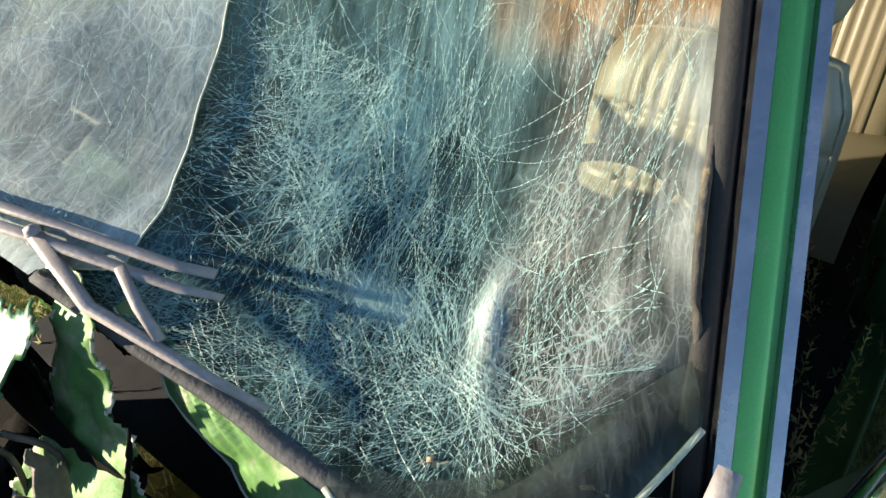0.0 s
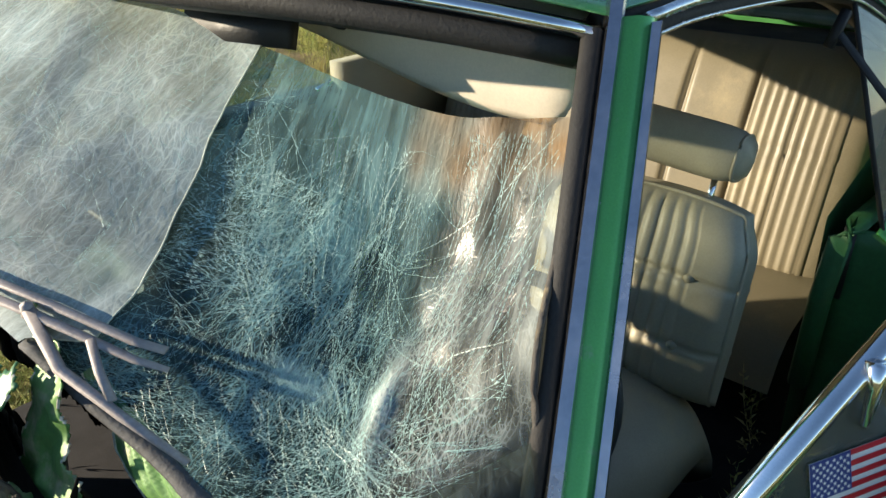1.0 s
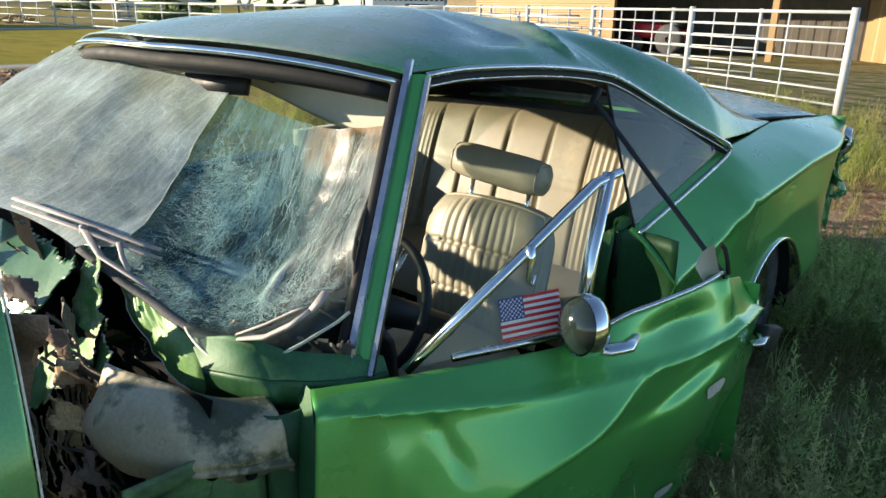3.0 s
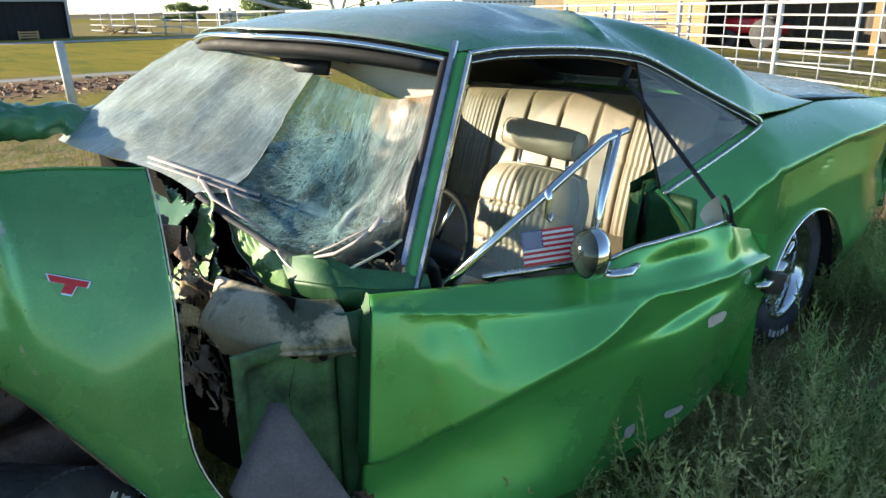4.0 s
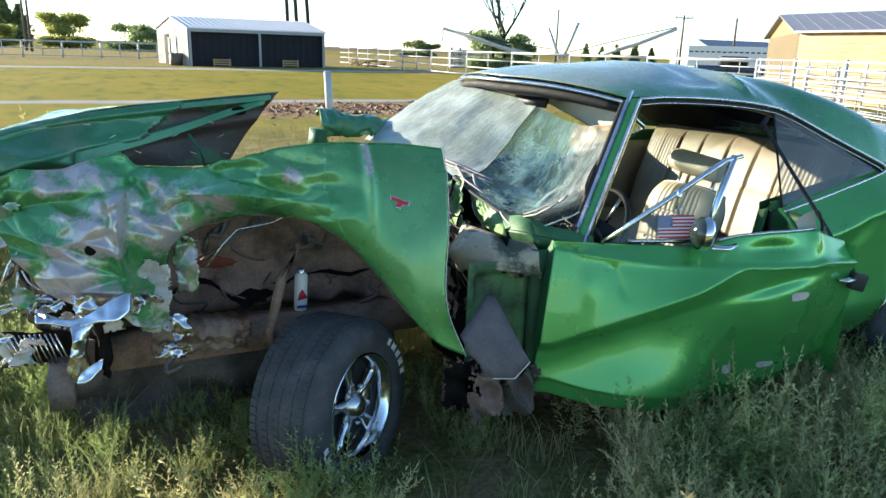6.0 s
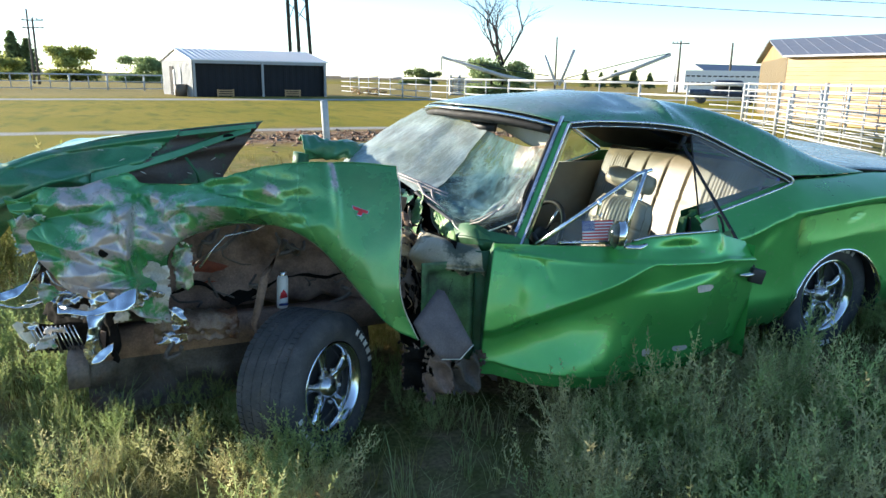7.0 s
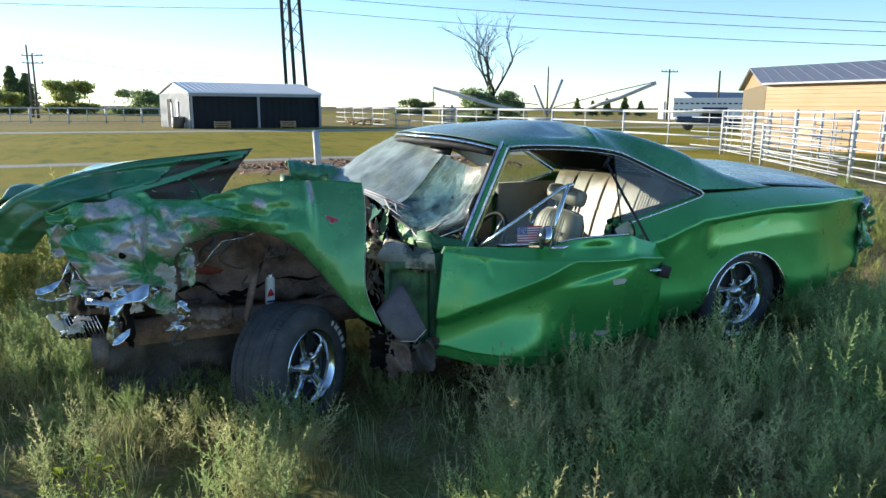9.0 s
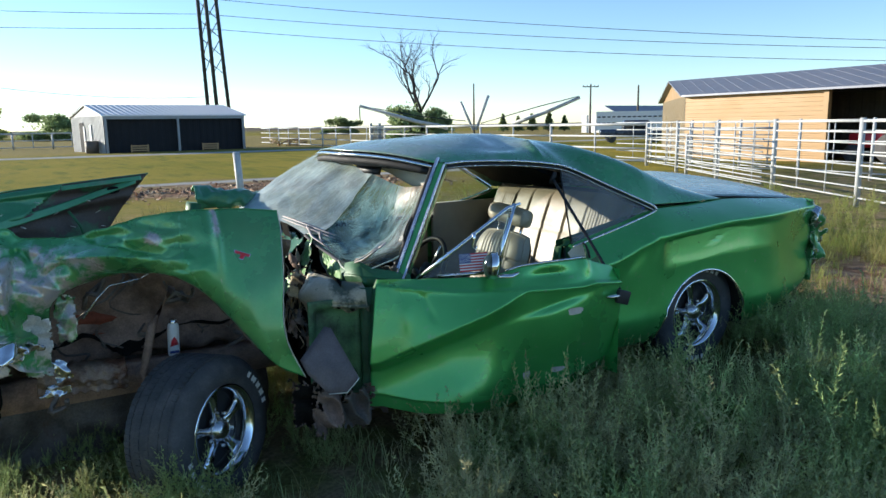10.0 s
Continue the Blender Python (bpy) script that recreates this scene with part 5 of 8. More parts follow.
for args in ((1900, 21, (0.20, 0.52), (0.02, 0.92), 14, 0.008, 0.00045, swirl, 0.09, 0.004, patchy),
             (260, 25, (0.36, 0.50), (0.36, 0.75), 20, 0.009, 0.0005, lambda a, c: 2.35, 0.07, 0.004, None),
             (150, 22, (0.02, 0.17), (0.20, 0.97), 34, 0.010, 0.0005, lambda a, c: 1.80, 0.03, 0.004, None),
             (240, 26, (0.03, 0.27), (0.02, 0.42), 20, 0.009, 0.0006, swirl, 0.08, 0.004, None),
             (420, 23, (0.52, 0.99), (0.03, 0.97), 24, 0.011, 0.0004, lambda a, c: 1.50 + 0.35 * noise.noise(Vector((a * 4, c * 4, 0))), 0.02, 0.019, None),
             (40, 24, (0.12, 0.52), (0.02, 0.9), 40, 0.010, 0.0005, lambda a, c: 0.35, 0.06, 0.005, None)):
    tagged(part_mesh("crack_net", cracks(*args), SHARD, shield, "long forking crack lines", False), kind="stuff")

# ---- cowl, hinge pillar and torn sheet metal beneath the glass ----
def inside(poly, y, z):
    odd = False
    for (y0, z0), (y1, z1) in zip(poly, poly[1:] + poly[:1]):
        if (z0 > z) != (z1 > z) and y < (y1 - y0) * (z - z0) / (z1 - z0) + y0:
            odd = not odd
    return odd


def ragged(name, poly, place, materials, label="", step=0.006, tear=0.016, holes=0.14, seed=0.0, pale=0.35, parent=None):
    """A torn sheet: the flat outline poly with a frayed border and small holes, bent into space by place(y, z)."""
    ys, zs = [p[0] for p in poly], [p[1] for p in poly]
    n_y, n_z = int((max(ys) - min(ys) + 0.04) / step), int((max(zs) - min(zs) + 0.04) / step)
    y0, z0 = min(ys) - 0.02, min(zs) - 0.02
    kept = set()
    for i in range(n_y):
        for k in range(n_z):
            y, z = y0 + (i + 0.5) * step, z0 + (k + 0.5) * step
            q = Vector((y * 34, z * 34, seed))
            wy, wz = noise.noise(q) + 0.6 * noise.noise(q * 2.3), noise.noise(q + Vector((9, 4, 2))) + 0.6 * noise.noise(q * 2.3 + Vector((3, 1, 7)))
            if inside(poly, y + tear * wy, z + tear * wz) and noise.noise(Vector((y * 19, z * 19, seed + 5))) < 0.75 - holes:
                kept.add((i, k))
    bm = bmesh.new()
    grid = {}

    def vert(i, k):
        if (i, k) not in grid:
            y, z = y0 + i * step, z0 + k * step
            y += step * 0.4 * noise.noise(Vector((y * 300, z * 300, 1)))
            z += step * 0.4 * noise.noise(Vector((y * 300, z * 300, 8)))
            grid[i, k] = bm.verts.new(place(y, z))
        return grid[i, k]
    for i, k in sorted(kept):
        f = bm.faces.new((vert(i, k), vert(i + 1, k), vert(i + 1, k + 1), vert(i, k + 1)))
        rim = sum((i + di, k + dk) not in kept for di, dk in ((1, 0), (-1, 0), (0, 1), (0, -1)))
        if rim and noise.noise(Vector((i * 0.35, k * 0.35, seed))) > 0.35 - pale:
            f.material_index = 1
    return solid(part(name, bm, materials, parent or car, label), 0.002)


def cowl(u, v):
    a = Vector(catmull(np.array([(0.755, 0.470, 0.838), (0.785, 0.355, 0.868), (0.845, 0.275, 0.846), (0.920, 0.205, 0.830), (0.995, 0.160, 0.815)]), u))
    b = Vector(catmull(np.array([(0.715, 0.330, 0.775), (0.745, 0.225, 0.778), (0.805, 0.172, 0.778), (0.895, 0.142, 0.770), (0.985, 0.125, 0.772)]), u))
    p = a.lerp(b, 0.58 * v)
    return p + Vector((-0.2, -0.3, 0.9)) * (0.004 * math.sin(v * 3.1) + 0.009 * (1 - smooth(u, 0.4, 0.8)) * facets(u * 4, v * 2.2, 9) + 0.0015 * noise.noise(p * 22))
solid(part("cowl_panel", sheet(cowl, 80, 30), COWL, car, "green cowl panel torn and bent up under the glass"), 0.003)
def cowl_edge(u, v):
    a = Vector(cowl(u, 1.0))
    wave = 0.020 * math.sin(u * 15) + 0.012 * math.sin(u * 31 + 1)
    return a + Vector((0.01 * v, 0.030 * v - 0.022 * math.sin(v * 3.1) + wave * v, -0.075 * v - 0.6 * wave * v))
solid(part("cowl_side", sheet(cowl_edge, 70, 8), PAINT_DARK, car, "rippled green flange"), 0.003)
part("torn_edge", tube([Vector(cowl_edge(u, 1.0)) for u in np.linspace(0.0, 0.55, 30)], 0.0025, 5), TORN, car)
ragged("cowl_gasket", [(0.40, 0.835), (0.10, 0.79), (0.10, 0.855), (0.22, 0.845), (0.38, 0.865)], lambda y, z: (0.985 - 0.42 * y + 0.02 * noise.noise(Vector((y * 20, z * 20, 0))), y + 0.10 - 0.15 * y, z), [SEAL, FIBRE], "perished windshield gasket", tear=0.012, pale=0.3)
for row, rad in (([(0.785, 0.340, 0.868), (0.800, 0.270, 0.890), (0.818, 0.215, 0.925), (0.842, 0.188, 0.955)], [0.006, 0.011, 0.011, 0.008]),
                 ([(0.842, 0.188, 0.952), (0.862, 0.186, 0.966), (0.880, 0.187, 0.980)], [0.008, 0.010, 0.009]),
                 ([(0.785, 0.345, 0.876), (0.815, 0.290, 0.905), (0.840, 0.235, 0.940), (0.850, 0.200, 0.958)], [0.004, 0.005, 0.005, 0.003])):
    part("bent_moulding", tube(row, rad, 7, flat=0.5), DULL, car, "dull bent windshield moulding")


# torn flap of bright green metal rising to the wipers
FLAP_L = np.array([(0.748, 0.768, 0.926), (0.750, 0.714, 0.820), (0.735, 0.590, 0.775), (0.720, 0.480, 0.755), (0.728, 0.400, 0.742)])
FLAP_R = np.array([(0.755, 0.766, 0.928), (0.768, 0.640, 0.880), (0.768, 0.530, 0.860), (0.764, 0.440, 0.842), (0.756, 0.375, 0.790)])


def flap(u, v):
    p = Vector(catmull(FLAP_L, u)).lerp(Vector(catmull(FLAP_R, u)), v)
    p += Vector((-0.8, -0.35, 0.3)) * (0.022 * math.sin(v * 3.1) * math.sin(u * 3.0)) + Vector((-0.004, 0, 0.003)) * fold(p, 8.0, 1.0)
    p.z += 0.006 * noise.noise(Vector((u * 11, 0, 4))) * (1 - v)
    p.x -= 0.0040 * math.sin((v + 1.4 * u) * 40) * smooth(v, 0.20, 0.40) * (1 - smooth(u, 0.35, 0.5))
    return p
solid(part("torn_flap", sheet(flap, 60, 48), FLAP, car, "torn bright green cowl flap"), 0.003)
part("torn_edge", tube([flap(u, 0.0) for u in np.linspace(0, 1, 40)], 0.0022, 5), TORN, car)


def behind(y, z):
    q = Vector((y * 9, z * 9, 2))
    return 0.735 - 0.62 * max(0.93 - z, 0) + 0.022 * facets(y / 0.10, z / 0.09, 21) + 0.008 * noise.noise(q * 3) + 0.10 * max(0.55 - y, 0), y, z
ragged("torn_metal", [(0.90, 0.99), (0.845, 0.92), (0.835, 0.80), (0.865, 0.72), (0.86, 0.60), (0.78, 0.64), (0.70, 0.72), (0.58, 0.755), (0.66, 0.80), (0.735, 0.86), (0.775, 0.95)], behind,
       [FLAP, TORN], "shredded green inner cowl metal", seed=1.0, tear=0.012, holes=0.0, step=0.004)
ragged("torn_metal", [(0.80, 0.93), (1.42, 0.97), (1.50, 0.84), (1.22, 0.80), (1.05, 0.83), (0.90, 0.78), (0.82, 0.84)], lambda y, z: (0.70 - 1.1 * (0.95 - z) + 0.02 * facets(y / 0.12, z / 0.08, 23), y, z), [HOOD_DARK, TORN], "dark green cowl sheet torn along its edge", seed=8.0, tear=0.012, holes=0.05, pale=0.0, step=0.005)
# Dark wall added to stand for the shaded void below the glass.
ragged("torn_metal", [(1.72, 0.96), (0.86, 0.915), (0.66, 0.85), (0.64, 0.79), (0.80, 0.70), (1.72, 0.55)], lambda y, z: (0.82 + 0.03 * noise.noise(Vector((y * 8, z * 8, 1))), y, z), [VOID_BLACK, VOID_BLACK], "near-black wall standing for the shade under the glass", seed=6.0, holes=0.1)
for k in range(11):
    y1, z1 = 0.72 + 0.014 * k + 0.03 * noise.noise(Vector((k, 1, 0))), 0.74 - 0.022 * k
    ragged("torn_strip", [(y1, z1), (y1 + 0.022, z1), (y1 + 0.035 + 0.02 * math.sin(k * 2.3), z1 - 0.10), (y1 + 0.02 + 0.03 * math.sin(k * 2.3), z1 - 0.17 - 0.03 * (k % 3))],
           lambda y, z: (0.655 - 0.012 * k + 0.03 * noise.noise(Vector((y * 12, z * 12, k))), y, z), [FIBRE, TORN], "tattered tan insulation" if k % 2 else "", step=0.004, tear=0.008, holes=0.2, seed=float(k))
# rusty and grey oddments in the gap behind the fender
rnd = random.Random(31)
for k in range(26):
    y1, z1 = rnd.uniform(0.50, 0.82), rnd.uniform(0.34, 0.86)
    w1, h1, x1 = rnd.uniform(0.03, 0.09), rnd.uniform(0.03, 0.10), rnd.uniform(0.56, 0.70)
    ragged("torn_scrap", [(y1, z1), (y1 + w1, z1 + 0.02), (y1 + w1 * 0.8, z1 + h1), (y1 + 0.01, z1 + h1 * 0.8)],
           lambda y, z: (x1 + 0.9 * (y - y1) * math.sin(k) + 0.015 * facets(y / 0.03, z / 0.03, k), y, z), [(RUST, GREASE, VOID_BLACK, BARE, GREY_PLASTIC, FIBRE)[k % 6], RUST], "torn rusty scrap of the bulkhead" if k % 2 else "", step=0.006, tear=0.012, holes=0.15, seed=float(k), pale=0.0)
for k in range(14):
    p0 = Vector((rnd.uniform(0.54, 0.66), rnd.uniform(0.46, 0.80), rnd.uniform(0.45, 0.86)))
    part("wire", tube(fine_line([tuple(p0), tuple(p0 + Vector((0.0, rnd.uniform(-0.06, 0.06), rnd.uniform(-0.06, 0.03)))), tuple(p0 + Vector((0.02, rnd.uniform(-0.09, 0.09), rnd.uniform(-0.12, 0.0))))], 10), 0.0035, 5), (FIBRE, GREASE, BARE)[k % 3], car)
# tan pressed bulkhead and the hinge pillar
BOX = lofted([
    [(0.625, 0.560, 0.800), (0.600, 0.560, 0.745), (0.560, 0.560, 0.690), (0.585, 0.560, 0.640), (0.600, 0.560, 0.615)],
    [(0.635, 0.490, 0.800), (0.590, 0.450, 0.765), (0.545, 0.430, 0.705), (0.565, 0.420, 0.655), (0.590, 0.420, 0.630)],
    [(0.670, 0.390, 0.795), (0.635, 0.330, 0.765), (0.600, 0.290, 0.715), (0.605, 0.280, 0.690), (0.625, 0.280, 0.665)],
    [(0.715, 0.300, 0.785), (0.690, 0.245, 0.760), (0.670, 0.205, 0.720), (0.675, 0.200, 0.700), (0.690, 0.200, 0.675)],
    [(0.780, 0.250, 0.780), (0.770, 0.190, 0.755), (0.760, 0.165, 0.715), (0.765, 0.165, 0.690), (0.775, 0.170, 0.660)],
])
# Light tan stands for sun on the box, dark patches for shading.
OLIVE = mat("sunlit_tan_and_shaded_olive", (0.50, 0.43, 0.30), 0.40, 0.0, 0.18, 10, 110, 0.06, color2=(0.075, 0.085, 0.050), patch=5.0, edge=(0.52, 0.60))


def bulkhead(u, v):
    p = Vector(BOX(u, v))
    lip = smooth(v, 0.78, 1.0)
    return p + Vector((-0.010, -0.016, 0.010)) * facets(p.x / 0.09, p.z / 0.07, 11) + Vector((0, 0.010, -0.016)) * math.sin(u * 19) * lip + Vector((0, -0.012, 0)) * math.exp(-((v - 0.80) / 0.05) ** 2)
solid(part("cowl_box", sheet(bulkhead, 70, 36), OLIVE, car, "creased tan cowl box with painted olive shading patches"), 0.004)
part("box_lip", tube([bulkhead(u, 1.0) for u in np.linspace(0, 1, 40)], 0.004, 6), OLIVE, car)
for u in (0.22, 0.62, 0.80):
    q = Vector(bulkhead(u, 0.9))
    part("bolt_hole", revolve([(0.0005, 0.002), (0.010, 0.002), (0.012, -0.001)], pose(q.x - 0.003, q.y - 0.004, q.z, 90, 0, -20), 12), VOID_BLACK, car)


def kick(u, v):
    x = 0.50 + 0.26 * u
    z = 0.22 + 0.50 * v
    y = 0.26 - 0.02 * u
    inset = 0.034 * (smooth(u, 0.08, 0.2) * smooth(1 - u, 0.08, 0.2) * smooth(v, 0.1, 0.2) * smooth(1 - v, 0.06, 0.14))
    return x, y + inset, z
solid(part("kick_panel", sheet(kick, 40, 40), mat("dusty_green_inner_paint", (0.105, 0.225, 0.095), 0.6, 0.0, 0.25, 7, 100, 0.1, color2=(0.03, 0.055, 0.03), patch=4), car, "dark green cowl side with a pressed recess"), 0.004)
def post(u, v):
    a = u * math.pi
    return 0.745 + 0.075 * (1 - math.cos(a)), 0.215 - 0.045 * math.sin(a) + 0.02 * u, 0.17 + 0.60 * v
# Body green darkened here: the shade by the door edge is in the colour.
solid(part("hinge_pillar", sheet(post, 10, 8), mat("shade_darkened_pillar_green", (0.022, 0.080, 0.036), 0.5, 0.0, 0.3, 8, 90, 0.1, color2=(0.04, 0.030, 0.022), patch=7, edge=(0.55, 0.7)), car, "hinge pillar, its green darkened for shade"), 0.004)
part("pillar_foot", sheet(lambda u, v: Vector((0.66 + 0.20 * u, 0.16 + 0.10 * v, 0.14 + 0.10 * v)) + Vector((0.02, 0.02, 0.03)) * rumple((u, v, 0), 3.0, 2.0), 14, 8), BARE, car)
SHF = [(0.635, -0.005, 0.405), (0.585, 0.19, 0.60), (0.555, 0.20, 0.61), (0.40, 0.11, 0.50), (0.42, 0.07, 0.44), (0.50, 0.03, 0.345), (0.575, 0.0, 0.345)]
bm = bmesh.new()
c0 = bm.verts.new(sum((Vector(p) for p in SHF), Vector()) / len(SHF) + Vector((0.0, -0.02, 0.0)))
ring_v = [bm.verts.new(p) for p in SHF]
for k in range(len(SHF)):
    bm.faces.new((c0, ring_v[k], ring_v[(k + 1) % len(SHF)]))
bmesh.ops.subdivide_edges(bm, edges=bm.edges[:], cuts=3, use_grid_fill=True)
solid(part("splash_shield", bm, GREY_PLASTIC, car, "dark grey splash shield hanging loose"), 0.006)
part("shield_edge", tube([Vector(SHF[k]) + Vector((0, -0.004, 0)) for k in (0, 6, 5)], 0.0025, 5), TORN, car)
for x_l, y_l, w_l, h_l, mt in ((0.46, 0.13, 0.14, 0.24, RUST), (0.60, 0.12, 0.16, 0.20, GREASE), (0.40, 0.22, 0.30, 0.26, VOID_BLACK)):
    ragged("torn_lower_sheet", [(0, 0.03), (w_l * 0.4, 0.0), (w_l, 0.05), (w_l, h_l), (0, h_l)],
           lambda a, b: Vector((x_l + a, y_l + 0.03 * fold((a, b, w_l), 6, 2), 0.10 + b)), [mt, BARE], "ragged rusty metal behind the wheel", tear=0.03, holes=0.25, seed=x_l * 9)

# wipers: two bent arms with blades on the broken glass
W = [Vector((0.66, 1.06, 1.02)), Vector((0.735, 0.86, 0.985)), Vector((0.79, 0.70, 0.955)), Vector((0.812, 0.665, 0.945))]
wip = part("wiper", tube(W, [0.006, 0.009, 0.007, 0.005], 6, flat=0.45), DULL, car, "bent dusty wiper arms")
part("blade", tube([p + Vector((0.012, 0.022, 0.012)) for p in W], 0.008, 6, flat=0.5), DULL, wip)
part("arm", tube([(0.735, 0.86, 0.988), (0.722, 0.76, 0.950), (0.742, 0.66, 0.922), (0.766, 0.56, 0.893)], [0.009, 0.008, 0.007, 0.005], 6, flat=0.5), DULL, wip)
part("arm", tube([(0.765, 0.76, 0.972), (0.752, 0.72, 0.948), (0.745, 0.68, 0.930)], 0.006, 6, flat=0.5), DULL, wip)
part("pivot", revolve([(0.001, 0.014), (0.008, 0.011), (0.010, -0.006)], pose(0.735, 0.865, 0.985), 12), DULL, wip)
part("glass_foot_seal", tube([pane_pt(0.06 + 0.46 * k / 40, 0.004, -0.002) for k in range(41)], 0.013, 7, flat=0.5), mat("dusty_dark_rubber", (0.075, 0.078, 0.085), 0.75, 0.0, 0.35, 12, 120, 0.2), car, "dark rubber along the foot of the glass")

# ---- crushed front ----
FENDER = [
    [(0.392, 0.300, 1.158), (0.372, 0.205, 1.06), (0.352, 0.145, 0.88), (0.335, 0.100, 0.63), (0.405, 0.068, 0.43)],
    [(0.20, 0.365, 1.175), (0.19, 0.285, 1.07), (0.19, 0.225, 0.92), (0.20, 0.17, 0.72), (0.27, 0.12, 0.52)],
    [(-0.06, 0.45, 1.165), (-0.07, 0.385, 1.06), (-0.06, 0.335, 0.98), (-0.03, 0.31, 0.91), (0.02, 0.29, 0.84)],
    [(-0.30, 0.52, 1.13), (-0.31, 0.47, 1.04), (-0.30, 0.45, 0.98), (-0.28, 0.47, 0.93), (-0.24, 0.50, 0.89)],
    [(-0.475, 0.66, 1.058), (-0.485, 0.60, 1.00), (-0.49, 0.59, 0.94), (-0.50, 0.60, 0.86), (-0.53, 0.62, 0.78)],
    [(-0.625, 0.70, 1.060), (-0.65, 0.63, 0.95), (-0.66, 0.60, 0.82), (-0.63, 0.58, 0.66), (-0.575, 0.60, 0.505)],
    [(-0.695, 0.72, 1.106), (-0.70, 0.60, 0.98), (-0.715, 0.55, 0.82), (-0.72, 0.54, 0.68), (-0.70, 0.58, 0.545)],
    [(-0.90, 0.72, 1.062), (-0.91, 0.66, 0.97), (-0.92, 0.60, 0.84), (-0.93, 0.58, 0.74), (-0.93, 0.62, 0.645)],
    [(-1.06, 0.72, 1.048), (-1.05, 0.69, 0.99), (-1.045, 0.66, 0.90), (-1.045, 0.66, 0.83), (-1.035, 0.66, 0.775)],
    [(-1.15, 0.74, 1.042), (-1.14, 0.72, 1.01), (-1.13, 0.71, 0.985), (-1.125, 0.71, 0.97), (-1.12, 0.71, 0.955)],
]
fend_net = lofted(FENDER)
fend = lambda u, v: fend_net(u * 6 / 9, v)      # u runs on to 1.5, past the wheel arch to the nose


def dents(p):
    """Folds of crushed sheet, larger along the car than upwards: a height of about -1 to 1."""
    return 0.62 * facets((p.x + 0.5 * p.z) / 0.17, (p.z - 0.15 * p.x) / 0.085, 3) + 0.28 * facets((p.x - 0.3 * p.z) / 0.075, (p.z + 0.3 * p.x) / 0.05, 8) + 0.10 * noise.noise(p * 14)


def bent(u):
    return 0.40 * smooth(u, 0.20, 0.33) + 0.60 * smooth(u, 0.32, 0.56)


def fender(u, v):
    p = Vector(fend(u, v))
    k = bent(u)
    edge = 0.35 + 0.65 * smooth(v, 0.0, 0.12)
    h = dents(p)
    p += Vector((-0.15, -0.84, 0.30)) * (k * edge * 0.110 * h)
    p.z += k * (1 - edge) * 0.040 * facets(p.x / 0.11, 0.5, 5)
    p.y += 0.055 * smooth(u, 0.13, 0.30) * (1 - smooth(u, 0.5, 0.7)) * v
    # the great upright fold where the nose has bent round
    p += Vector((-0.2, -1.0, 0.0)) * (0.045 * math.exp(-((p.x + 0.70 + 0.10 * (p.z - 0.8)) / 0.030) ** 2) * smooth(v, 0.08, 0.3))
    if u < 0.45:
        # an upright crease ahead of the badge, a boss and a hollow behind the arch
        p.y -= 0.024 * math.exp(-((p.x - 0.12) / 0.016) ** 2) * smooth(p.z, 0.85, 1.08)
        p.y += 0.030 * math.exp(-((p.x + 0.02) / 0.09) ** 2 - ((p.z - 1.02) / 0.05) ** 2) * smooth(u, 0.08, 0.2)
        p.y += 0.008 * noise.noise(p * 5)
    # the lip of the arch is turned in
    p.y += 0.020 * smooth(v, 0.96, 1.0) * smooth(u, 0.16, 0.24) * (1 - smooth(u, 0.62, 0.72))
    return p


def nose_wear(co):
    p = Vector(co)
    ahead = smooth(-p.x, 0.10, 0.42)
    h = dents(p + Vector((0.0, 0.05, 0.0)))
    scrape = ahead * (0.50 + 0.45 * h + 0.30 * noise.noise(p * 3.1)) + 0.20 * smooth(-p.x, 0.62, 0.74) * (1 - smooth(p.z, 0.72, 0.95))
    scrape += 0.74 * math.exp(-((p.x - 0.12) / 0.030) ** 2) * smooth(p.z, 0.98, 1.10) + 0.50 * math.exp(-((p.x - 0.11 - 0.20 * (0.9 - p.z)) / 0.016) ** 2) * (1 - smooth(p.z, 0.98, 1.06)) + 0.68 * math.exp(-((p.x + 0.13) / 0.08) ** 2 - ((p.z - 1.06) / 0.06) ** 2)
    # Brown along the crease and arch; fold hollows get it as dark lines.
    arch = 0.30 * math.exp(-((p.x - 0.10 - 0.20 * (0.9 - p.z)) / 0.05) ** 2) * (1 - smooth(p.z, 0.80, 1.0)) + ahead * smooth(-h, 0.15, 0.6) * 0.50 + 0.50 * (1 - smooth(p.z, 0.88, 0.99)) * smooth(-p.x, -0.10, 0.10) * smooth(p.x, -0.62, -0.45)
    return {"scrape": max(scrape, 0.0), "dirt": max(arch, 0.0)}


FUS = [k / 220 for k in range(331)]
fo = solid(part("front_fender", layers(sheet(fender, 0, 60, us=[u for u in FUS if u <= 0.305]), nose_wear), NOSE_PAINT, car, "crumpled green front fender with scraped paint"), 0.004)
solid(part("crumpled_nose", layers(sheet(fender, 0, 96, us=[u for u in FUS if u >= 0.30]), nose_wear), NOSE_PAINT, fo, "crumpled nose of the fender, scraped to bare metal"), 0.004)
part("fender_edge", tube([fender(0.0, v) + Vector((0.004, 0, 0)) for v in np.linspace(0, 1, 24)], 0.0018, 5), TORN, fo)
def fender_top(u, v):
    p = fender(1.5 * u, 0.0)
    return p + Vector((0.02 * v, 0.16 * v, -0.02 * v - 0.06 * v * v))
solid(part("fender_top", layers(sheet(fender_top, 160, 6), nose_wear), NOSE_PAINT, fo), 0.004)
part("arch_lip", tube([fender(0.20 + 0.42 * k / 40, 1.0) for k in range(41)], 0.0035, 5), BARE, fo, "rusty lip of the wheel arch")
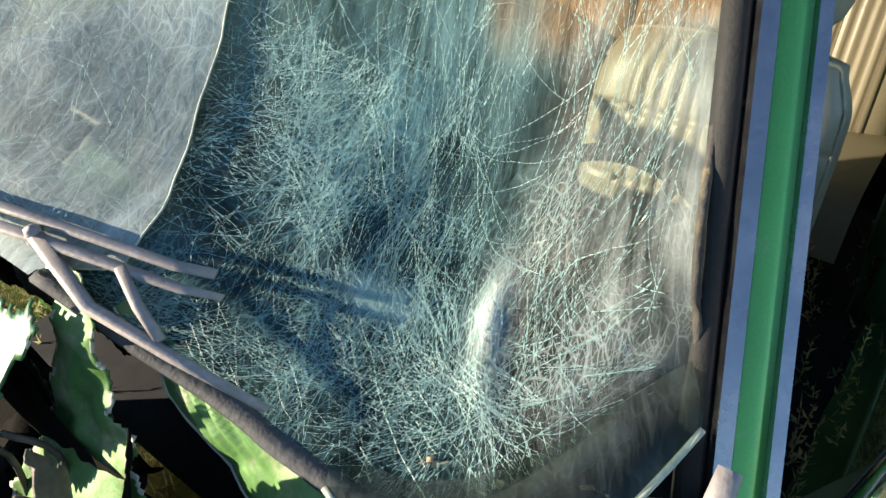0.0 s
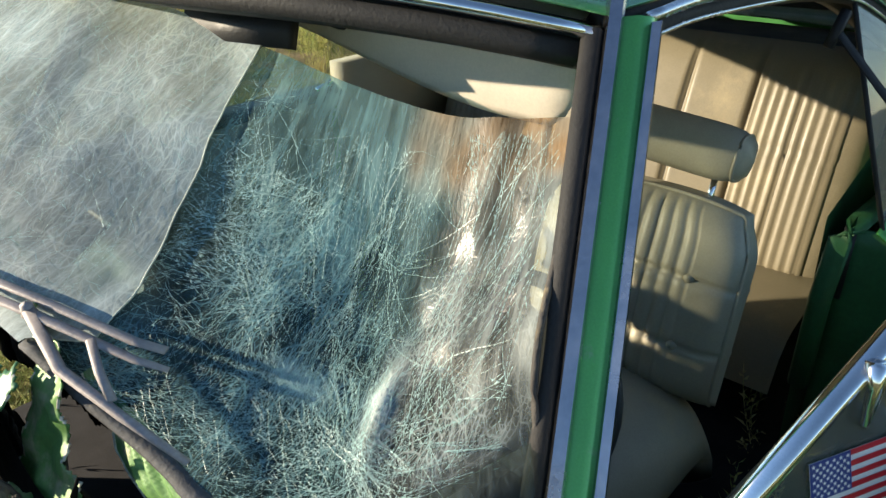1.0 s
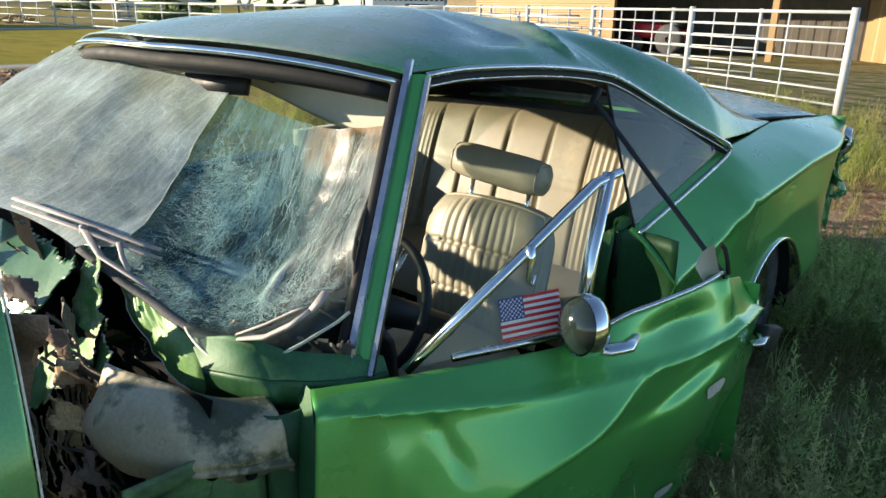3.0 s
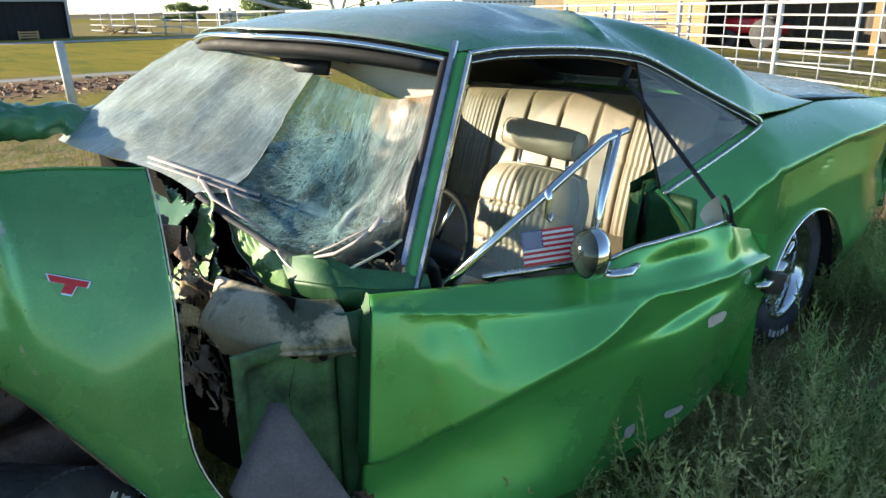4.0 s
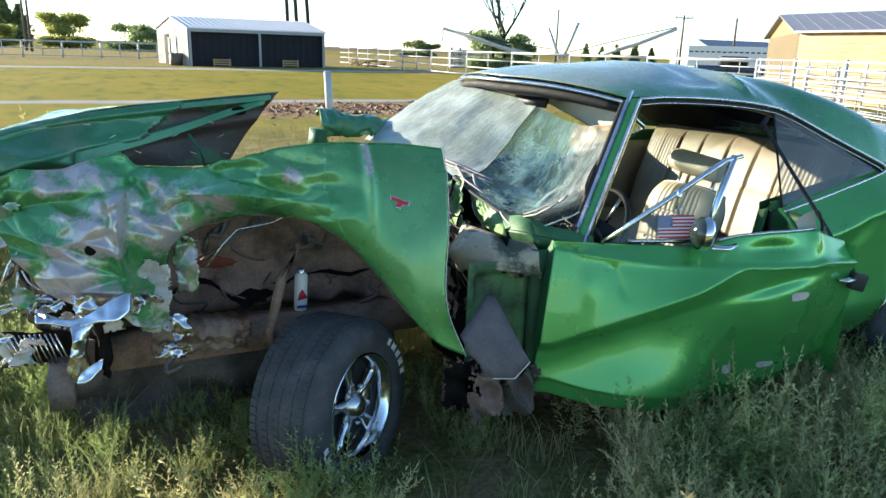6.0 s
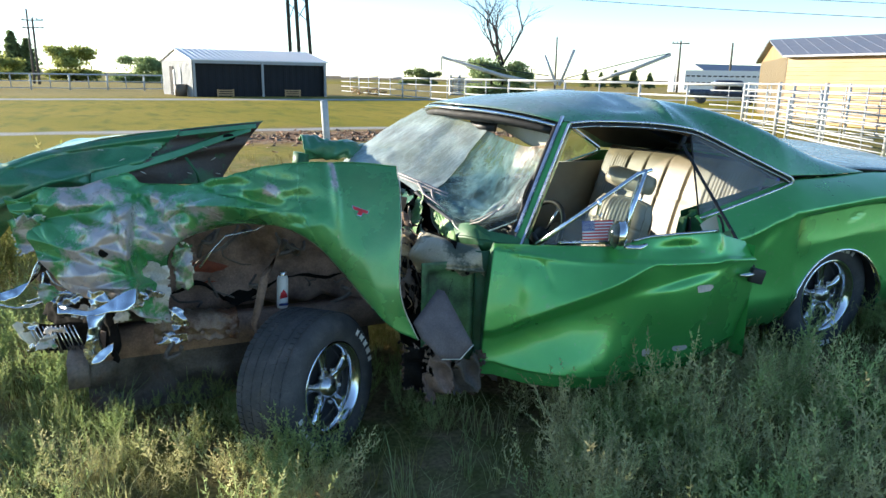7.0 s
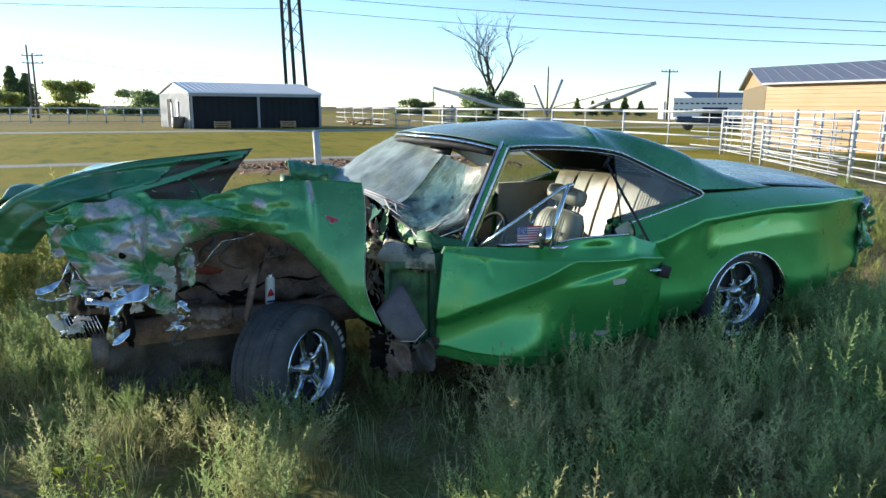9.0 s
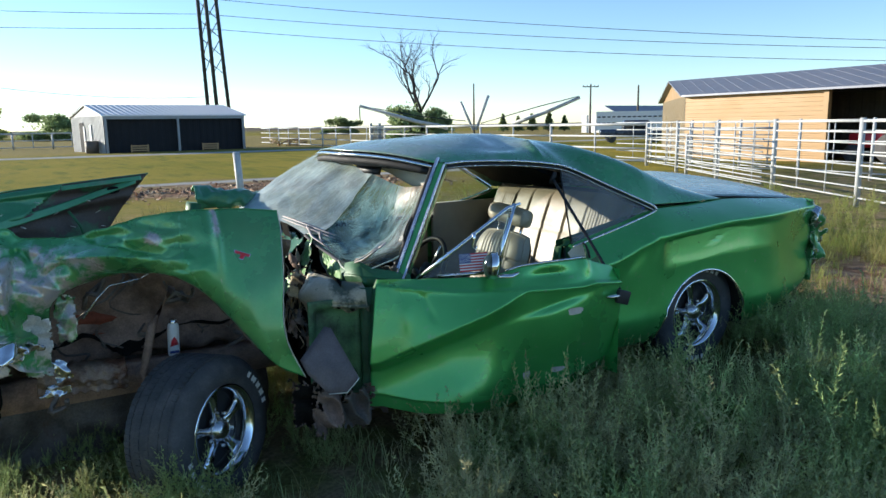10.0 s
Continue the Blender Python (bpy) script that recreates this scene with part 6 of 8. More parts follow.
hole = fender(1.07, 0.52)
part("bolt_hole", revolve([(0.0005, 0.0), (0.016, 0.0), (0.019, -0.003)], pose(hole.x, hole.y - 0.008, hole.z, 90, 0, 0), 16), VOID_BLACK, fo, "dark hole punched in the nose")
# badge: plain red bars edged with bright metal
BM_ = min((fender(a / 60, c / 60) for a in range(4, 24) for c in range(6, 40)), key=lambda p: (p - Vector((0.213, 0.257, 0.975))).length)
bx = (fender(0.10, 0.36) - fender(0.20, 0.34)).normalized()
bu = (fender(0.14, 0.25) - fender(0.14, 0.42)).normalized()
bn = bx.cross(bu).normalized()
if bn.y > 0:
    bn = -bn
BMAT = Matrix((bx.to_4d(), bu.to_4d(), bn.to_4d(), (0, 0, 0, 1))).transposed()
BMAT.translation = BM_ + bn * 0.004
BMAT = BMAT @ pose(0, 0, 0, 0, 0, -10) @ Matrix.Diagonal((0.82, 0.85, 1.0, 1.0))
T_SHAPE = [(-0.042, 0.011), (0.040, 0.011), (0.034, -0.004), (0.014, -0.004), (0.004, -0.025), (-0.017, -0.025), (-0.008, -0.004), (-0.037, -0.004)]
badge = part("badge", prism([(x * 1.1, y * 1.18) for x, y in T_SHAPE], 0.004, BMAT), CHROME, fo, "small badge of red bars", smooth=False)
part("badge_face", prism(T_SHAPE, 0.004, BMAT @ pose(0, 0, 0.003)), RED, badge, smooth=False)

HOOD_PAINT = mat("dull_green_hood_paint", (0.050, 0.205, 0.085), 0.36, 0.25, 0.2, 4, 160, 0.04, coat=0.6, color2=(0.15, 0.24, 0.13), patch=3.5, edge=(0.50, 0.62))
HOOD_UNDER = mat("green_and_brown_underside", (0.050, 0.135, 0.055), 0.5, 0.1, 0.3, 8, 90, 0.15, color2=(0.06, 0.042, 0.034), patch=4.0, edge=(0.44, 0.49))
# hood buckled upwards: painted skin outside, braced underside towards the engine
HOOD = [
    [(-1.48, 1.02, 0.86), (-1.40, 1.35, 0.92), (-1.30, 1.70, 0.90)],
    [(-1.34, 0.96, 1.06), (-1.24, 1.30, 1.10), (-1.20, 1.70, 1.00)],
    [(-1.12, 0.97, 1.17), (-1.02, 1.30, 1.19), (-1.00, 1.72, 1.03)],
    [(-0.76, 1.00, 1.245), (-0.70, 1.30, 1.23), (-0.70, 1.74, 1.02)],
    [(-0.40, 1.03, 1.285), (-0.40, 1.32, 1.20), (-0.40, 1.74, 1.00)],
    [(-0.035, 1.055, 1.315), (-0.15, 1.30, 1.16), (-0.20, 1.72, 0.98)],
]
hood_f = lofted(HOOD)
hood = solid(part("hood", sheet(lambda u, v: Vector(hood_f(u, v)) + Vector((0, 0, 0.070 * facets(hood_f(u, v)[0] / 0.22, hood_f(u, v)[1] / 0.2, 6) * (1 - smooth(u, 0.2, 0.8)))), 90, 30), HOOD_PAINT, car, "green hood buckled upwards"), 0.004)
HUND = [
    [(-1.48, 1.00, 0.84), (-1.36, 0.96, 0.80), (-1.25, 0.98, 0.78)],
    [(-1.34, 0.95, 1.05), (-1.22, 0.90, 0.99), (-1.12, 0.93, 0.93)],
    [(-1.12, 0.96, 1.165), (-1.00, 0.86, 1.10), (-0.95, 0.92, 1.02)],
    [(-0.76, 0.99, 1.24), (-0.74, 0.93, 1.13), (-0.70, 0.95, 1.04)],
    [(-0.40, 1.02, 1.28), (-0.42, 1.02, 1.14), (-0.42, 1.00, 1.02)],
    [(-0.045, 1.05, 1.31), (-0.16, 1.08, 1.16), (-0.26, 1.06, 1.02)],
]
hund_f = lofted(HUND)


def hood_under(u, v):
    p = Vector(hund_f(u, v))
    rib = 0.020 * math.exp(-((v - 0.50 - 0.15 * math.sin(u * 5)) / 0.08) ** 2) + 0.018 * math.exp(-((v - 0.08) / 0.05) ** 2)
    return p + Vector((0, -rib + (0.050 * facets((p.x + p.z) / 0.26, p.z / 0.11, 2) + 0.016 * facets(p.x / 0.09, p.z / 0.06, 7)) * (1 - smooth(u, 0.50, 0.85)), 0))


def sheet_where(f, nu, nv, keep):
    """Only those cells of a surface whose middle passes keep(u, v)."""
    bm = bmesh.new()
    g2 = {}

    def vert(i, j):
        if (i, j) not in g2:
            g2[i, j] = bm.verts.new(Vector(f(i / nu, j / nv)))
        return g2[i, j]
    for i in range(nu):
        for j in range(nv):
            if keep((i + 0.5) / nu, (j + 0.5) / nv):
                bm.faces.new((vert(i, j), vert(i + 1, j), vert(i + 1, j + 1), vert(i, j + 1)))
    return bm


fold_line = lambda u, v: u < 0.79 - 0.22 * v
solid(part("hood_roll", sheet_where(hood_under, 140, 40, fold_line), HOOD_PAINT, hood, "rolled-over painted hood edge"), 0.004)
solid(part("hood_underside", sheet_where(hood_under, 110, 30, lambda u, v: not fold_line(u, v)), HOOD_UNDER, hood, "dark brown braced underside"), 0.004)
solid(part("brace", strip([(Vector(hund_f(0.52 + 0.46 * k / 5, 0.74 - 0.13 * k)) + Vector((0, -0.030, 0)), Vector((0.004, 0.006, 0.024 - 0.002 * k))) for k in range(6)]), HOOD_PAINT, hood, "green inner brace"), 0.006)
solid(part("top_flange", strip([(Vector(hund_f(0.78 + 0.21 * k / 4, 0.05)) + Vector((0, -0.024, 0)), Vector((0, 0.004, 0.011))) for k in range(5)]), HOOD_PAINT, hood, "green flange along the hood's edge"), 0.004)
part("brace_hole", revolve([(0.0005, 0.0), (0.022, 0.0), (0.026, -0.003)], Matrix.Translation(Vector(hund_f(0.925, 0.20)) + Vector((0, -0.034, 0))) @ pose(0, 0, 0, 90, 0, 0) @ Matrix.Diagonal((1.2, 0.7, 1, 1)), 16), VOID_BLACK, hood, "oval hole")
part("prop", tube([Vector(hund_f(0.80, 0.45)) + Vector((0, -0.05, 0)), Vector(hund_f(0.84, 0.75)) + Vector((0.0, -0.06, 0)), Vector(hund_f(0.86, 1.0)) + Vector((0.0, -0.06, 0))], 0.007, 6), PAINT_DARK, hood)
for k in range(9):
    q = Vector(hund_f(0.58 + 0.045 * k, 0.15 + 0.7 * ((k * 0.37) % 1))) + Vector((0, -0.03, 0))
    part("bright_tear", tube([q, q + Vector((0.02, -0.01, 0.012 * math.sin(k * 2)))], 0.004, 5, flat=0.4), TORN, hood)

# what is left of the far fender, by the cowl
def far_fender(u, v):
    a = v * 2.6 - 0.5
    c = Vector(catmull(np.array([(0.92, 1.76, 1.02), (0.66, 1.75, 1.055), (0.45, 1.72, 1.075), (0.30, 1.68, 1.08)]), u))
    r = 0.055 + 0.035 * u
    p = c + Vector((0, -r * math.cos(a), r * math.sin(a)))
    return p + Vector((0.008, 0.012, 0.014)) * fold(p, 7, 9) + Vector((0, 0, 0.012 * rumple(p, 16, 9)))
solid(part("front_fender", sheet(far_fender, 40, 20), HOOD_PAINT, car, "bent stub of the other fender"), 0.004)
part("fender_bracket", tube([(0.30, 1.66, 1.085), (0.29, 1.66, 1.02), (0.33, 1.64, 0.96)], [0.07, 0.075, 0.06], 9, flat=0.7), PAINT_DARK, car, "dark bracket at the end of the other fender")
# engine bay: rusty inner fender, frame rail, block, hoses, wires
def apron(u, v):
    p = Vector((-0.60 + 1.08 * u, 0.99, 1.00 - 0.62 * v))
    p.y -= 0.36 * (1 - v) ** 1.6 * smooth(u, 0.25, 0.6) + 0.25 * smooth(u, 0.80, 1.0)
    return p + Vector((0, 0.03, 0.02)) * rumple(p, 5, 2)
solid(part("inner_fender", sheet(apron, 40, 20), RUST, car, "rusty brown inner fender"), 0.004)
part("frame_rail", box((-0.95, 0.78, 0.26), (0.55, 0.88, 0.40)), RUST, car, "rusty frame rail")
part("frame_rail", box((-0.95, 1.2, 0.26), (0.65, 1.3, 0.40)), RUST, car)
part("crossmember", box((-0.98, 0.55, 0.24), (-0.90, 1.6, 0.36)), GREASE, car)
# One wall for engine and bay; its foot is added to block sun.
def wall(u, v):
    p = Vector((-0.95 + 1.5 * u, 1.16, -0.20 + 1.01 * v))
    return p + Vector((0, 0.10, 0.02)) * rumple(p, 3.0, 7)
part("engine_bay_wall", sheet(wall, 40, 26), GREASE, car, "greasy dark wall for engine and bay, reaching the soil to block sun")
def bay_floor(u, v):
    p = Vector((-0.85 + 1.62 * u, 0.92 + 0.95 * v, 0.50))
    return p + Vector((0, 0, 0.09 * facets(p.x / 0.2, p.y / 0.2, 13) + 0.03 * facets(p.x / 0.07, p.y / 0.07, 14)))
# Added dark sheet: closes the open bay and stands for its shade.
solid(part("bay_shade_sheet", sheet(bay_floor, 60, 36), VOID_BLACK, car, "near-black sheet standing for the shade in the engine bay"), 0.004)
rnd = random.Random(77)
for k in range(16):
    y1, z1, w1, h1 = rnd.uniform(0.86, 1.35), rnd.uniform(0.60, 0.86), rnd.uniform(0.08, 0.20), rnd.uniform(0.05, 0.14)
    x1 = rnd.uniform(0.52, 0.74)
    ragged("torn_scrap", [(y1, z1), (y1 + w1, z1 + 0.03), (y1 + w1 * 0.9, z1 + h1), (y1 + 0.02, z1 + h1 * 0.7)],
           lambda y, z: (x1 + 0.5 * (z - z1) * math.sin(k * 1.7) + 0.02 * facets(y / 0.06, z / 0.05, k), y, z), [(RUST, GREASE, VOID_BLACK, BARE)[k % 4], RUST], "rusty torn scrap in the engine bay" if k % 2 else "", step=0.008, tear=0.015, holes=0.1, seed=float(k), pale=0.0)
part("engine_cover", sheet(lambda u, v: Vector((-0.45 + 0.25 * u, 1.00 + 0.02 * math.sin(v * 9), 0.52 + 0.16 * v)), 8, 8), mat("rusty_orange_block", (0.20, 0.05, 0.025), 0.8, 0.1, 0.3, 14, 90, 0.3), car, "rusty red block side")
rnd = random.Random(8)
for k in range(26):
    p0 = Vector((rnd.uniform(-0.85, 0.5), rnd.uniform(0.75, 0.98), rnd.uniform(0.45, 0.95)))
    pts = [p0]
    for j in range(5):
        pts.append(pts[-1] + Vector((rnd.uniform(-0.10, 0.10), rnd.uniform(-0.05, 0.05), rnd.uniform(-0.09, 0.05))))
    part("hose", tube(fine_line([tuple(p) for p in pts], 14), rnd.choice((0.004, 0.006, 0.012)), 5), GREASE, car, "loose greasy hose")
for k in range(12):
    p0 = Vector((0.50 + rnd.uniform(-0.03, 0.12), rnd.uniform(0.66, 0.90), rnd.uniform(0.50, 0.85)))
    part("wire", tube(fine_line([tuple(p0), tuple(p0 + Vector((0.03, -0.02, -0.05))), tuple(p0 + Vector((0.02, -0.03, -0.14)))], 8), 0.004, 5), GREASE, car)
part("strut", tube([(-0.04, 0.60, 0.80), (-0.14, 0.62, 0.62), (-0.19, 0.64, 0.40), (-0.17, 0.66, 0.30)], [0.03, 0.035, 0.03, 0.02], 8, flat=0.6), RUST, car, "rusty suspension strut")
part("trim_strip", tube([(-0.425, 0.57, 0.715), (-0.36, 0.56, 0.80), (-0.31, 0.55, 0.853), (-0.25, 0.54, 0.862), (-0.185, 0.54, 0.870), (-0.11, 0.50, 0.915)], [0.016, 0.012, 0.008, 0.007, 0.006, 0.008], 6, flat=0.4), CHROME_OLD, car, "torn bright wheel-arch trim")
def front_wall(u, v):
    p = Vector((-1.10 + 0.35 * u, 1.45 - 0.85 * u, 0.30 + 0.60 * v))
    return p + Vector((-0.08, 0.06, 0.0)) * rumple(p, 4.0, 12)
# Near-black plate behind the nose paints the shade there.
solid(part("radiator_support", sheet(front_wall, 60, 40), VOID_BLACK, car, "crushed radiator support, blackened for the shade behind the nose"), 0.004)
# bumper and grille remains
def bright(name, rows, material, label, thick=0.002):
    bm = strip(rows, 40)
    for vert in bm.verts:
        vert.co += Vector((0.2, -1.0, 0.4)) * 0.007 * facets(vert.co.x / 0.035, vert.co.z / 0.03, 4)
    return solid(part(name, bm, material, car, label), thick)


bright("bumper_piece", [((-0.985, 0.52, 0.612), (0, 0.016, 0.020)), ((-0.93, 0.50, 0.598), (0, 0.010, 0.012)), ((-0.87, 0.47, 0.590), (0, 0.008, 0.010)), ((-0.80, 0.45, 0.612), (0, 0.014, 0.018)),
                        ((-0.74, 0.43, 0.640), (0.004, 0.030, 0.034)), ((-0.695, 0.44, 0.652), (0.006, 0.026, 0.030)), ((-0.682, 0.46, 0.640), (0.004, 0.010, 0.012))], CHROME, "bent chrome bumper end")
bright("bumper_piece", [((-0.84, 0.46, 0.590), (0.040, 0.010, 0.004)), ((-0.85, 0.44, 0.545), (0.026, 0.014, 0.0)), ((-0.862, 0.43, 0.500), (0.024, 0.014, 0.0)), ((-0.868, 0.44, 0.450), (0.034, 0.016, 0.010)), ((-0.855, 0.45, 0.405), (0.030, 0.010, 0.018))],
       CHROME_OLD, "twisted chrome bumper blade")
bright("bumper_piece", [((-0.875, 0.43, 0.400), (0.004, 0.006, 0.012)), ((-0.84, 0.42, 0.420), (0.004, 0.010, 0.022)), ((-0.795, 0.42, 0.452), (0.004, 0.010, 0.016))], CHROME, "curled chrome tip")
bright("headlamp_trim", [((-1.023, 0.66, 0.805), (0.003, 0.004, 0.004)), ((-1.045, 0.655, 0.765), (0.012, 0.006, 0.0)), ((-1.075, 0.65, 0.700), (0.016, 0.012, 0.010)), ((-1.12, 0.645, 0.668), (0.006, 0.016, 0.018)), ((-1.17, 0.645, 0.650), (0.002, 0.014, 0.018)), ((-1.205, 0.65, 0.645), (0, 0.008, 0.012))],
       CHROME, "curled chrome headlamp trim")
for k, row in enumerate(([(-1.20, 0.65, 0.612), (-1.14, 0.635, 0.596), (-1.07, 0.62, 0.606), (-1.045, 0.63, 0.66), (-1.03, 0.64, 0.735)], [(-1.12, 0.63, 0.600), (-1.04, 0.615, 0.618), (-0.98, 0.62, 0.638), (-0.94, 0.635, 0.655)],
                         [(-1.10, 0.635, 0.62), (-1.04, 0.625, 0.636), (-0.97, 0.63, 0.650)], [(-1.02, 0.645, 0.74), (-0.995, 0.63, 0.69), (-0.95, 0.62, 0.662)])):
    part("trim_wire", tube(fine_line(row, 16), 0.005 if k < 2 else 0.0035, 6), CHROME_OLD, car, "bent bright grille moulding")
bright("grille_cap", [((-1.172, 0.76, 0.492), (0.008, 0.006, 0.006)), ((-1.135, 0.75, 0.455), (0.020, 0.010, 0.016)), ((-1.10, 0.745, 0.405), (0.022, 0.010, 0.012)), ((-1.075, 0.75, 0.362), (0.010, 0.006, 0.004))], TORN, "pale end cap of the grille", 0.01)
grille = part("grille", sheet(lambda u, v: Vector((-1.13 + 0.26 * u, 0.79 - 0.06 * u, 0.345 + 0.13 * v)) + Vector((0, 0.03, 0)) * crumple((u, v, 0), 3, 3), 16, 8), VOID_BLACK, car, "broken black grille")
for k in range(11):
    x = -1.10 + 0.017 * k
    part("grille_bar", tube([(x - 0.018, 0.745 - 0.05 * k / 11, 0.475), (x, 0.735 - 0.05 * k / 11, 0.42), (x + 0.020 + 0.006 * math.sin(k * 2.2), 0.735 - 0.05 * k / 11, 0.352)], 0.0042, 5), CHROME_OLD if k % 3 else CHROME_DULL, grille)
# torn sheet round the lamp, frame horn with its bolts
for k, (x0, y_0, z_0, w_, h_, mt) in enumerate(((-0.66, 0.60, 0.47, 0.10, 0.26, SCRAPED), (-1.12, 0.72, 0.80, 0.10, 0.16, PAINT_CRUSHED), (-0.98, 0.66, 0.52, 0.16, 0.12, VOID_BLACK), (-0.52, 0.62, 0.60, 0.07, 0.20, PAINT_CRUSHED))):
    ragged("crushed_sheet", [(0, 0), (w_, 0.02), (w_ * 1.05, h_), (w_ * 0.4, h_ * 1.1), (-0.02, h_ * 0.9)],
           lambda a, b: Vector((x0 + a, y_0 - 0.25 * a + 0.022 * facets(a / 0.05, b / 0.06, k), z_0 + b)), [mt, TORN], "crushed torn body sheet", tear=0.02, holes=0.2, seed=float(k), pale=0.05)
rnd = random.Random(64)
for k in range(15):
    x0, z_0 = rnd.uniform(-1.12, -0.52), rnd.uniform(0.40, 0.66)
    w_, h_, lean = rnd.uniform(0.05, 0.12), rnd.uniform(0.03, 0.10), rnd.uniform(-0.6, 0.6)
    y_0 = 0.60 - 0.10 * rnd.random()
    ragged("torn_trim", [(0, 0), (w_, 0.3 * h_), (w_ * 0.9, h_), (w_ * 0.3, h_ * 1.1), (0.1 * w_, h_ * 0.6)],
           lambda a, b: Vector((x0 + a + lean * b, y_0 - 0.2 * a + 0.022 * facets(a / 0.030, b / 0.026, k + 40), z_0 + b - 0.4 * lean * a)), [(CHROME_OLD, CHROME_DULL, SCRAPED)[k % 3], CHROME_OLD], "crumpled shred of bright trim", step=0.005, tear=0.012, holes=0.05, seed=float(k + 20), pale=0.2)
horn = solid(part("frame_horn", sheet(lambda u, v: Vector((-0.63 + 0.37 * u, 0.66 + 0.05 * smooth(v, 0.86, 1.0), 0.355 + 0.135 * v - 0.03 * u)) + Vector((0, 0.020, 0.010)) * crumple((u * 2.5, v, 0), 5.5, 3), 40, 16), BARE, car, "bent scraped frame horn"), 0.006)
for u_h in (0.12, 0.55, 0.86):
    part("bolt", revolve([(0.0005, 0.008), (0.010, 0.007), (0.012, 0.0)], pose(-0.63 + 0.37 * u_h, 0.645, 0.40 - 0.03 * u_h, 90, 0, 0), 10), BARE, horn)
ragged("tail_trim", [(4.13, 0.97), (4.20, 0.95), (4.27, 0.80), (4.38, 0.66), (4.37, 0.54), (4.26, 0.44), (4.13, 0.42)], lambda a, b: Vector((a, 0.07 + 0.05 * fold((a, b, 0), 4, 3) + 0.25 * (a - 4.13), b)), [CHROME_OLD, TORN], "crumpled bright tail lamp surround", tear=0.02, holes=0.22)
ragged("tail_lamp", [(4.15, 0.90), (4.28, 0.84), (4.33, 0.70), (4.25, 0.55), (4.15, 0.55)], lambda a, b: Vector((a, 0.03 + 0.05 * fold((a, b, 5), 4, 3) + 0.25 * (a - 4.13), b)), [PAINT_WORN, TORN], "crushed green tail corner", tear=0.03, holes=0.4, seed=4.0)
part("rear_bumper", tube([(4.28 + 0.04 * noise.noise(Vector((0, k * 0.8, 4))), 0.22 + 0.16 * k, 0.50 + 0.05 * noise.noise(Vector((k * 0.7, 0, 1)))) for k in range(10)], 0.05, 8, flat=0.8), CHROME_OLD, car, "twisted rear bumper")

# ---- wheels ----
def wheel(center, normal, spin, label, width=0.23, rad=0.345, letters=0):
    n = Vector(normal).normalized()
    s = n.cross(Vector((0, 0, 1))).normalized()
    M = Matrix((s.to_4d(), n.cross(s).to_4d(), n.to_4d(), (0, 0, 0, 1))).transposed()
    M.translation = Vector(center)
    M = M @ pose(0, 0, 0, 0, 0, spin)
    w = width
    tyre_p = [(0.215, 0.005), (0.225, 0.018), (0.255, 0.030), (0.30, 0.024), (0.328, 0.004), (0.340, -0.012), (rad, -0.03), (rad + 0.003, -w * 0.5 + 0.02), (rad, -w + 0.03), (0.338, -w + 0.012), (0.32, -w - 0.005), (0.26, -w - 0.02), (0.215, -w)]
    wh = part("wheel", revolve(tyre_p, M, 72), TYRE, car, label)
    bm = bmesh.new()
    for k in range(72):
        for j in range(5):
            a = (k + 0.5 * (j % 2)) * math.tau / 72
            z = -0.035 - j * (w - 0.07) / 4
            bmp = M @ pose(0, 0, 0, 0, 0, math.degrees(a)) @ pose(rad + 0.0015, 0, z, 0, 0, 0)
            box((-0.003, -0.012, -0.014), (0.004, 0.011, 0.014), bm, bmp)
    part("tread", bm, TYRE, wh, smooth=False)
    part("rim", revolve([(0.222, 0.004), (0.217, 0.014), (0.205, 0.012), (0.198, -0.004), (0.190, -0.012), (0.186, -0.06), (0.182, -0.10), (0.150, -0.11)], M, 56), CHROME, wh, "chrome rim")
    part("rim_centre", revolve([(0.186, -0.085), (0.12, -0.075), (0.0005, -0.07)], M, 40), RIM_DARK, wh)
    for k in range(5):
        R5 = M @ pose(0, 0, 0, 0, 0, 72 * k)
        part("spoke", prism([(0.045, -0.024), (0.10, -0.015), (0.155, -0.024), (0.186, -0.036), (0.186, 0.036), (0.155, 0.024), (0.10, 0.015), (0.045, 0.024)], 0.028, R5 @ pose(0, 0, -0.062)), CHROME, wh, "bright spoke")
    part("hub_cap", revolve([(0.058, -0.050), (0.056, -0.022), (0.045, -0.014), (0.040, 0.002), (0.026, 0.008), (0.0005, 0.009)], M, 28), CHROME_OLD, wh)
    for k in range(5):
        part("lug_nut", revolve([(0.010, -0.034), (0.010, -0.014), (0.0005, -0.012)], M @ pose(0, 0, 0, 0, 0, 72 * k + 36) @ pose(0.078, 0, 0), 6), CHROME_OLD, wh)
    # raised white sidewall lettering, as plain bars in two short arcs
    for arc in (letters, letters + 180):
        for k in range(5):
            a = radians(arc + k * 9.5)
            P = M @ pose(0, 0, 0, 0, 0, math.degrees(a)) @ pose(0.280, 0, 0.0275, 0, -6, 0)
            w0 = (0.011, 0.015, 0.013, 0.016, 0.010)[k]
            part("letter_bar", prism([(-0.017, -w0), (0.017, -w0), (0.012, w0 * 0.4), (0.017, w0), (-0.017, w0), (-0.010, 0.0)], 0.0025, P), WHITE_LETTER, wh, smooth=False)
    return wh


wheel((2.97, 0.06, 0.34), (0.0, -1, 0.0), 60, "wide tyre with white letters on a chrome spoked wheel")
wheel((0.105, 0.375, 0.135), (0.62, -0.78, 0.06), -15, "steered front tyre with white letters on a chrome spoked wheel", 0.28, letters=25)
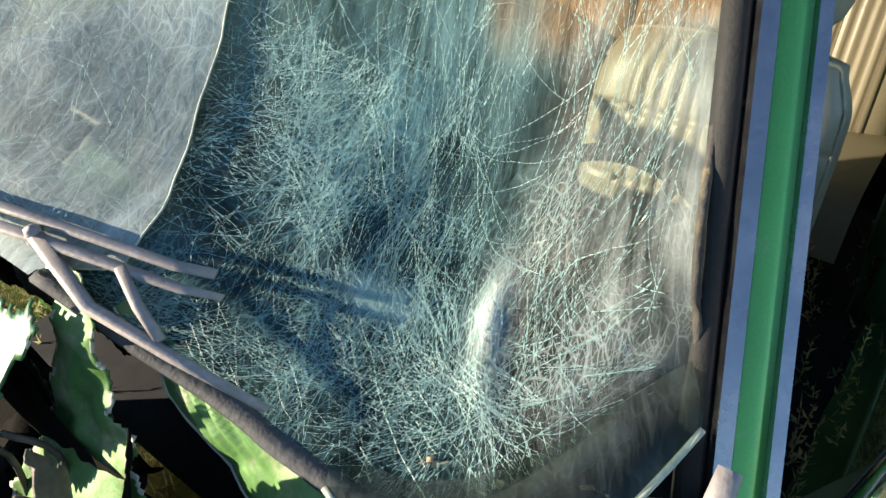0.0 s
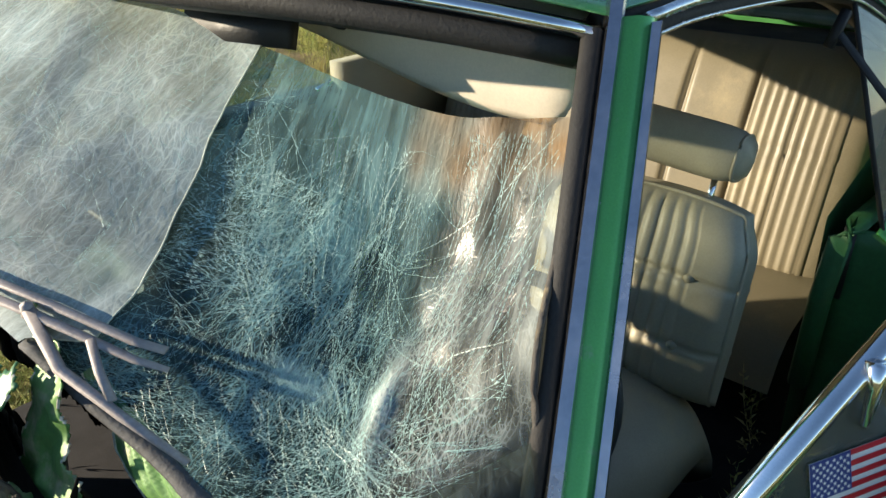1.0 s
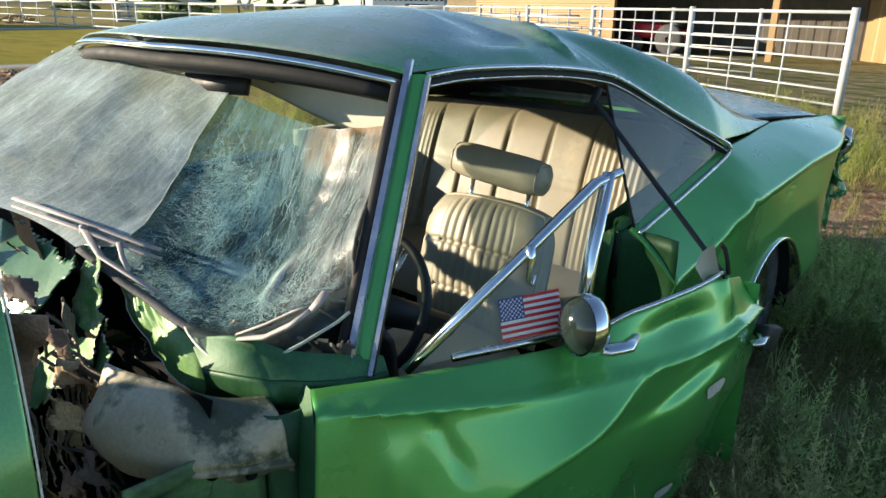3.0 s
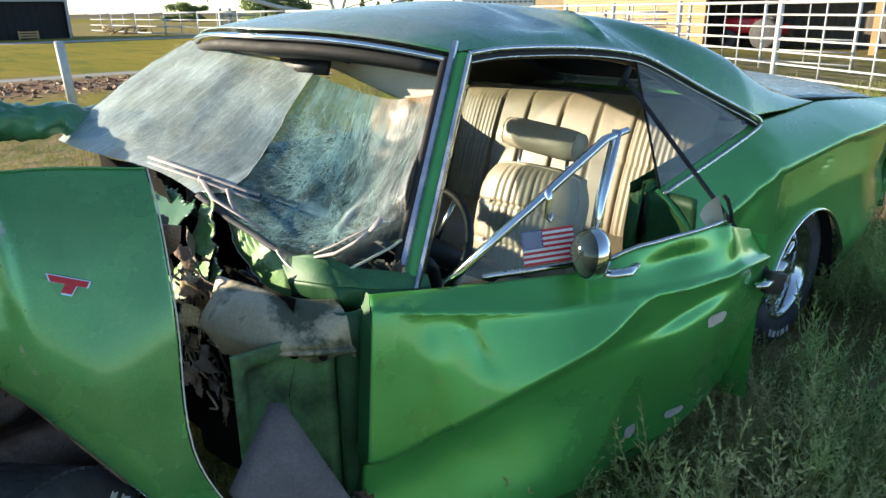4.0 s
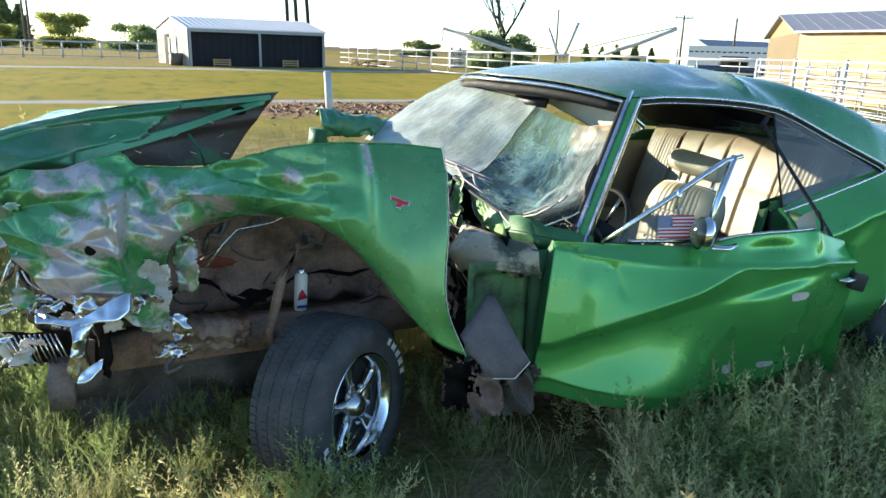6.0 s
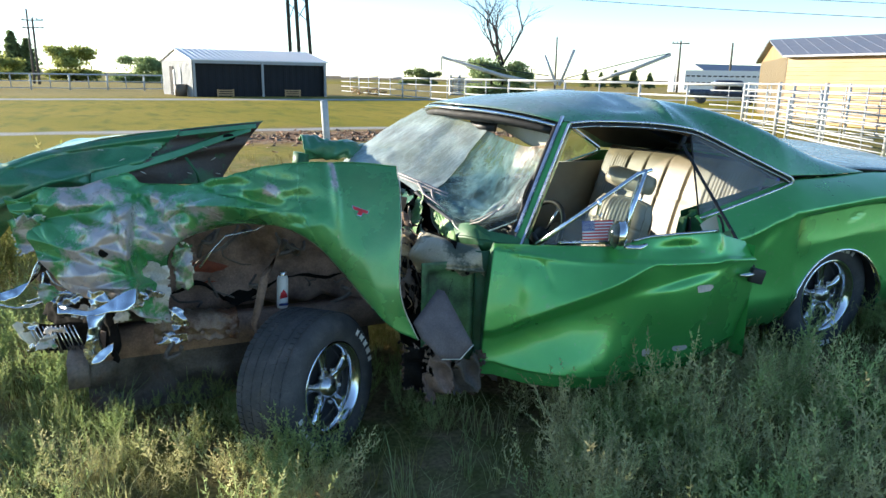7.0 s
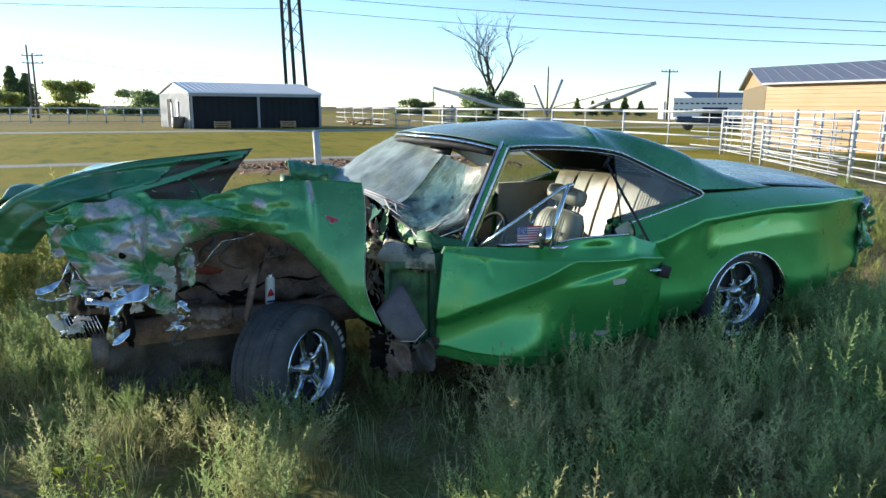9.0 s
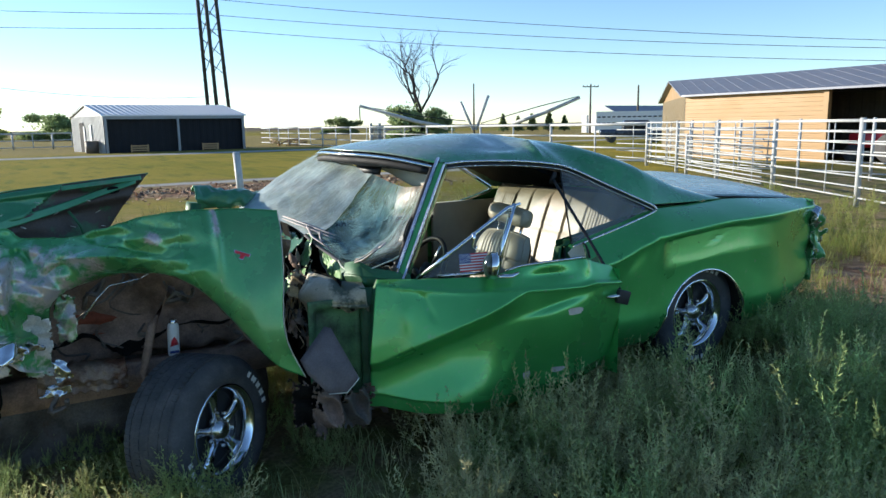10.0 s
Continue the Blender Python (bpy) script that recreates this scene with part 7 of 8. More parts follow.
wheel((2.97, 2 * CY - 0.06, 0.34), (0.0, 1, 0.0), 10, "wide tyre on a chrome spoked wheel")
wheel((0.20, 2 * CY - 0.25, 0.16), (0.0, 1, 0.0), 10, "wide tyre on a chrome spoked wheel")

# spray can resting on the front tyre
can = thing("spray_can", (-0.02, 0.83, 0.40), "white spray can with a red emblem on the frame", "can")
CM = pose(-0.02, 0.83, 0.401, 3, 2, 0)
part("can_body", revolve([(0.0005, 0), (0.026, 0.002), (0.028, 0.01), (0.028, 0.150), (0.025, 0.162), (0.017, 0.172)], CM, 28), WHITE, can)
part("cap", revolve([(0.018, 0.170), (0.018, 0.188), (0.010, 0.192), (0.0005, 0.192)], CM, 20), CHROME_OLD, can)
part("label_mark", prism([(-0.02, -0.02), (0.02, -0.012), (0.012, 0.012), (0.0, 0.03), (-0.014, 0.01)], 0.003, CM @ pose(0, -0.028, 0.075, 90, 0, 0)), RED, can, "red emblem")
part("label_bar", prism([(-0.022, -0.006), (0.022, -0.006), (0.022, 0.006), (-0.022, 0.006)], 0.003, CM @ pose(0, -0.028, 0.025, 90, 0, 0)), BLUE, can)

# ---- weeds and grass ----
WEED = mat("weed_leaves", (0.36, 0.45, 0.17), 0.75, 0.0, 0.45, 3, 30, 0.0, color2=(0.50, 0.44, 0.23), patch=1.6, spec=0.25, backlit=0.42)
# Sunlit copy of WEED: the warm light's yellow is put into the colour.
WEED_SUNNY = mat("sunlit_weed_leaves", (0.30, 0.34, 0.09), 0.75, 0.0, 0.35, 3, 30, 0.0, color2=(0.36, 0.32, 0.13), patch=1.2, spec=0.25, backlit=0.55)
DRY = mat("dry_grass", (0.32, 0.27, 0.10), 0.85, 0.0, 0.3, 3, 30, 0.0, color2=(0.20, 0.19, 0.07), patch=1.5, spec=0.15, backlit=0.3)


def weed_template(seed, height, branches, plumes):
    """One bushy weed as arrays: branching stems that end in upright plumes, each plume a slim axis set round with short narrow leaves."""
    r = random.Random(seed)
    verts, faces = [], []

    def leaf(p, d, ln, w):
        side = d.cross(Vector((r.uniform(-1, 1), r.uniform(-1, 1), r.uniform(-1, 1)))).normalized() * w
        k = len(verts)
        verts.extend([p - side * 0.6, p + d * ln * 0.4 + side, p + d * ln])
        faces.append((k, k + 1, k + 2))

    def rod(p, q, w):
        side = (q - p).cross(Vector((0.3, 0.8, 0.1))).normalized() * w
        k = len(verts)
        verts.extend([p - side, p + side, q])
        faces.append((k, k + 1, k + 2))

    def plume(p, d, ln):
        bend = Vector((r.gauss(0, 0.25), r.gauss(0, 0.25), 0.2))
        n = int(ln / 0.0085)
        q = p
        for s in range(n):
            t = s / n
            e = (d + bend * t).normalized()
            nxt = q + e * (ln / n)
            if s % 3 == 0:
                rod(q, q + e * (3.2 * ln / n), 0.0020)
            a = s * 2.4 + r.uniform(-0.5, 0.5)
            across = e.cross(Vector((0.2, 0.1, 1))).normalized()
            out = (across * math.cos(a) + e.cross(across) * math.sin(a)) * 0.70 + e * 0.75
            leaf(q, out.normalized(), r.uniform(0.017, 0.030) * (1.1 - 0.55 * t), r.uniform(0.0032, 0.0050))
            q = nxt

    for b in range(branches):
        a = r.uniform(0, math.tau)
        lean = r.uniform(0.25, 0.95) if b else 0.08
        h = height * r.uniform(0.65, 1.0)
        p, d = Vector((0, 0, 0)), Vector((math.cos(a) * lean, math.sin(a) * lean, 1)).normalized()
        steps = 5
        for s in range(steps):
            q = p + d * (h * 0.72 / steps)
            rod(p, q, 0.0022)
            if s > 1:
                for _ in range(plumes):
                    c = r.uniform(0, math.tau)
                    plume(p.lerp(q, r.random()), (d * 0.9 + Vector((math.cos(c), math.sin(c), r.uniform(0.0, 0.6))) * 0.7).normalized(), h * r.uniform(0.14, 0.30))
            d = (d + Vector((r.gauss(0, 0.08), r.gauss(0, 0.08), 0.10))).normalized()
            p = q
        plume(p, d, h * 0.34)
    return np.array([tuple(v) for v in verts]), np.array(faces)


def tuft_template(seed, height, blades):
    r = random.Random(seed)
    verts, faces = [], []
    for b in range(blades):
        a = r.uniform(0, math.tau)
        base = Vector((r.gauss(0, 0.025), r.gauss(0, 0.025), 0))
        h, lean, w = height * r.uniform(0.4, 1.0), r.uniform(0.1, 0.9), r.uniform(0.0015, 0.003)
        d = Vector((math.cos(a), math.sin(a), 0))
        s = Vector((-d.y, d.x, 0)) * w
        k = len(verts)
        verts.extend([base - s, base + s, base + d * lean * h * 0.35 + Vector((0, 0, h * 0.6)) + s * 0.8, base + d * lean * h * 0.35 + Vector((0, 0, h * 0.6)) - s * 0.8, base + d * lean * h + Vector((0, 0, h * 0.95))])
        faces.extend([(k, k + 1, k + 2), (k, k + 2, k + 3), (k + 3, k + 2, k + 4)])
    return np.array([tuple(v) for v in verts]), np.array(faces)


def scatter(name, templates, places, material, label, category):
    """All plants of a kind in one mesh. places: rows of x, y, turn, size."""
    vs, fs, off = [], [], 0
    rr = random.Random(11)
    for x, y, turn, size in places:
        tv, tf = templates[rr.randrange(len(templates))]
        c, s = math.cos(turn) * size, math.sin(turn) * size
        v = np.empty_like(tv)
        v[:, 0] = tv[:, 0] * c - tv[:, 1] * s + x
        v[:, 1] = tv[:, 0] * s + tv[:, 1] * c + y
        v[:, 2] = tv[:, 2] * size + ground_z(x, y) - 0.01
        vs.append(v)
        fs.append(tf + off)
        off += len(tv)
    v, f = np.concatenate(vs), np.concatenate(fs)
    me = bpy.data.meshes.new(name)
    me.vertices.add(len(v))
    me.vertices.foreach_set("co", v.astype(np.float32).ravel())
    me.loops.add(f.size)
    me.loops.foreach_set("vertex_index", f.astype(np.int32).ravel())
    me.polygons.add(len(f))
    me.polygons.foreach_set("loop_start", np.arange(0, f.size, 3, dtype=np.int32))
    me.update()
    me.validate()
    me.materials.append(material)
    return tagged(new(name, me), label, category, kind="stuff")


def under_car(x, y):
    return -0.75 < x < 4.3 and 0.30 < y < 1.35


def meadow_edge(x, y):
    """Thins the plants out along an uneven line far from the car."""
    far = math.hypot((x - 1.0) * 0.8, y + 0.5) + 2.0 * noise.noise(Vector((x * 0.5, y * 0.5, 3)))
    return 1.0 if y > 1.0 or x > 4.3 else smooth(far, 5.2, 3.2)


def bare_soil(x, y):
    return smooth(x, 4.3, 4.8) * smooth(7.6 - x, 0.0, 0.8) * smooth(y, -0.8, -0.3) * smooth(2.0 - y, 0.0, 0.5)


def weed_places(n, seed, x_rng, y_rng, keep, size):
    r = random.Random(seed)
    out = []
    while len(out) < n:
        x, y = r.uniform(*x_rng), r.uniform(*y_rng)
        if r.random() < keep(x, y) * meadow_edge(x, y) * (1 - 0.85 * bare_soil(x, y)):
            out.append((x, y, r.uniform(0, math.tau), r.uniform(*size)))
    return out


def near_keep(x, y):
    if under_car(x, y) or math.hypot(x - 0.1, y - 0.3) < 0.22 or math.hypot(x - 2.95, y + 0.25) < 0.42:
        return 0.0
    lens = min(math.hypot(x - a[1][0], y - a[1][1]) for a in PATH)
    k = (0.55 + 0.7 * noise.noise(Vector((x * 0.9, y * 0.9, 5)))) * (1 - 0.94 * smooth(-x - 0.20 * y, 0.05, 0.65))
    return max(0.0, k) * smooth(lens, 0.25, 0.6)


weeds = [weed_template(s, 0.36 + 0.05 * (s % 3), 5, 2) for s in range(7)]
tufts = [tuft_template(s, 0.22 + 0.03 * (s % 4), 14) for s in range(6)]
scatter("weeds", weeds, weed_places(2000, 1, (-4.6, 4.5), (-5.0, 0.35), near_keep, (0.55, 1.25)), WEED, "bushy feathery grey-green weeds round the car", "weeds")
scatter("weeds", weeds, weed_places(500, 6, (-2.6, 3.6), (1.35, 2.8), lambda x, y: 0.9 if x < 1.2 else 0.5, (0.6, 1.25)), WEED, "bushy green weeds beyond the car", "weeds")
scatter("weeds", weeds, weed_places(600, 2, (4.3, 12.0), (-2.6, 8.5), lambda x, y: max(0, 0.35 + 1.2 * noise.noise(Vector((x * 0.6, y * 0.6, 1)))), (0.7, 1.4)), WEED_SUNNY, "tall green weeds along the fence", "weeds")
scatter("weeds", weeds, weed_places(420, 3, (-6.5, -1.6), (0.8, 7.0), lambda x, y: max(0, 0.3 + noise.noise(Vector((x, y, 8)))), (0.8, 1.9)), WEED_SUNNY, "pale tall weeds beyond the nose", "weeds")
scatter("weeds", weeds, weed_places(150, 12, (-0.6, 4.2), (-2.4, -0.3), lambda x, y: min(near_keep(x, y) * 1.5, 1.0), (1.15, 1.55)), WEED, "taller weed fronds beside the car", "weeds")
scatter("weeds", weeds, weed_places(240, 9, (-1.3, 0.8), (0.25, 1.5), lambda x, y: 0.0 if math.hypot(x - 0.1, y - 0.4) < 0.35 else 0.9, (0.35, 0.7)), WEED, "short weeds grown up under the car", "weeds")
r_tall = random.Random(41)
tall = [(-0.805 + d * math.sin(radians(a)), -3.307 + d * math.cos(radians(a)), r_tall.uniform(0, math.tau), r_tall.uniform(1.7, 2.9)) for a, d in [(r_tall.gauss(-5.0, 3.6), r_tall.uniform(6.2, 8.2)) for _ in range(46)]]
scatter("weeds", weeds, tall, WEED_SUNNY, "tall pale green weeds past the hood", "weeds")


def stone_template(seed):
    r = random.Random(seed)
    v = [Vector((r.gauss(0, 1), r.gauss(0, 1), r.gauss(0, 0.6))).normalized() * r.uniform(0.6, 1.2) * 0.06 for _ in range(8)]
    f = [(i, j, k) for i in range(8) for j in range(i + 1, 8) for k in range(j + 1, 8) if all((v[m] - v[i]).dot((v[j] - v[i]).cross(v[k] - v[i])) <= 1e-9 for m in range(8)) or all((v[m] - v[i]).dot((v[j] - v[i]).cross(v[k] - v[i])) >= -1e-9 for m in range(8))]
    return np.array([tuple(p) for p in v]), np.array(f)


r_rub = random.Random(52)
rubble = [(r_rub.uniform(0.8, 10.5), r_rub.gauss(16.6, 1.1), r_rub.uniform(0, math.tau), r_rub.uniform(0.3, 1.5) ** 1.5) for _ in range(1500)]
scatter("rubble", [stone_template(k) for k in range(8)], rubble, mat("brown_rubble", (0.24, 0.135, 0.085), 0.9, 0.0, 0.35, 2, 40, 0.2, color2=(0.36, 0.30, 0.22), patch=1.5), "brown rubble and wood chips on a bare strip", "rubble")
scatter("grass", tufts, weed_places(2600, 10, (4.2, 9.0), (-2.5, 5.0), lambda x, y: 0.9, (0.6, 1.2)), WEED_SUNNY, "sunlit yellow-green grass", "grass")
scatter("grass", tufts, weed_places(1600, 4, (-5.5, 4.6), (-5.5, 3.5), lambda x, y: 0.0 if under_car(x, y) else 0.9 * (1 - 0.45 * smooth(-x - 0.35 * y, 0.9, 1.9)), (0.6, 1.2)), WEED, "rank green grass", "grass")
scatter("grass", tufts, weed_places(3000, 5, (-6.0, 13.0), (-5.5, 12.0), lambda x, y: 0.0 if under_car(x, y) else 0.7, (0.5, 1.1)), DRY, "dry straw-coloured grass", "grass")

# ---- background ----
STEEL_GREY = mat("grey_metal_cladding", (0.30, 0.31, 0.32), 0.5, 0.2, 0.06, 1, 20, 0.02)
STEEL_DARK = mat("near_black_steel", (0.012, 0.013, 0.016), 0.9, 0.0, 0.2, 1, 20, 0.02)
ROOF_WHITE = mat("white_metal_roof", (0.62, 0.63, 0.64), 0.4, 0.2, 0.05, 1, 20, 0.02)
TAN = mat("tan_metal_siding", (0.36, 0.23, 0.105), 0.5, 0.1, 0.06, 1, 20, 0.02)
ROOF_GREY = mat("grey_blue_metal_roof", (0.20, 0.21, 0.25), 0.5, 0.3, 0.08, 1, 20, 0.02)
WOOD_POLE = mat("weathered_pole_wood", (0.10, 0.085, 0.07), 0.9, 0.0, 0.2, 3, 30, 0.1)
TOWER = mat("dark_tower_steel", (0.05, 0.06, 0.065), 0.6, 0.4, 0.1, 3, 30, 0.05)
LEAF_DARK = mat("dark_foliage", (0.19, 0.24, 0.10), 0.8, 0.0, 0.35, 0.8, 6, 0.0, spec=0.2, backlit=0.5)
LEAF_LIGHT = mat("yellow_green_foliage", (0.36, 0.38, 0.12), 0.8, 0.0, 0.35, 0.8, 6, 0.0, spec=0.2, backlit=0.55)
LEAF_MID = mat("mid_green_foliage", (0.25, 0.32, 0.14), 0.8, 0.0, 0.40, 0.8, 6, 0.0, spec=0.2, backlit=0.5)
BARK = mat("dead_bark", (0.030, 0.026, 0.024), 0.95, 0.0, 0.25, 4, 30, 0.2)
CAM9 = Vector((-0.805, -3.307, 1.562))


def polar(az, dist, z=0.0):
    return Vector((CAM9.x + dist * math.sin(radians(az)), CAM9.y + dist * math.cos(radians(az)), z))


def cladding(a, b, z0, z1, pitch, depth, upright=True, bm=None, top=None):
    """A ribbed wall from a to b; ribs stand upright or lie level. top: height at b, if it differs."""
    bm = bm or bmesh.new()
    a, b = Vector((a[0], a[1], 0)), Vector((b[0], b[1], 0))
    n = (b - a).normalized().cross(Vector((0, 0, 1)))
    prof = ((0, 0), (0.35, 0), (0.45, 1), (0.85, 1), (0.95, 0))
    if upright:
        ln = (b - a).length
        k = max(int(ln / pitch), 1)
        xs = [((i + q) / k, o) for i in range(k) for q, o in prof] + [(1.0, 0)]
        cols = [(bm.verts.new(a.lerp(b, t) + n * o * depth + Vector((0, 0, z0))), bm.verts.new(a.lerp(b, t) + n * o * depth + Vector((0, 0, z1 + ((top or z1) - z1) * t)))) for t, o in xs]
    else:
        k = max(int((z1 - z0) / pitch), 1)
        zs = [((i + q) / k, o) for i in range(k) for q, o in prof] + [(1.0, 0)]
        cols = [(bm.verts.new(a + n * o * depth + Vector((0, 0, z0 + (z1 - z0) * t))), bm.verts.new(b + n * o * depth + Vector((0, 0, z0 + (z1 - z0) * t)))) for t, o in zs]
    for p, q in zip(cols, cols[1:]):
        bm.faces.new((p[0], q[0], q[1], p[1]))
    return bm


def slab(pts, t, bm=None):
    bm = bm or bmesh.new()
    lo, hi = [bm.verts.new(Vector(p)) for p in pts], [bm.verts.new(Vector(p) + Vector((0, 0, t))) for p in pts]
    bm.faces.new(lo[::-1])
    bm.faces.new(hi)
    for k in range(len(pts)):
        bm.faces.new((lo[k], lo[(k + 1) % len(pts)], hi[(k + 1) % len(pts)], hi[k]))
    return bm


def build_shed():
    gz = -0.12
    A, B = polar(5.55, 56, 0), polar(15.3, 59, 0)          # open front, near corner and far corner
    d = (B - A).normalized()
    back = Vector((-d.y, d.x, 0)) * 8.0 + Vector((-0.6, 0, 0))
    C, D = B + back, A + back
    eave, ridge = 2.50, 3.30
    shed = thing("shed", ((A + B) / 2).to_tuple()[:2] + (gz,), "long grey metal shed with open dark front and white roof", "shed")
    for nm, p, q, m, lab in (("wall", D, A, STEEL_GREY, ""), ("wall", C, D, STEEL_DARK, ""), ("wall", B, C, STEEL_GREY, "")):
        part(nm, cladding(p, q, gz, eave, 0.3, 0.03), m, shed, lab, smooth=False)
    # Near-black sheet across the open front paints the shade inside.
    part("front_shade_sheet", cladding(A + back * 0.04, B + back * 0.04, gz, eave, 0.5, 0.03), STEEL_DARK, shed, "near-black sheet standing for the shade inside", smooth=False)
    M1, M2 = (A + D) / 2, (B + C) / 2
    for p, q in ((A, D), (B, C)):
        bm = bmesh.new()
        bm.faces.new([bm.verts.new(v) for v in (Vector((p.x, p.y, eave)), Vector((q.x, q.y, eave)), Vector(((p.x + q.x) / 2, (p.y + q.y) / 2, ridge)))])
        part("gable", bm, STEEL_GREY, shed, smooth=False)
    o = d * 0.12
    for p, q in ((A, B), (D, C)):
        out = (p - (A + D) / 2).normalized() * 0.12
        p1, q1 = p - o + out, q + o + out
        part("roof_slope", slab([(p1.x, p1.y, eave - 0.05), (q1.x, q1.y, eave - 0.05), ((M2 + o).x, (M2 + o).y, ridge), ((M1 - o).x, (M1 - o).y, ridge)], 0.07), ROOF_WHITE, shed, smooth=False)
        n = 26
        bm = bmesh.new()
        for k in range(n + 1):
            e, r = p1.lerp(q1, k / n), (M1 - o).lerp(M2 + o, k / n)
            tube([(e.x, e.y, eave + 0.03), (r.x, r.y, ridge + 0.08)], 0.035, 4, bm)
        part("roof_rib", bm, ROOF_WHITE, shed, smooth=False)
    for k in range(3):
        p = A.lerp(B, (0.012, 0.5, 0.988)[k])
        part("post", box((p.x - 0.08, p.y - 0.08, gz), (p.x + 0.08, p.y + 0.08, eave)), STEEL_GREY, shed, smooth=False)
    part("eave_fascia", slab([(A.x, A.y - 0.04, eave - 0.25), (B.x, B.y - 0.04, eave - 0.25), (B.x, B.y + 0.04, eave - 0.25), (A.x, A.y + 0.04, eave - 0.25)], 0.25), STEEL_GREY, shed, smooth=False)
    w = (A - D).normalized()
    nrm = Vector((-d.x, -d.y, 0)) * 0.06
    for t, wd, h0, h1, m in ((0.30, 1.0, gz, 2.05, STEEL_DARK), (0.62, 0.35, gz, 1.9, ROOF_WHITE), (0.42, 0.3, gz, 1.8, ROOF_WHITE)):
        p = D.lerp(A, t) + nrm
        bm = slab([(p.x, p.y, h0), (p.x - d.x * 0.05, p.y - d.y * 0.05, h0), (p.x - d.x * 0.05 + w.x * wd, p.y - d.y * 0.05 + w.y * wd, h0), (p.x + w.x * wd, p.y + w.y * wd, h0)], h1 - h0)
        part("side_door", bm, m, shed, smooth=False)
    p = D.lerp(A, 0.82) + nrm * 8
    drum = thing("barrel", (p.x, p.y, gz), "dark barrel beside the shed", "barrel")
    part("drum", revolve([(0.0005, 0), (0.42, 0.0), (0.44, 0.4), (0.47, 0.85), (0.40, 0.86), (0.0005, 0.80)], pose(p.x, p.y, gz), 20), GREASE, drum)
    for t in (0.22, 0.72):
        p = A.lerp(B, t) - Vector((0, 0.3, 0))
        pal = thing("feeder", (p.x, p.y, gz), "pale wooden feed rack in the shed", "feeder", "feeders")
        for k in range(3):
            part("board", box((p.x - 0.6, p.y - 0.05, gz + 0.1 + 0.16 * k), (p.x + 0.6, p.y, gz + 0.2 + 0.16 * k)), TAN, pal, smooth=False)
        for sx_ in (-0.55, 0.55):
            part("leg", box((p.x + sx_ - 0.05, p.y, gz), (p.x + sx_ + 0.05, p.y + 0.08, gz + 0.55)), TAN, pal, smooth=False)


build_shed()


def build_barn():
    gz = -0.12
    A, B = polar(48.95, 35.4), polar(58.2, 31.1)     # the long tan side, then the open bay
    d = (B - A).normalized()
    E_ = B + d * 12.0
    D = polar(47.45, 46.5)
    nb = (D - A).normalized()
    C = E_ + D - A
    eave, ridge = 2.62, 3.55
    barn = thing("barn", ((A + B) / 2).to_tuple()[:2] + (gz,), "tan metal barn with a grey roof and an open bay", "barn")
    part("wall", cladding(A, B, gz, eave, 0.17, 0.025, False), TAN, barn, "tan ribbed siding", smooth=False)
    part("wall", cladding(D, A, gz, eave, 0.3, 0.05), mat("olive_tan_end_siding", (0.26, 0.20, 0.115), 0.5, 0.1, 0.06, 1, 20, 0.02), barn, "olive tan upright siding", smooth=False)
    part("wall", cladding(C, D, gz, eave, 0.6, 0.03), TAN, barn, smooth=False)
    part("wall", cladding(E_, C, gz, eave, 0.6, 0.03), TAN, barn, smooth=False)
    part("inner_wall", cladding(B + nb * 5.5, E_ + nb * 5.5, gz, eave, 0.5, 0.03), WOOD_POLE, barn, "dark boards inside the bay", smooth=False)
    M1, M2 = (A + D) / 2, (E_ + C) / 2
    for p, q in ((A, D), (E_, C)):
        bm = bmesh.new()
        bm.faces.new([bm.verts.new(v) for v in (Vector((p.x, p.y, eave)), Vector((q.x, q.y, eave)), Vector(((p.x + q.x) / 2, (p.y + q.y) / 2, ridge)))])
        part("gable", bm, TAN, barn, smooth=False)
    for p, q in ((A, E_), (D, C)):
        out = (p - M1).normalized() * 0.5
        p1, q1 = p - d * 0.4 + out, q + d * 0.4 + out
        part("roof_slope", slab([(p1.x, p1.y, eave - 0.03), (q1.x, q1.y, eave - 0.03), ((M2 + d * 0.4).x, (M2 + d * 0.4).y, ridge), ((M1 - d * 0.4).x, (M1 - d * 0.4).y, ridge)], 0.08), ROOF_GREY, barn, smooth=False)
        bm = bmesh.new()
        for k in range(29):
            e, r = p1.lerp(q1, k / 28), (M1 - d * 0.4).lerp(M2 + d * 0.4, k / 28)
            tube([(e.x, e.y, eave + 0.045), (r.x, r.y, ridge + 0.075)], 0.02, 4, bm)
        part("roof_rib", bm, ROOF_GREY, barn, smooth=False)
    for t in (0.0, 0.5, 1.0):
        p = B.lerp(E_, t)
        part("post", box((p.x - 0.1, p.y - 0.1, gz), (p.x + 0.1, p.y + 0.1, eave)), TAN, barn, smooth=False)
    q = B.lerp(E_, 0.25) + nb * 2.2
    tr = thing("tractor", (q.x, q.y, gz), "small red machine parked in the barn's open bay", "tractor")
    Mx = pose(q.x, q.y, gz, 0, 0, math.degrees(math.atan2(d.y, d.x)))
    bevel(part("bonnet", box((-1.1, -0.35, 0.55), (0.2, 0.35, 1.1), m=Mx), RED, tr), 0.08)
    bevel(part("body", box((0.2, -0.5, 0.5), (1.0, 0.5, 0.9), m=Mx), RED, tr), 0.06)
    part("seat", box((0.5, -0.25, 0.9), (0.9, 0.25, 1.2), m=Mx), BLACK_TRIM, tr)
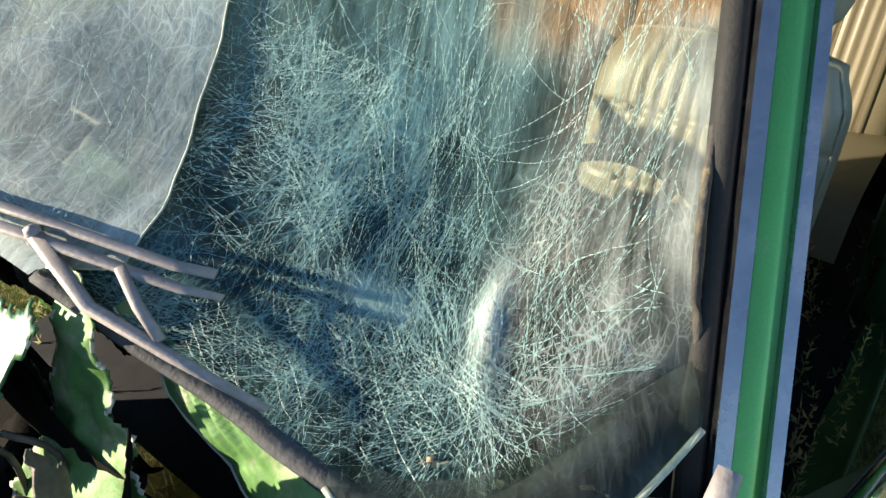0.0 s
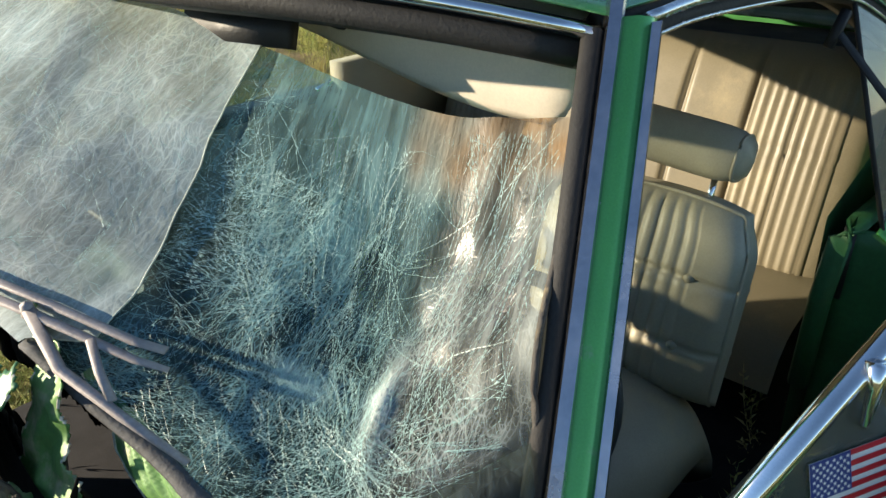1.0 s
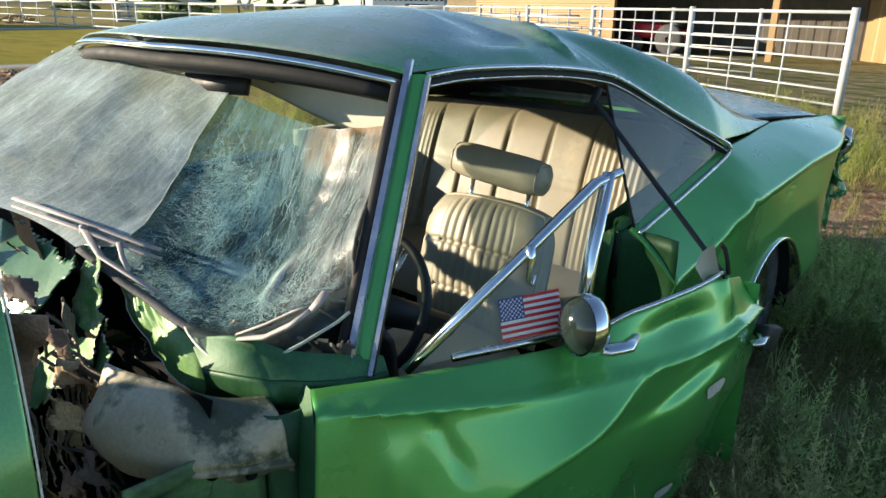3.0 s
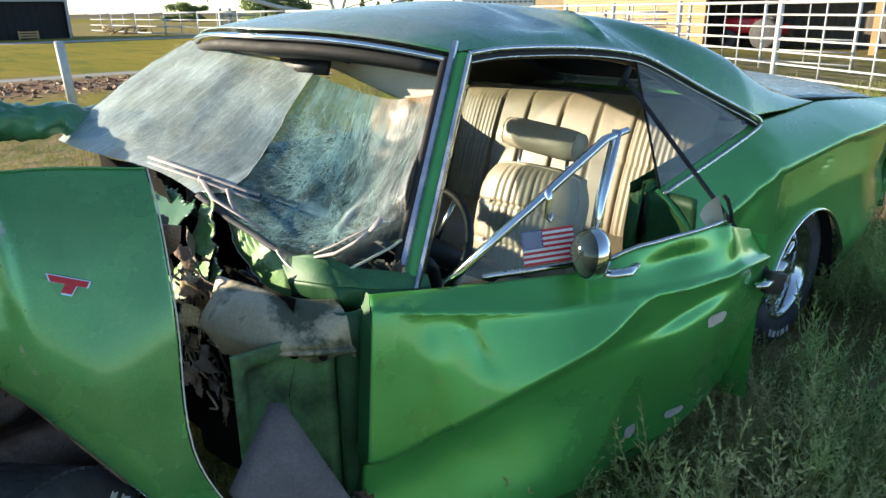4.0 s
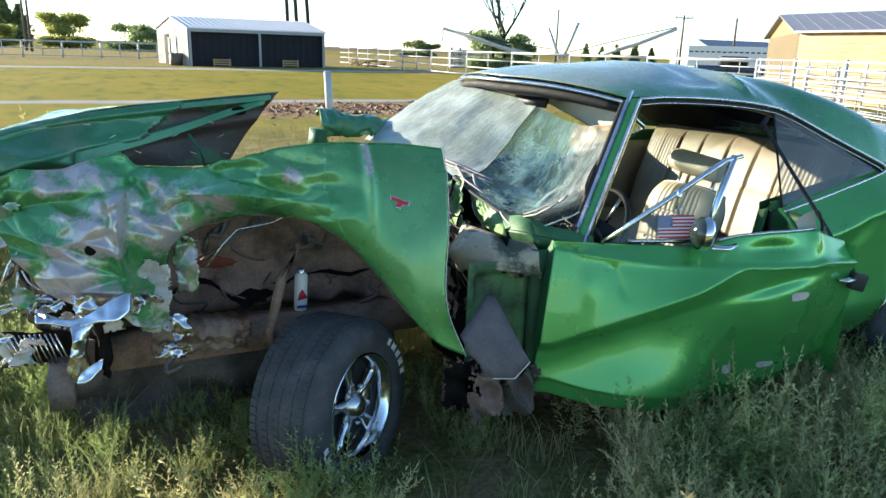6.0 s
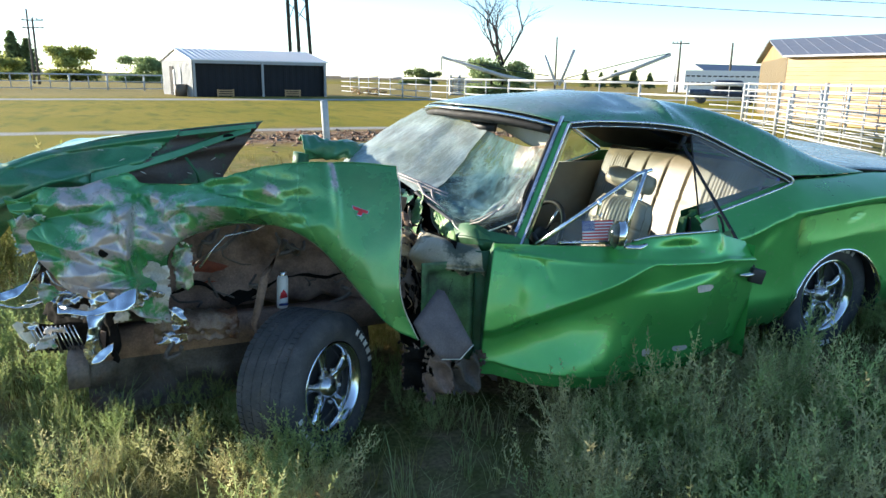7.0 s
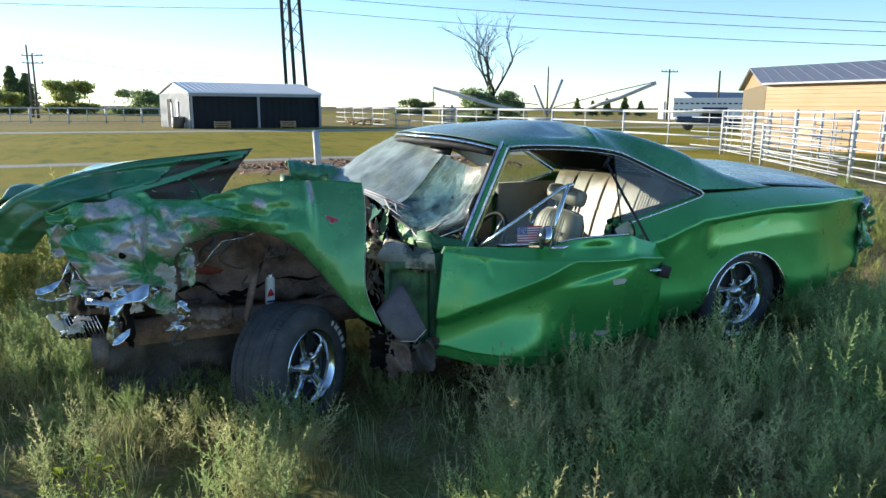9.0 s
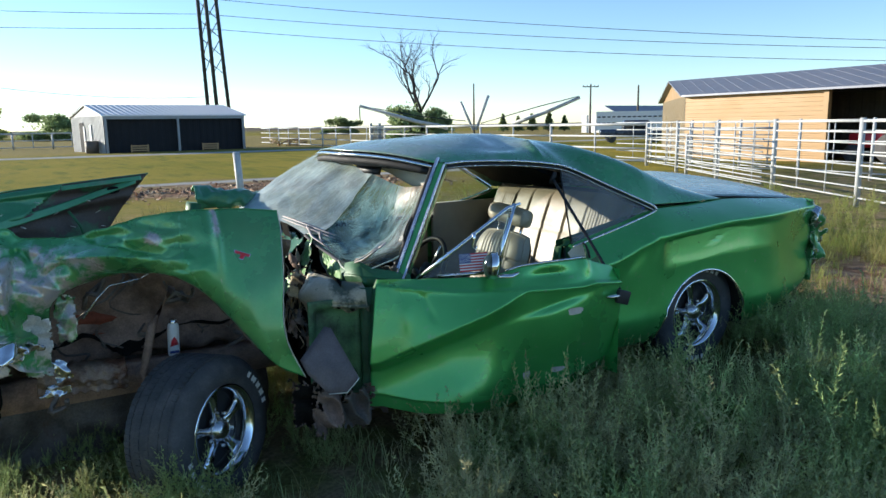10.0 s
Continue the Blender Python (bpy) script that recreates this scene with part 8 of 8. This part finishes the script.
    for x, r in ((-0.8, 0.33), (0.6, 0.55)):
        for y in (-0.6, 0.5):
            part("tyre", revolve([(0.1, 0), (r - 0.08, 0.0), (r, 0.05), (r, 0.2), (r - 0.08, 0.25), (0.1, 0.25)], Mx @ pose(x, y, r, -90, 0, 0), 20), TYRE, tr)


build_barn()

# pipe fence: welded panels along the corral
FA, FB = polar(67.4, 12.85), polar(46.2, 28.3)


def pipe_panel(name, a, b, h, rails, label, group, r=0.021, post_r=0.045, mid=2):
    gz = -0.12
    pan = thing(name, (a.x, a.y, gz), label, "fence", group)
    part("post", tube([(a.x, a.y, gz), (a.x, a.y, gz + h + 0.06)], post_r, 8), WHITE_PIPE, pan)
    for k in range(rails):
        z = gz + 0.18 + (h - 0.18) * k / (rails - 1)
        part("rail", tube([(a.x, a.y, z), (b.x, b.y, z)], r * (1.5 if k == rails - 1 else 1.0), 6), WHITE_PIPE, pan)
    for k in range(1, mid + 1):
        p = a.lerp(b, k / (mid + 1))
        part("stay", tube([(p.x, p.y, gz + 0.18), (p.x, p.y, gz + h)], r * 0.9, 6), WHITE_PIPE, pan)
    return pan


n_pan = 5
for k in range(n_pan):
    pipe_panel("pipe_fence", FA.lerp(FB, k / n_pan), FA.lerp(FB, (k + 1) / n_pan), 1.60, 8, "white pipe corral fence panel", "corral fence", r=0.018, post_r=0.055, mid=2)
pipe_panel("pipe_gate", polar(49.0, 23.6), polar(54.0, 18.6), 1.20, 8, "white pipe gate hung in the corral fence", "corral fence", r=0.018, post_r=0.05, mid=1)
pipe_panel("pipe_gate", polar(46.2, 28.3), polar(51.0, 25.0), 1.40, 7, "white pipe alley panel in the corral", "corral fence", r=0.02, post_r=0.05, mid=2)
pipe_panel("pipe_gate", polar(51.0, 25.0), polar(55.0, 24.0), 1.40, 7, "white pipe alley panel in the corral", "corral fence", r=0.02, post_r=0.05, mid=2)
FC, FD = polar(66.0, 21.0), polar(44.0, 32.0)
for k in range(6):
    pipe_panel("pipe_fence", FC.lerp(FD, k / 6), FC.lerp(FD, (k + 1) / 6), 1.6, 6, "white pipe corral fence panel", "corral fence", mid=1)
FE, FF = polar(46.2, 28.3), polar(16.5, 74.0)
for k in range(9):
    pipe_panel("pipe_fence", FE.lerp(FF, k / 9), FE.lerp(FF, (k + 1) / 9), 1.55, 4, "long low white pipe fence", "long fence", r=0.04, post_r=0.06, mid=1)
FG, FH_ = polar(-14, 78.0), polar(4.6, 74.0)
for k in range(8):
    pipe_panel("pipe_fence", FG.lerp(FH_, k / 8), FG.lerp(FH_, (k + 1) / 8), 1.4, 3, "white rail fence by the trees", "far fence", r=0.05, post_r=0.08, mid=1)
gp = polar(14.83, 15.6)
gpo = thing("fence_post", (gp.x, gp.y, -0.12), "leaning white pipe post in the grass", "post")
part("pipe", tube([(gp.x + 0.06, gp.y, -0.2), (gp.x, gp.y, 1.02)], 0.075, 12), WHITE_PIPE, gpo)
part("cap", revolve([(0.08, 0), (0.06, 0.02), (0.0005, 0.025)], pose(gp.x, gp.y, 1.02), 12), WHITE_PIPE, gpo)


# steel tower with three legs
def build_tower():
    base = polar(13.5, 110, -0.12)
    tw = thing("tower", base, "tall dark three-legged steel tower", "tower")
    top = Vector((base.x - 1.8, base.y, 46))
    legs = [base + Vector((1.75 * math.cos(a), 1.75 * math.sin(a), 0)) for a in (0.2, 2.3, 4.4)]
    tops = [top + Vector((1.0 * math.cos(a), 1.0 * math.sin(a), 0)) for a in (0.2, 2.3, 4.4)]
    for p, q in zip(legs, tops):
        part("leg", tube([p, q], 0.27, 8), TOWER, tw)
    for k in range(14):
        t0, t1 = 0.2 + k * 0.055, 0.2 + (k + 1) * 0.055
        for i in range(3):
            p, q = legs[i].lerp(tops[i], t0), legs[(i + 1) % 3].lerp(tops[(i + 1) % 3], t1)
            part("brace", tube([p, q], 0.07, 5), TOWER, tw)


build_tower()


def power_pole(az, dist, h, arms, label):
    b = polar(az, dist, -0.12)
    po = thing("power_pole", b, label, "pole", "power poles")
    part("shaft", tube([b, b + Vector((0, 0, h))], [0.17, 0.11], 8), WOOD_POLE, po)
    for z in arms:
        part("crossarm", tube([b + Vector((-1.2, 0.4, h - z)), b + Vector((1.2, -0.4, h - z))], 0.08, 6), WOOD_POLE, po)
        for s in (-1.1, -0.5, 0.5, 1.1):
            part("insulator", revolve([(0.07, 0), (0.09, 0.1), (0.04, 0.22), (0.0005, 0.23)], Matrix.Translation(b + Vector((s, -s / 3, h - z + 0.05))), 8), STEEL_GREY, po)
    return b + Vector((0, 0, h))


pt = [power_pole(-4.45, 105, 8.0, (0.3, 1.2), "weathered double-arm power pole"), power_pole(-4.75, 112, 9.5, (), "weathered grey wooden power pole"), power_pole(-3.3, 170, 6.5, (0.3,), "weathered grey wooden power pole"),
      power_pole(33.1, 120, 8.2, (), "slim weathered pole with a lamp"), power_pole(42.15, 110, 7.2, (0.4,), "weathered grey wooden power pole"), power_pole(45.7, 100, 6.4, (), "bare weathered wooden utility pole")]


def wire(a, b, sag, r, name="power_line"):
    pts = [a.lerp(b, k / 24) + Vector((0, 0, -sag * 4 * (k / 24) * (1 - k / 24))) for k in range(25)]
    tagged(part(name, tube(pts, r, 4), TOWER), "thin dark overhead power line", "wire", "power lines")


for k, (el, el2) in enumerate(((9.3, 4.0), (8.2, 3.7), (7.2, 3.0))):
    a = polar(12.8, 110, 1.56 + 110 * math.tan(radians(el)))
    b = polar(72.0, 120, 1.56 + 120 * math.tan(radians(el2)))
    c = polar(-22.0, 120, 1.56 + 120 * math.tan(radians(el - 1.2)))
    wire(a, b, 1.2, 0.035)
    wire(c, a, 0.6, 0.035)
wire(pt[0], polar(13.0, 110, 6.0), 1.0, 0.03)


def leafy(center, rx, rz, n, size, r, bm=None):
    """A crown of many small leaf clumps with an uneven outline."""
    verts, faces = [], []
    for _ in range(n):
        d = Vector((r.gauss(0, 1), r.gauss(0, 1), r.gauss(0, 1))).normalized()
        q = Vector((d.x * rx, d.y * rx, d.z * rz)) * (r.random() ** 0.4) * (0.75 + 0.5 * noise.noise(d * 2.3 + Vector(center) * 0.01))
        p = Vector(center) + q
        s = size * r.uniform(0.5, 1.3)
        a, b = Vector((r.gauss(0, 1), r.gauss(0, 1), r.gauss(0, 1))).normalized() * s, Vector((r.gauss(0, 1), r.gauss(0, 1), r.gauss(0, 1))).normalized() * s
        k = len(verts)
        verts += [p - a, p + b * 0.6, p + a, p - b * 0.6]
        faces.append((k, k + 1, k + 2, k + 3))
    return verts, faces


def bush(az, dist, w, h, material, label, seed, name="tree", lift=0.25, cone=False):
    b = polar(az, dist, -0.12)
    r = random.Random(seed)
    tr = thing(name, b, label, "tree", "")
    part("trunk", tube([b, b + Vector((0.1, 0, h * 0.35)), b + Vector((0, 0.1, h * 0.7))], [h * 0.04, h * 0.03, h * 0.012], 7), BARK, tr)
    vs, fs = [], []
    blobs = [((0, 0, h * (0.5 + lift * 0.3)), w * 0.38, h * 0.42)] + [((r.uniform(-0.3, 0.3) * w, r.uniform(-0.3, 0.3) * w, h * r.uniform(0.35, 0.75)), w * r.uniform(0.16, 0.26), h * r.uniform(0.15, 0.25)) for _ in range(7)] + [((r.uniform(-0.35, 0.35) * w, r.uniform(-0.2, 0.2) * w, h * 0.16), w * 0.2, h * 0.17) for _ in range(9)]
    if cone:
        blobs = [((r.uniform(-0.04, 0.04) * w, 0, h * (0.12 + 0.11 * k)), w * 0.5 * (1 - 0.115 * k), h * 0.09) for k in range(8)]
    for c, rx, rz in blobs:
        v, f = leafy(b + Vector(c), rx, rz, 520, h * 0.045, r)
        fs += [tuple(i + len(vs) for i in q) for q in f]
        vs += v
    me = bpy.data.meshes.new("crown")
    me.from_pydata(vs, [], fs)
    part_mesh("crown", me, material, tr, smooth=False)


bush(-2.2, 150, 11, 7.2, LEAF_LIGHT, "round yellow-green tree by the far fence", 1)
bush(-6.8, 150, 9, 5.5, LEAF_LIGHT, "low yellow-green tree by the far fence", 2)
bush(-5.0, 190, 8, 9.0, LEAF_DARK, "dark pointed evergreen tree", 33, cone=True)
bush(-5.9, 190, 8, 10.5, LEAF_DARK, "tall dark pointed evergreen tree", 3, cone=True)
bush(-7.0, 190, 8, 10, LEAF_DARK, "tall dark pointed evergreen tree", 4, cone=True)
bush(2.0, 130, 10, 5.0, LEAF_MID, "low dark green round bush", 5)
bush(4.0, 140, 7, 3.0, LEAF_MID, "low dark green bush", 15)
bush(22.3, 140, 7, 3.8, LEAF_DARK, "low dark green cedar clump", 6)
bush(23.4, 142, 5, 3.2, LEAF_DARK, "low dark green cedar clump", 16)
for k, az in enumerate((36.6, 37.7, 39.0, 40.2, 35.4)):
    bush(az, 150, 3.2, 3.2 + 0.5 * (k % 3), LEAF_DARK, "small dark green cedar tree", 20 + k, cone=True)
bush(28.0, 61, 5.6, 3.7, LEAF_MID, "ragged green shrub under the dead tree", 7)
bush(30.2, 62, 5.0, 2.9, LEAF_MID, "ragged green shrub under the dead tree", 8)


def dead_tree(az, dist, h):
    b = polar(az, dist, -0.12)
    tr = thing("tree", b, "bare dead tree with forked branches", "tree")
    r = random.Random(5)
    part("trunk", tube([b, b + Vector((0.05, 0, 1.2)), b + Vector((0.0, 0, 2.4))], [0.28, 0.22, 0.18], 8), BARK, tr)
    bm = bmesh.new()

    def limb(p, d, ln, rad, depth):
        pts, q, e = [p], p, d
        for _ in range(4):
            e = (e + Vector((r.gauss(0, 0.22), r.gauss(0, 0.22), r.gauss(0.04, 0.12)))).normalized()
            q = q + e * ln / 4
            pts.append(q)
        tube(pts, [rad, rad * 0.85, rad * 0.7, rad * 0.55, rad * 0.4], 5, bm)
        if depth:
            for k in (2, 3, 4):
                a = r.uniform(0, math.tau)
                side = (e + Vector((math.cos(a), math.sin(a), r.uniform(-0.2, 0.5))) * 0.75).normalized()
                limb(pts[k], side, ln * r.uniform(0.5, 0.72), rad * 0.5, depth - 1)

    for k in range(5):
        a = k * math.tau / 5 + 0.4
        bm = bmesh.new()
        limb(b + Vector((0, 0, 2.2)), Vector((math.cos(a) * 0.34, math.sin(a) * 0.34, 1)).normalized(), h * 0.46, 0.13, 4)
        part("limb", bm, BARK, tr)


dead_tree(28.8, 62, 8.4)

# folding irrigation or spray booms standing behind the roof
def boom():
    c = polar(33.0, 48.0, -0.12)
    bo = thing("boom_rig", c, "pale steel boom rig with long raised arms", "machine")
    up = lambda az, el, d=48.0: polar(az, d, 1.56 + d * math.tan(radians(el)))
    part("arm", tube([up(24.1, 1.5), up(28.8, 0.15), up(31.0, -0.3)], [0.10, 0.13, 0.15], 8), WHITE_PIPE, bo)
    part("arm", tube([up(36.0, -0.1), up(38.6, 0.75), up(41.25, 1.85)], [0.13, 0.12, 0.10], 8), WHITE_PIPE, bo)
    part("arm", tube([up(33.2, -0.5), up(34.2, 2.15)], 0.10, 8), WHITE_PIPE, bo)
    part("arm", tube([up(33.0, -0.5), up(32.0, 1.7)], 0.09, 8), WHITE_PIPE, bo)
    part("cable", tube([up(33.6, 0.0), up(38.0, 1.2), up(41.2, 1.95)], 0.03, 5), TOWER, bo)
    part("cable", tube([up(24.1, 1.5), up(29.0, 0.6), up(32.4, 0.2)], 0.03, 5), TOWER, bo)
    part("hanger", tube([up(24.1, 1.5), up(24.1, 0.5)], 0.04, 5), TOWER, bo)
    part("frame", box((c.x - 1.0, c.y - 0.6, -0.1), (c.x + 1.0, c.y + 0.6, 0.9)), WHITE_PIPE, bo)


boom()


def trailer(az0, az1, dist, z0, z1):
    a, b = polar(az0, dist), polar(az1, dist)
    d = (b - a).normalized()
    n = Vector((-d.y, d.x, 0)) * 2.2
    t = thing("livestock_trailer", (a.x, a.y, -0.12), "long white livestock trailer with slatted sides", "trailer")
    part("body", slab([(a.x, a.y, z0), (b.x, b.y, z0), ((b + n).x, (b + n).y, z0), ((a + n).x, (a + n).y, z0)], z1 - z0), WHITE, t, smooth=False)
    k = 14
    for row in (0.35, 0.68):
        for i in range(k):
            p, q = a.lerp(b, (i + 0.2) / k), a.lerp(b, (i + 0.8) / k)
            z = z0 + (z1 - z0) * row
            part("vent_slot", slab([(p.x, p.y - 0.03, z), (q.x, q.y - 0.03, z), (q.x, q.y, z), (p.x, p.y, z)], 0.14), STEEL_DARK, t, smooth=False)
    for s in (0.55, 0.62):
        p = a.lerp(b, s)
        part("tyre", revolve([(0.1, 0), (0.42, 0), (0.45, 0.05), (0.45, 0.25), (0.1, 0.26)], pose(p.x, p.y - 0.05, 0.32, 90, 0, 0), 18), TYRE, t)
    for s in (0.1, 0.9):
        p = a.lerp(b, s)
        part("jack", box((p.x - 0.08, p.y, -0.12), (p.x + 0.08, p.y + 0.1, z0)), STEEL_GREY, t)


trailer(42.6, 47.9, 86.0, 0.55, 2.70)


def parked_truck(az, dist, material, label):
    p = polar(az, dist, -0.12)
    v = thing("pickup_truck", p, label, "truck")
    m = pose(p.x, p.y, -0.12, 0, 0, -40)
    bevel(part("body", box((-2.6, -0.9, 0.45), (2.6, 0.9, 1.05), m=m), material, v), 0.1)
    bevel(part("cab", box((-0.8, -0.85, 1.05), (1.2, 0.85, 1.75), m=m), material, v), 0.15)
    part("window", box((-0.6, -0.87, 1.15), (1.0, -0.84, 1.6), m=m), STEEL_DARK, v)
    for x in (-1.7, 1.7):
        for y in (-0.92, 0.70):
            part("tyre", revolve([(0.1, 0), (0.35, 0), (0.38, 0.04), (0.38, 0.2), (0.1, 0.22)], m @ pose(x, y, 0.38, -90, 0, 0), 18), TYRE, v)


parked_truck(45.3, 60.0, mat("dark_blue_truck_paint", (0.03, 0.04, 0.07), 0.3, 0.3, 0.05, 2, 60, 0.0, coat=0.5), "dark blue pickup truck behind the fence")


def pipe_stack():
    a, b = polar(25.0, 70.0, -0.12), polar(29.5, 70.0, -0.12)
    st = thing("stacked_panels", a, "stack of white and blue-grey fence panels", "panels")
    for k in range(9):
        part("panel", box((a.x, a.y + 0.1 * (k % 2), -0.1 + 0.19 * k), (b.x, b.y + 2, 0.02 + 0.19 * k)), WHITE_PIPE if k % 2 else ROOF_GREY, st, smooth=False)
    for x in (a.x - 0.3, a.x + 0.6):
        part("upright", box((x, a.y - 0.25, -0.12), (x + 0.25, a.y - 0.05, 1.75)), WHITE_PIPE, st, smooth=False)


pipe_stack()
w0 = polar(18.5, 66.0, -0.12)
wp = thing("wood_pile", w0, "pile of pale broken branches and boards", "wood pile")
rw = random.Random(4)
for k in range(22):
    p = w0 + Vector((rw.uniform(-1.6, 1.6), rw.uniform(-0.6, 0.6), rw.uniform(0, 0.5)))
    q = p + Vector((rw.uniform(-1.2, 1.2), rw.uniform(-0.5, 0.5), rw.uniform(-0.1, 0.5)))
    q.z = max(q.z, -0.1)
    part("branch", tube([p, q], 0.06, 5), TAN, wp)
far_b = polar(46.0, 120)
bl = thing("far_building", (far_b.x, far_b.y, -0.12), "low grey roofed building far off", "building")
part("wall", box((far_b.x - 9, far_b.y - 4, -0.12), (far_b.x + 6, far_b.y + 4, 2.6)), STEEL_GREY, bl, smooth=False)
part("roof", slab([(far_b.x - 10, far_b.y - 5, 2.6), (far_b.x + 7, far_b.y - 5, 2.6), (far_b.x + 6, far_b.y, 3.9), (far_b.x - 8, far_b.y, 3.9)], 0.1), ROOF_GREY, bl, smooth=False)


# small broad-leaved plants in the grass ahead of the wheel
LIME = mat("lime_green_leaves", (0.42, 0.48, 0.06), 0.6, 0.0, 0.2, 8, 60, 0.03, spec=0.3, backlit=0.5)


def broadleaf(x, y, seed, leaves):
    z = ground_z(x, y)
    plant = thing("broadleaf_plant", (x, y, z), "small lime green broad-leaved plant in the grass", "plant", "broadleaf plants")
    r = random.Random(seed)
    for k in range(leaves):
        a, h, out = r.uniform(0, math.tau), r.uniform(0.10, 0.24), r.uniform(0.02, 0.09)
        tip = Vector((x + math.cos(a) * out, y + math.sin(a) * out, z + h))
        part("stalk", tube([(x, y, z), tuple(Vector((x, y, z)).lerp(tip, 0.6) + Vector((0, 0, 0.02))), tuple(tip)], 0.0018, 5), LIME, plant)
        m = pose(tip.x, tip.y, tip.z, r.uniform(-40, 40), r.uniform(-40, 40), math.degrees(a))
        leaf = sheet(lambda u, v: m @ Vector((0.045 * u, 0.030 * (v - 0.5) * math.sin(math.pi * min(u * 0.9 + 0.08, 1.0)), 0.006 * abs(2 * v - 1) - 0.012 * u * u)), 6, 4)
        part("leaf", leaf, LIME, plant)


broadleaf(-1.04, -0.06, 1, 9)
broadleaf(-1.17, -0.10, 2, 7)
broadleaf(-0.98, -0.16, 3, 5)
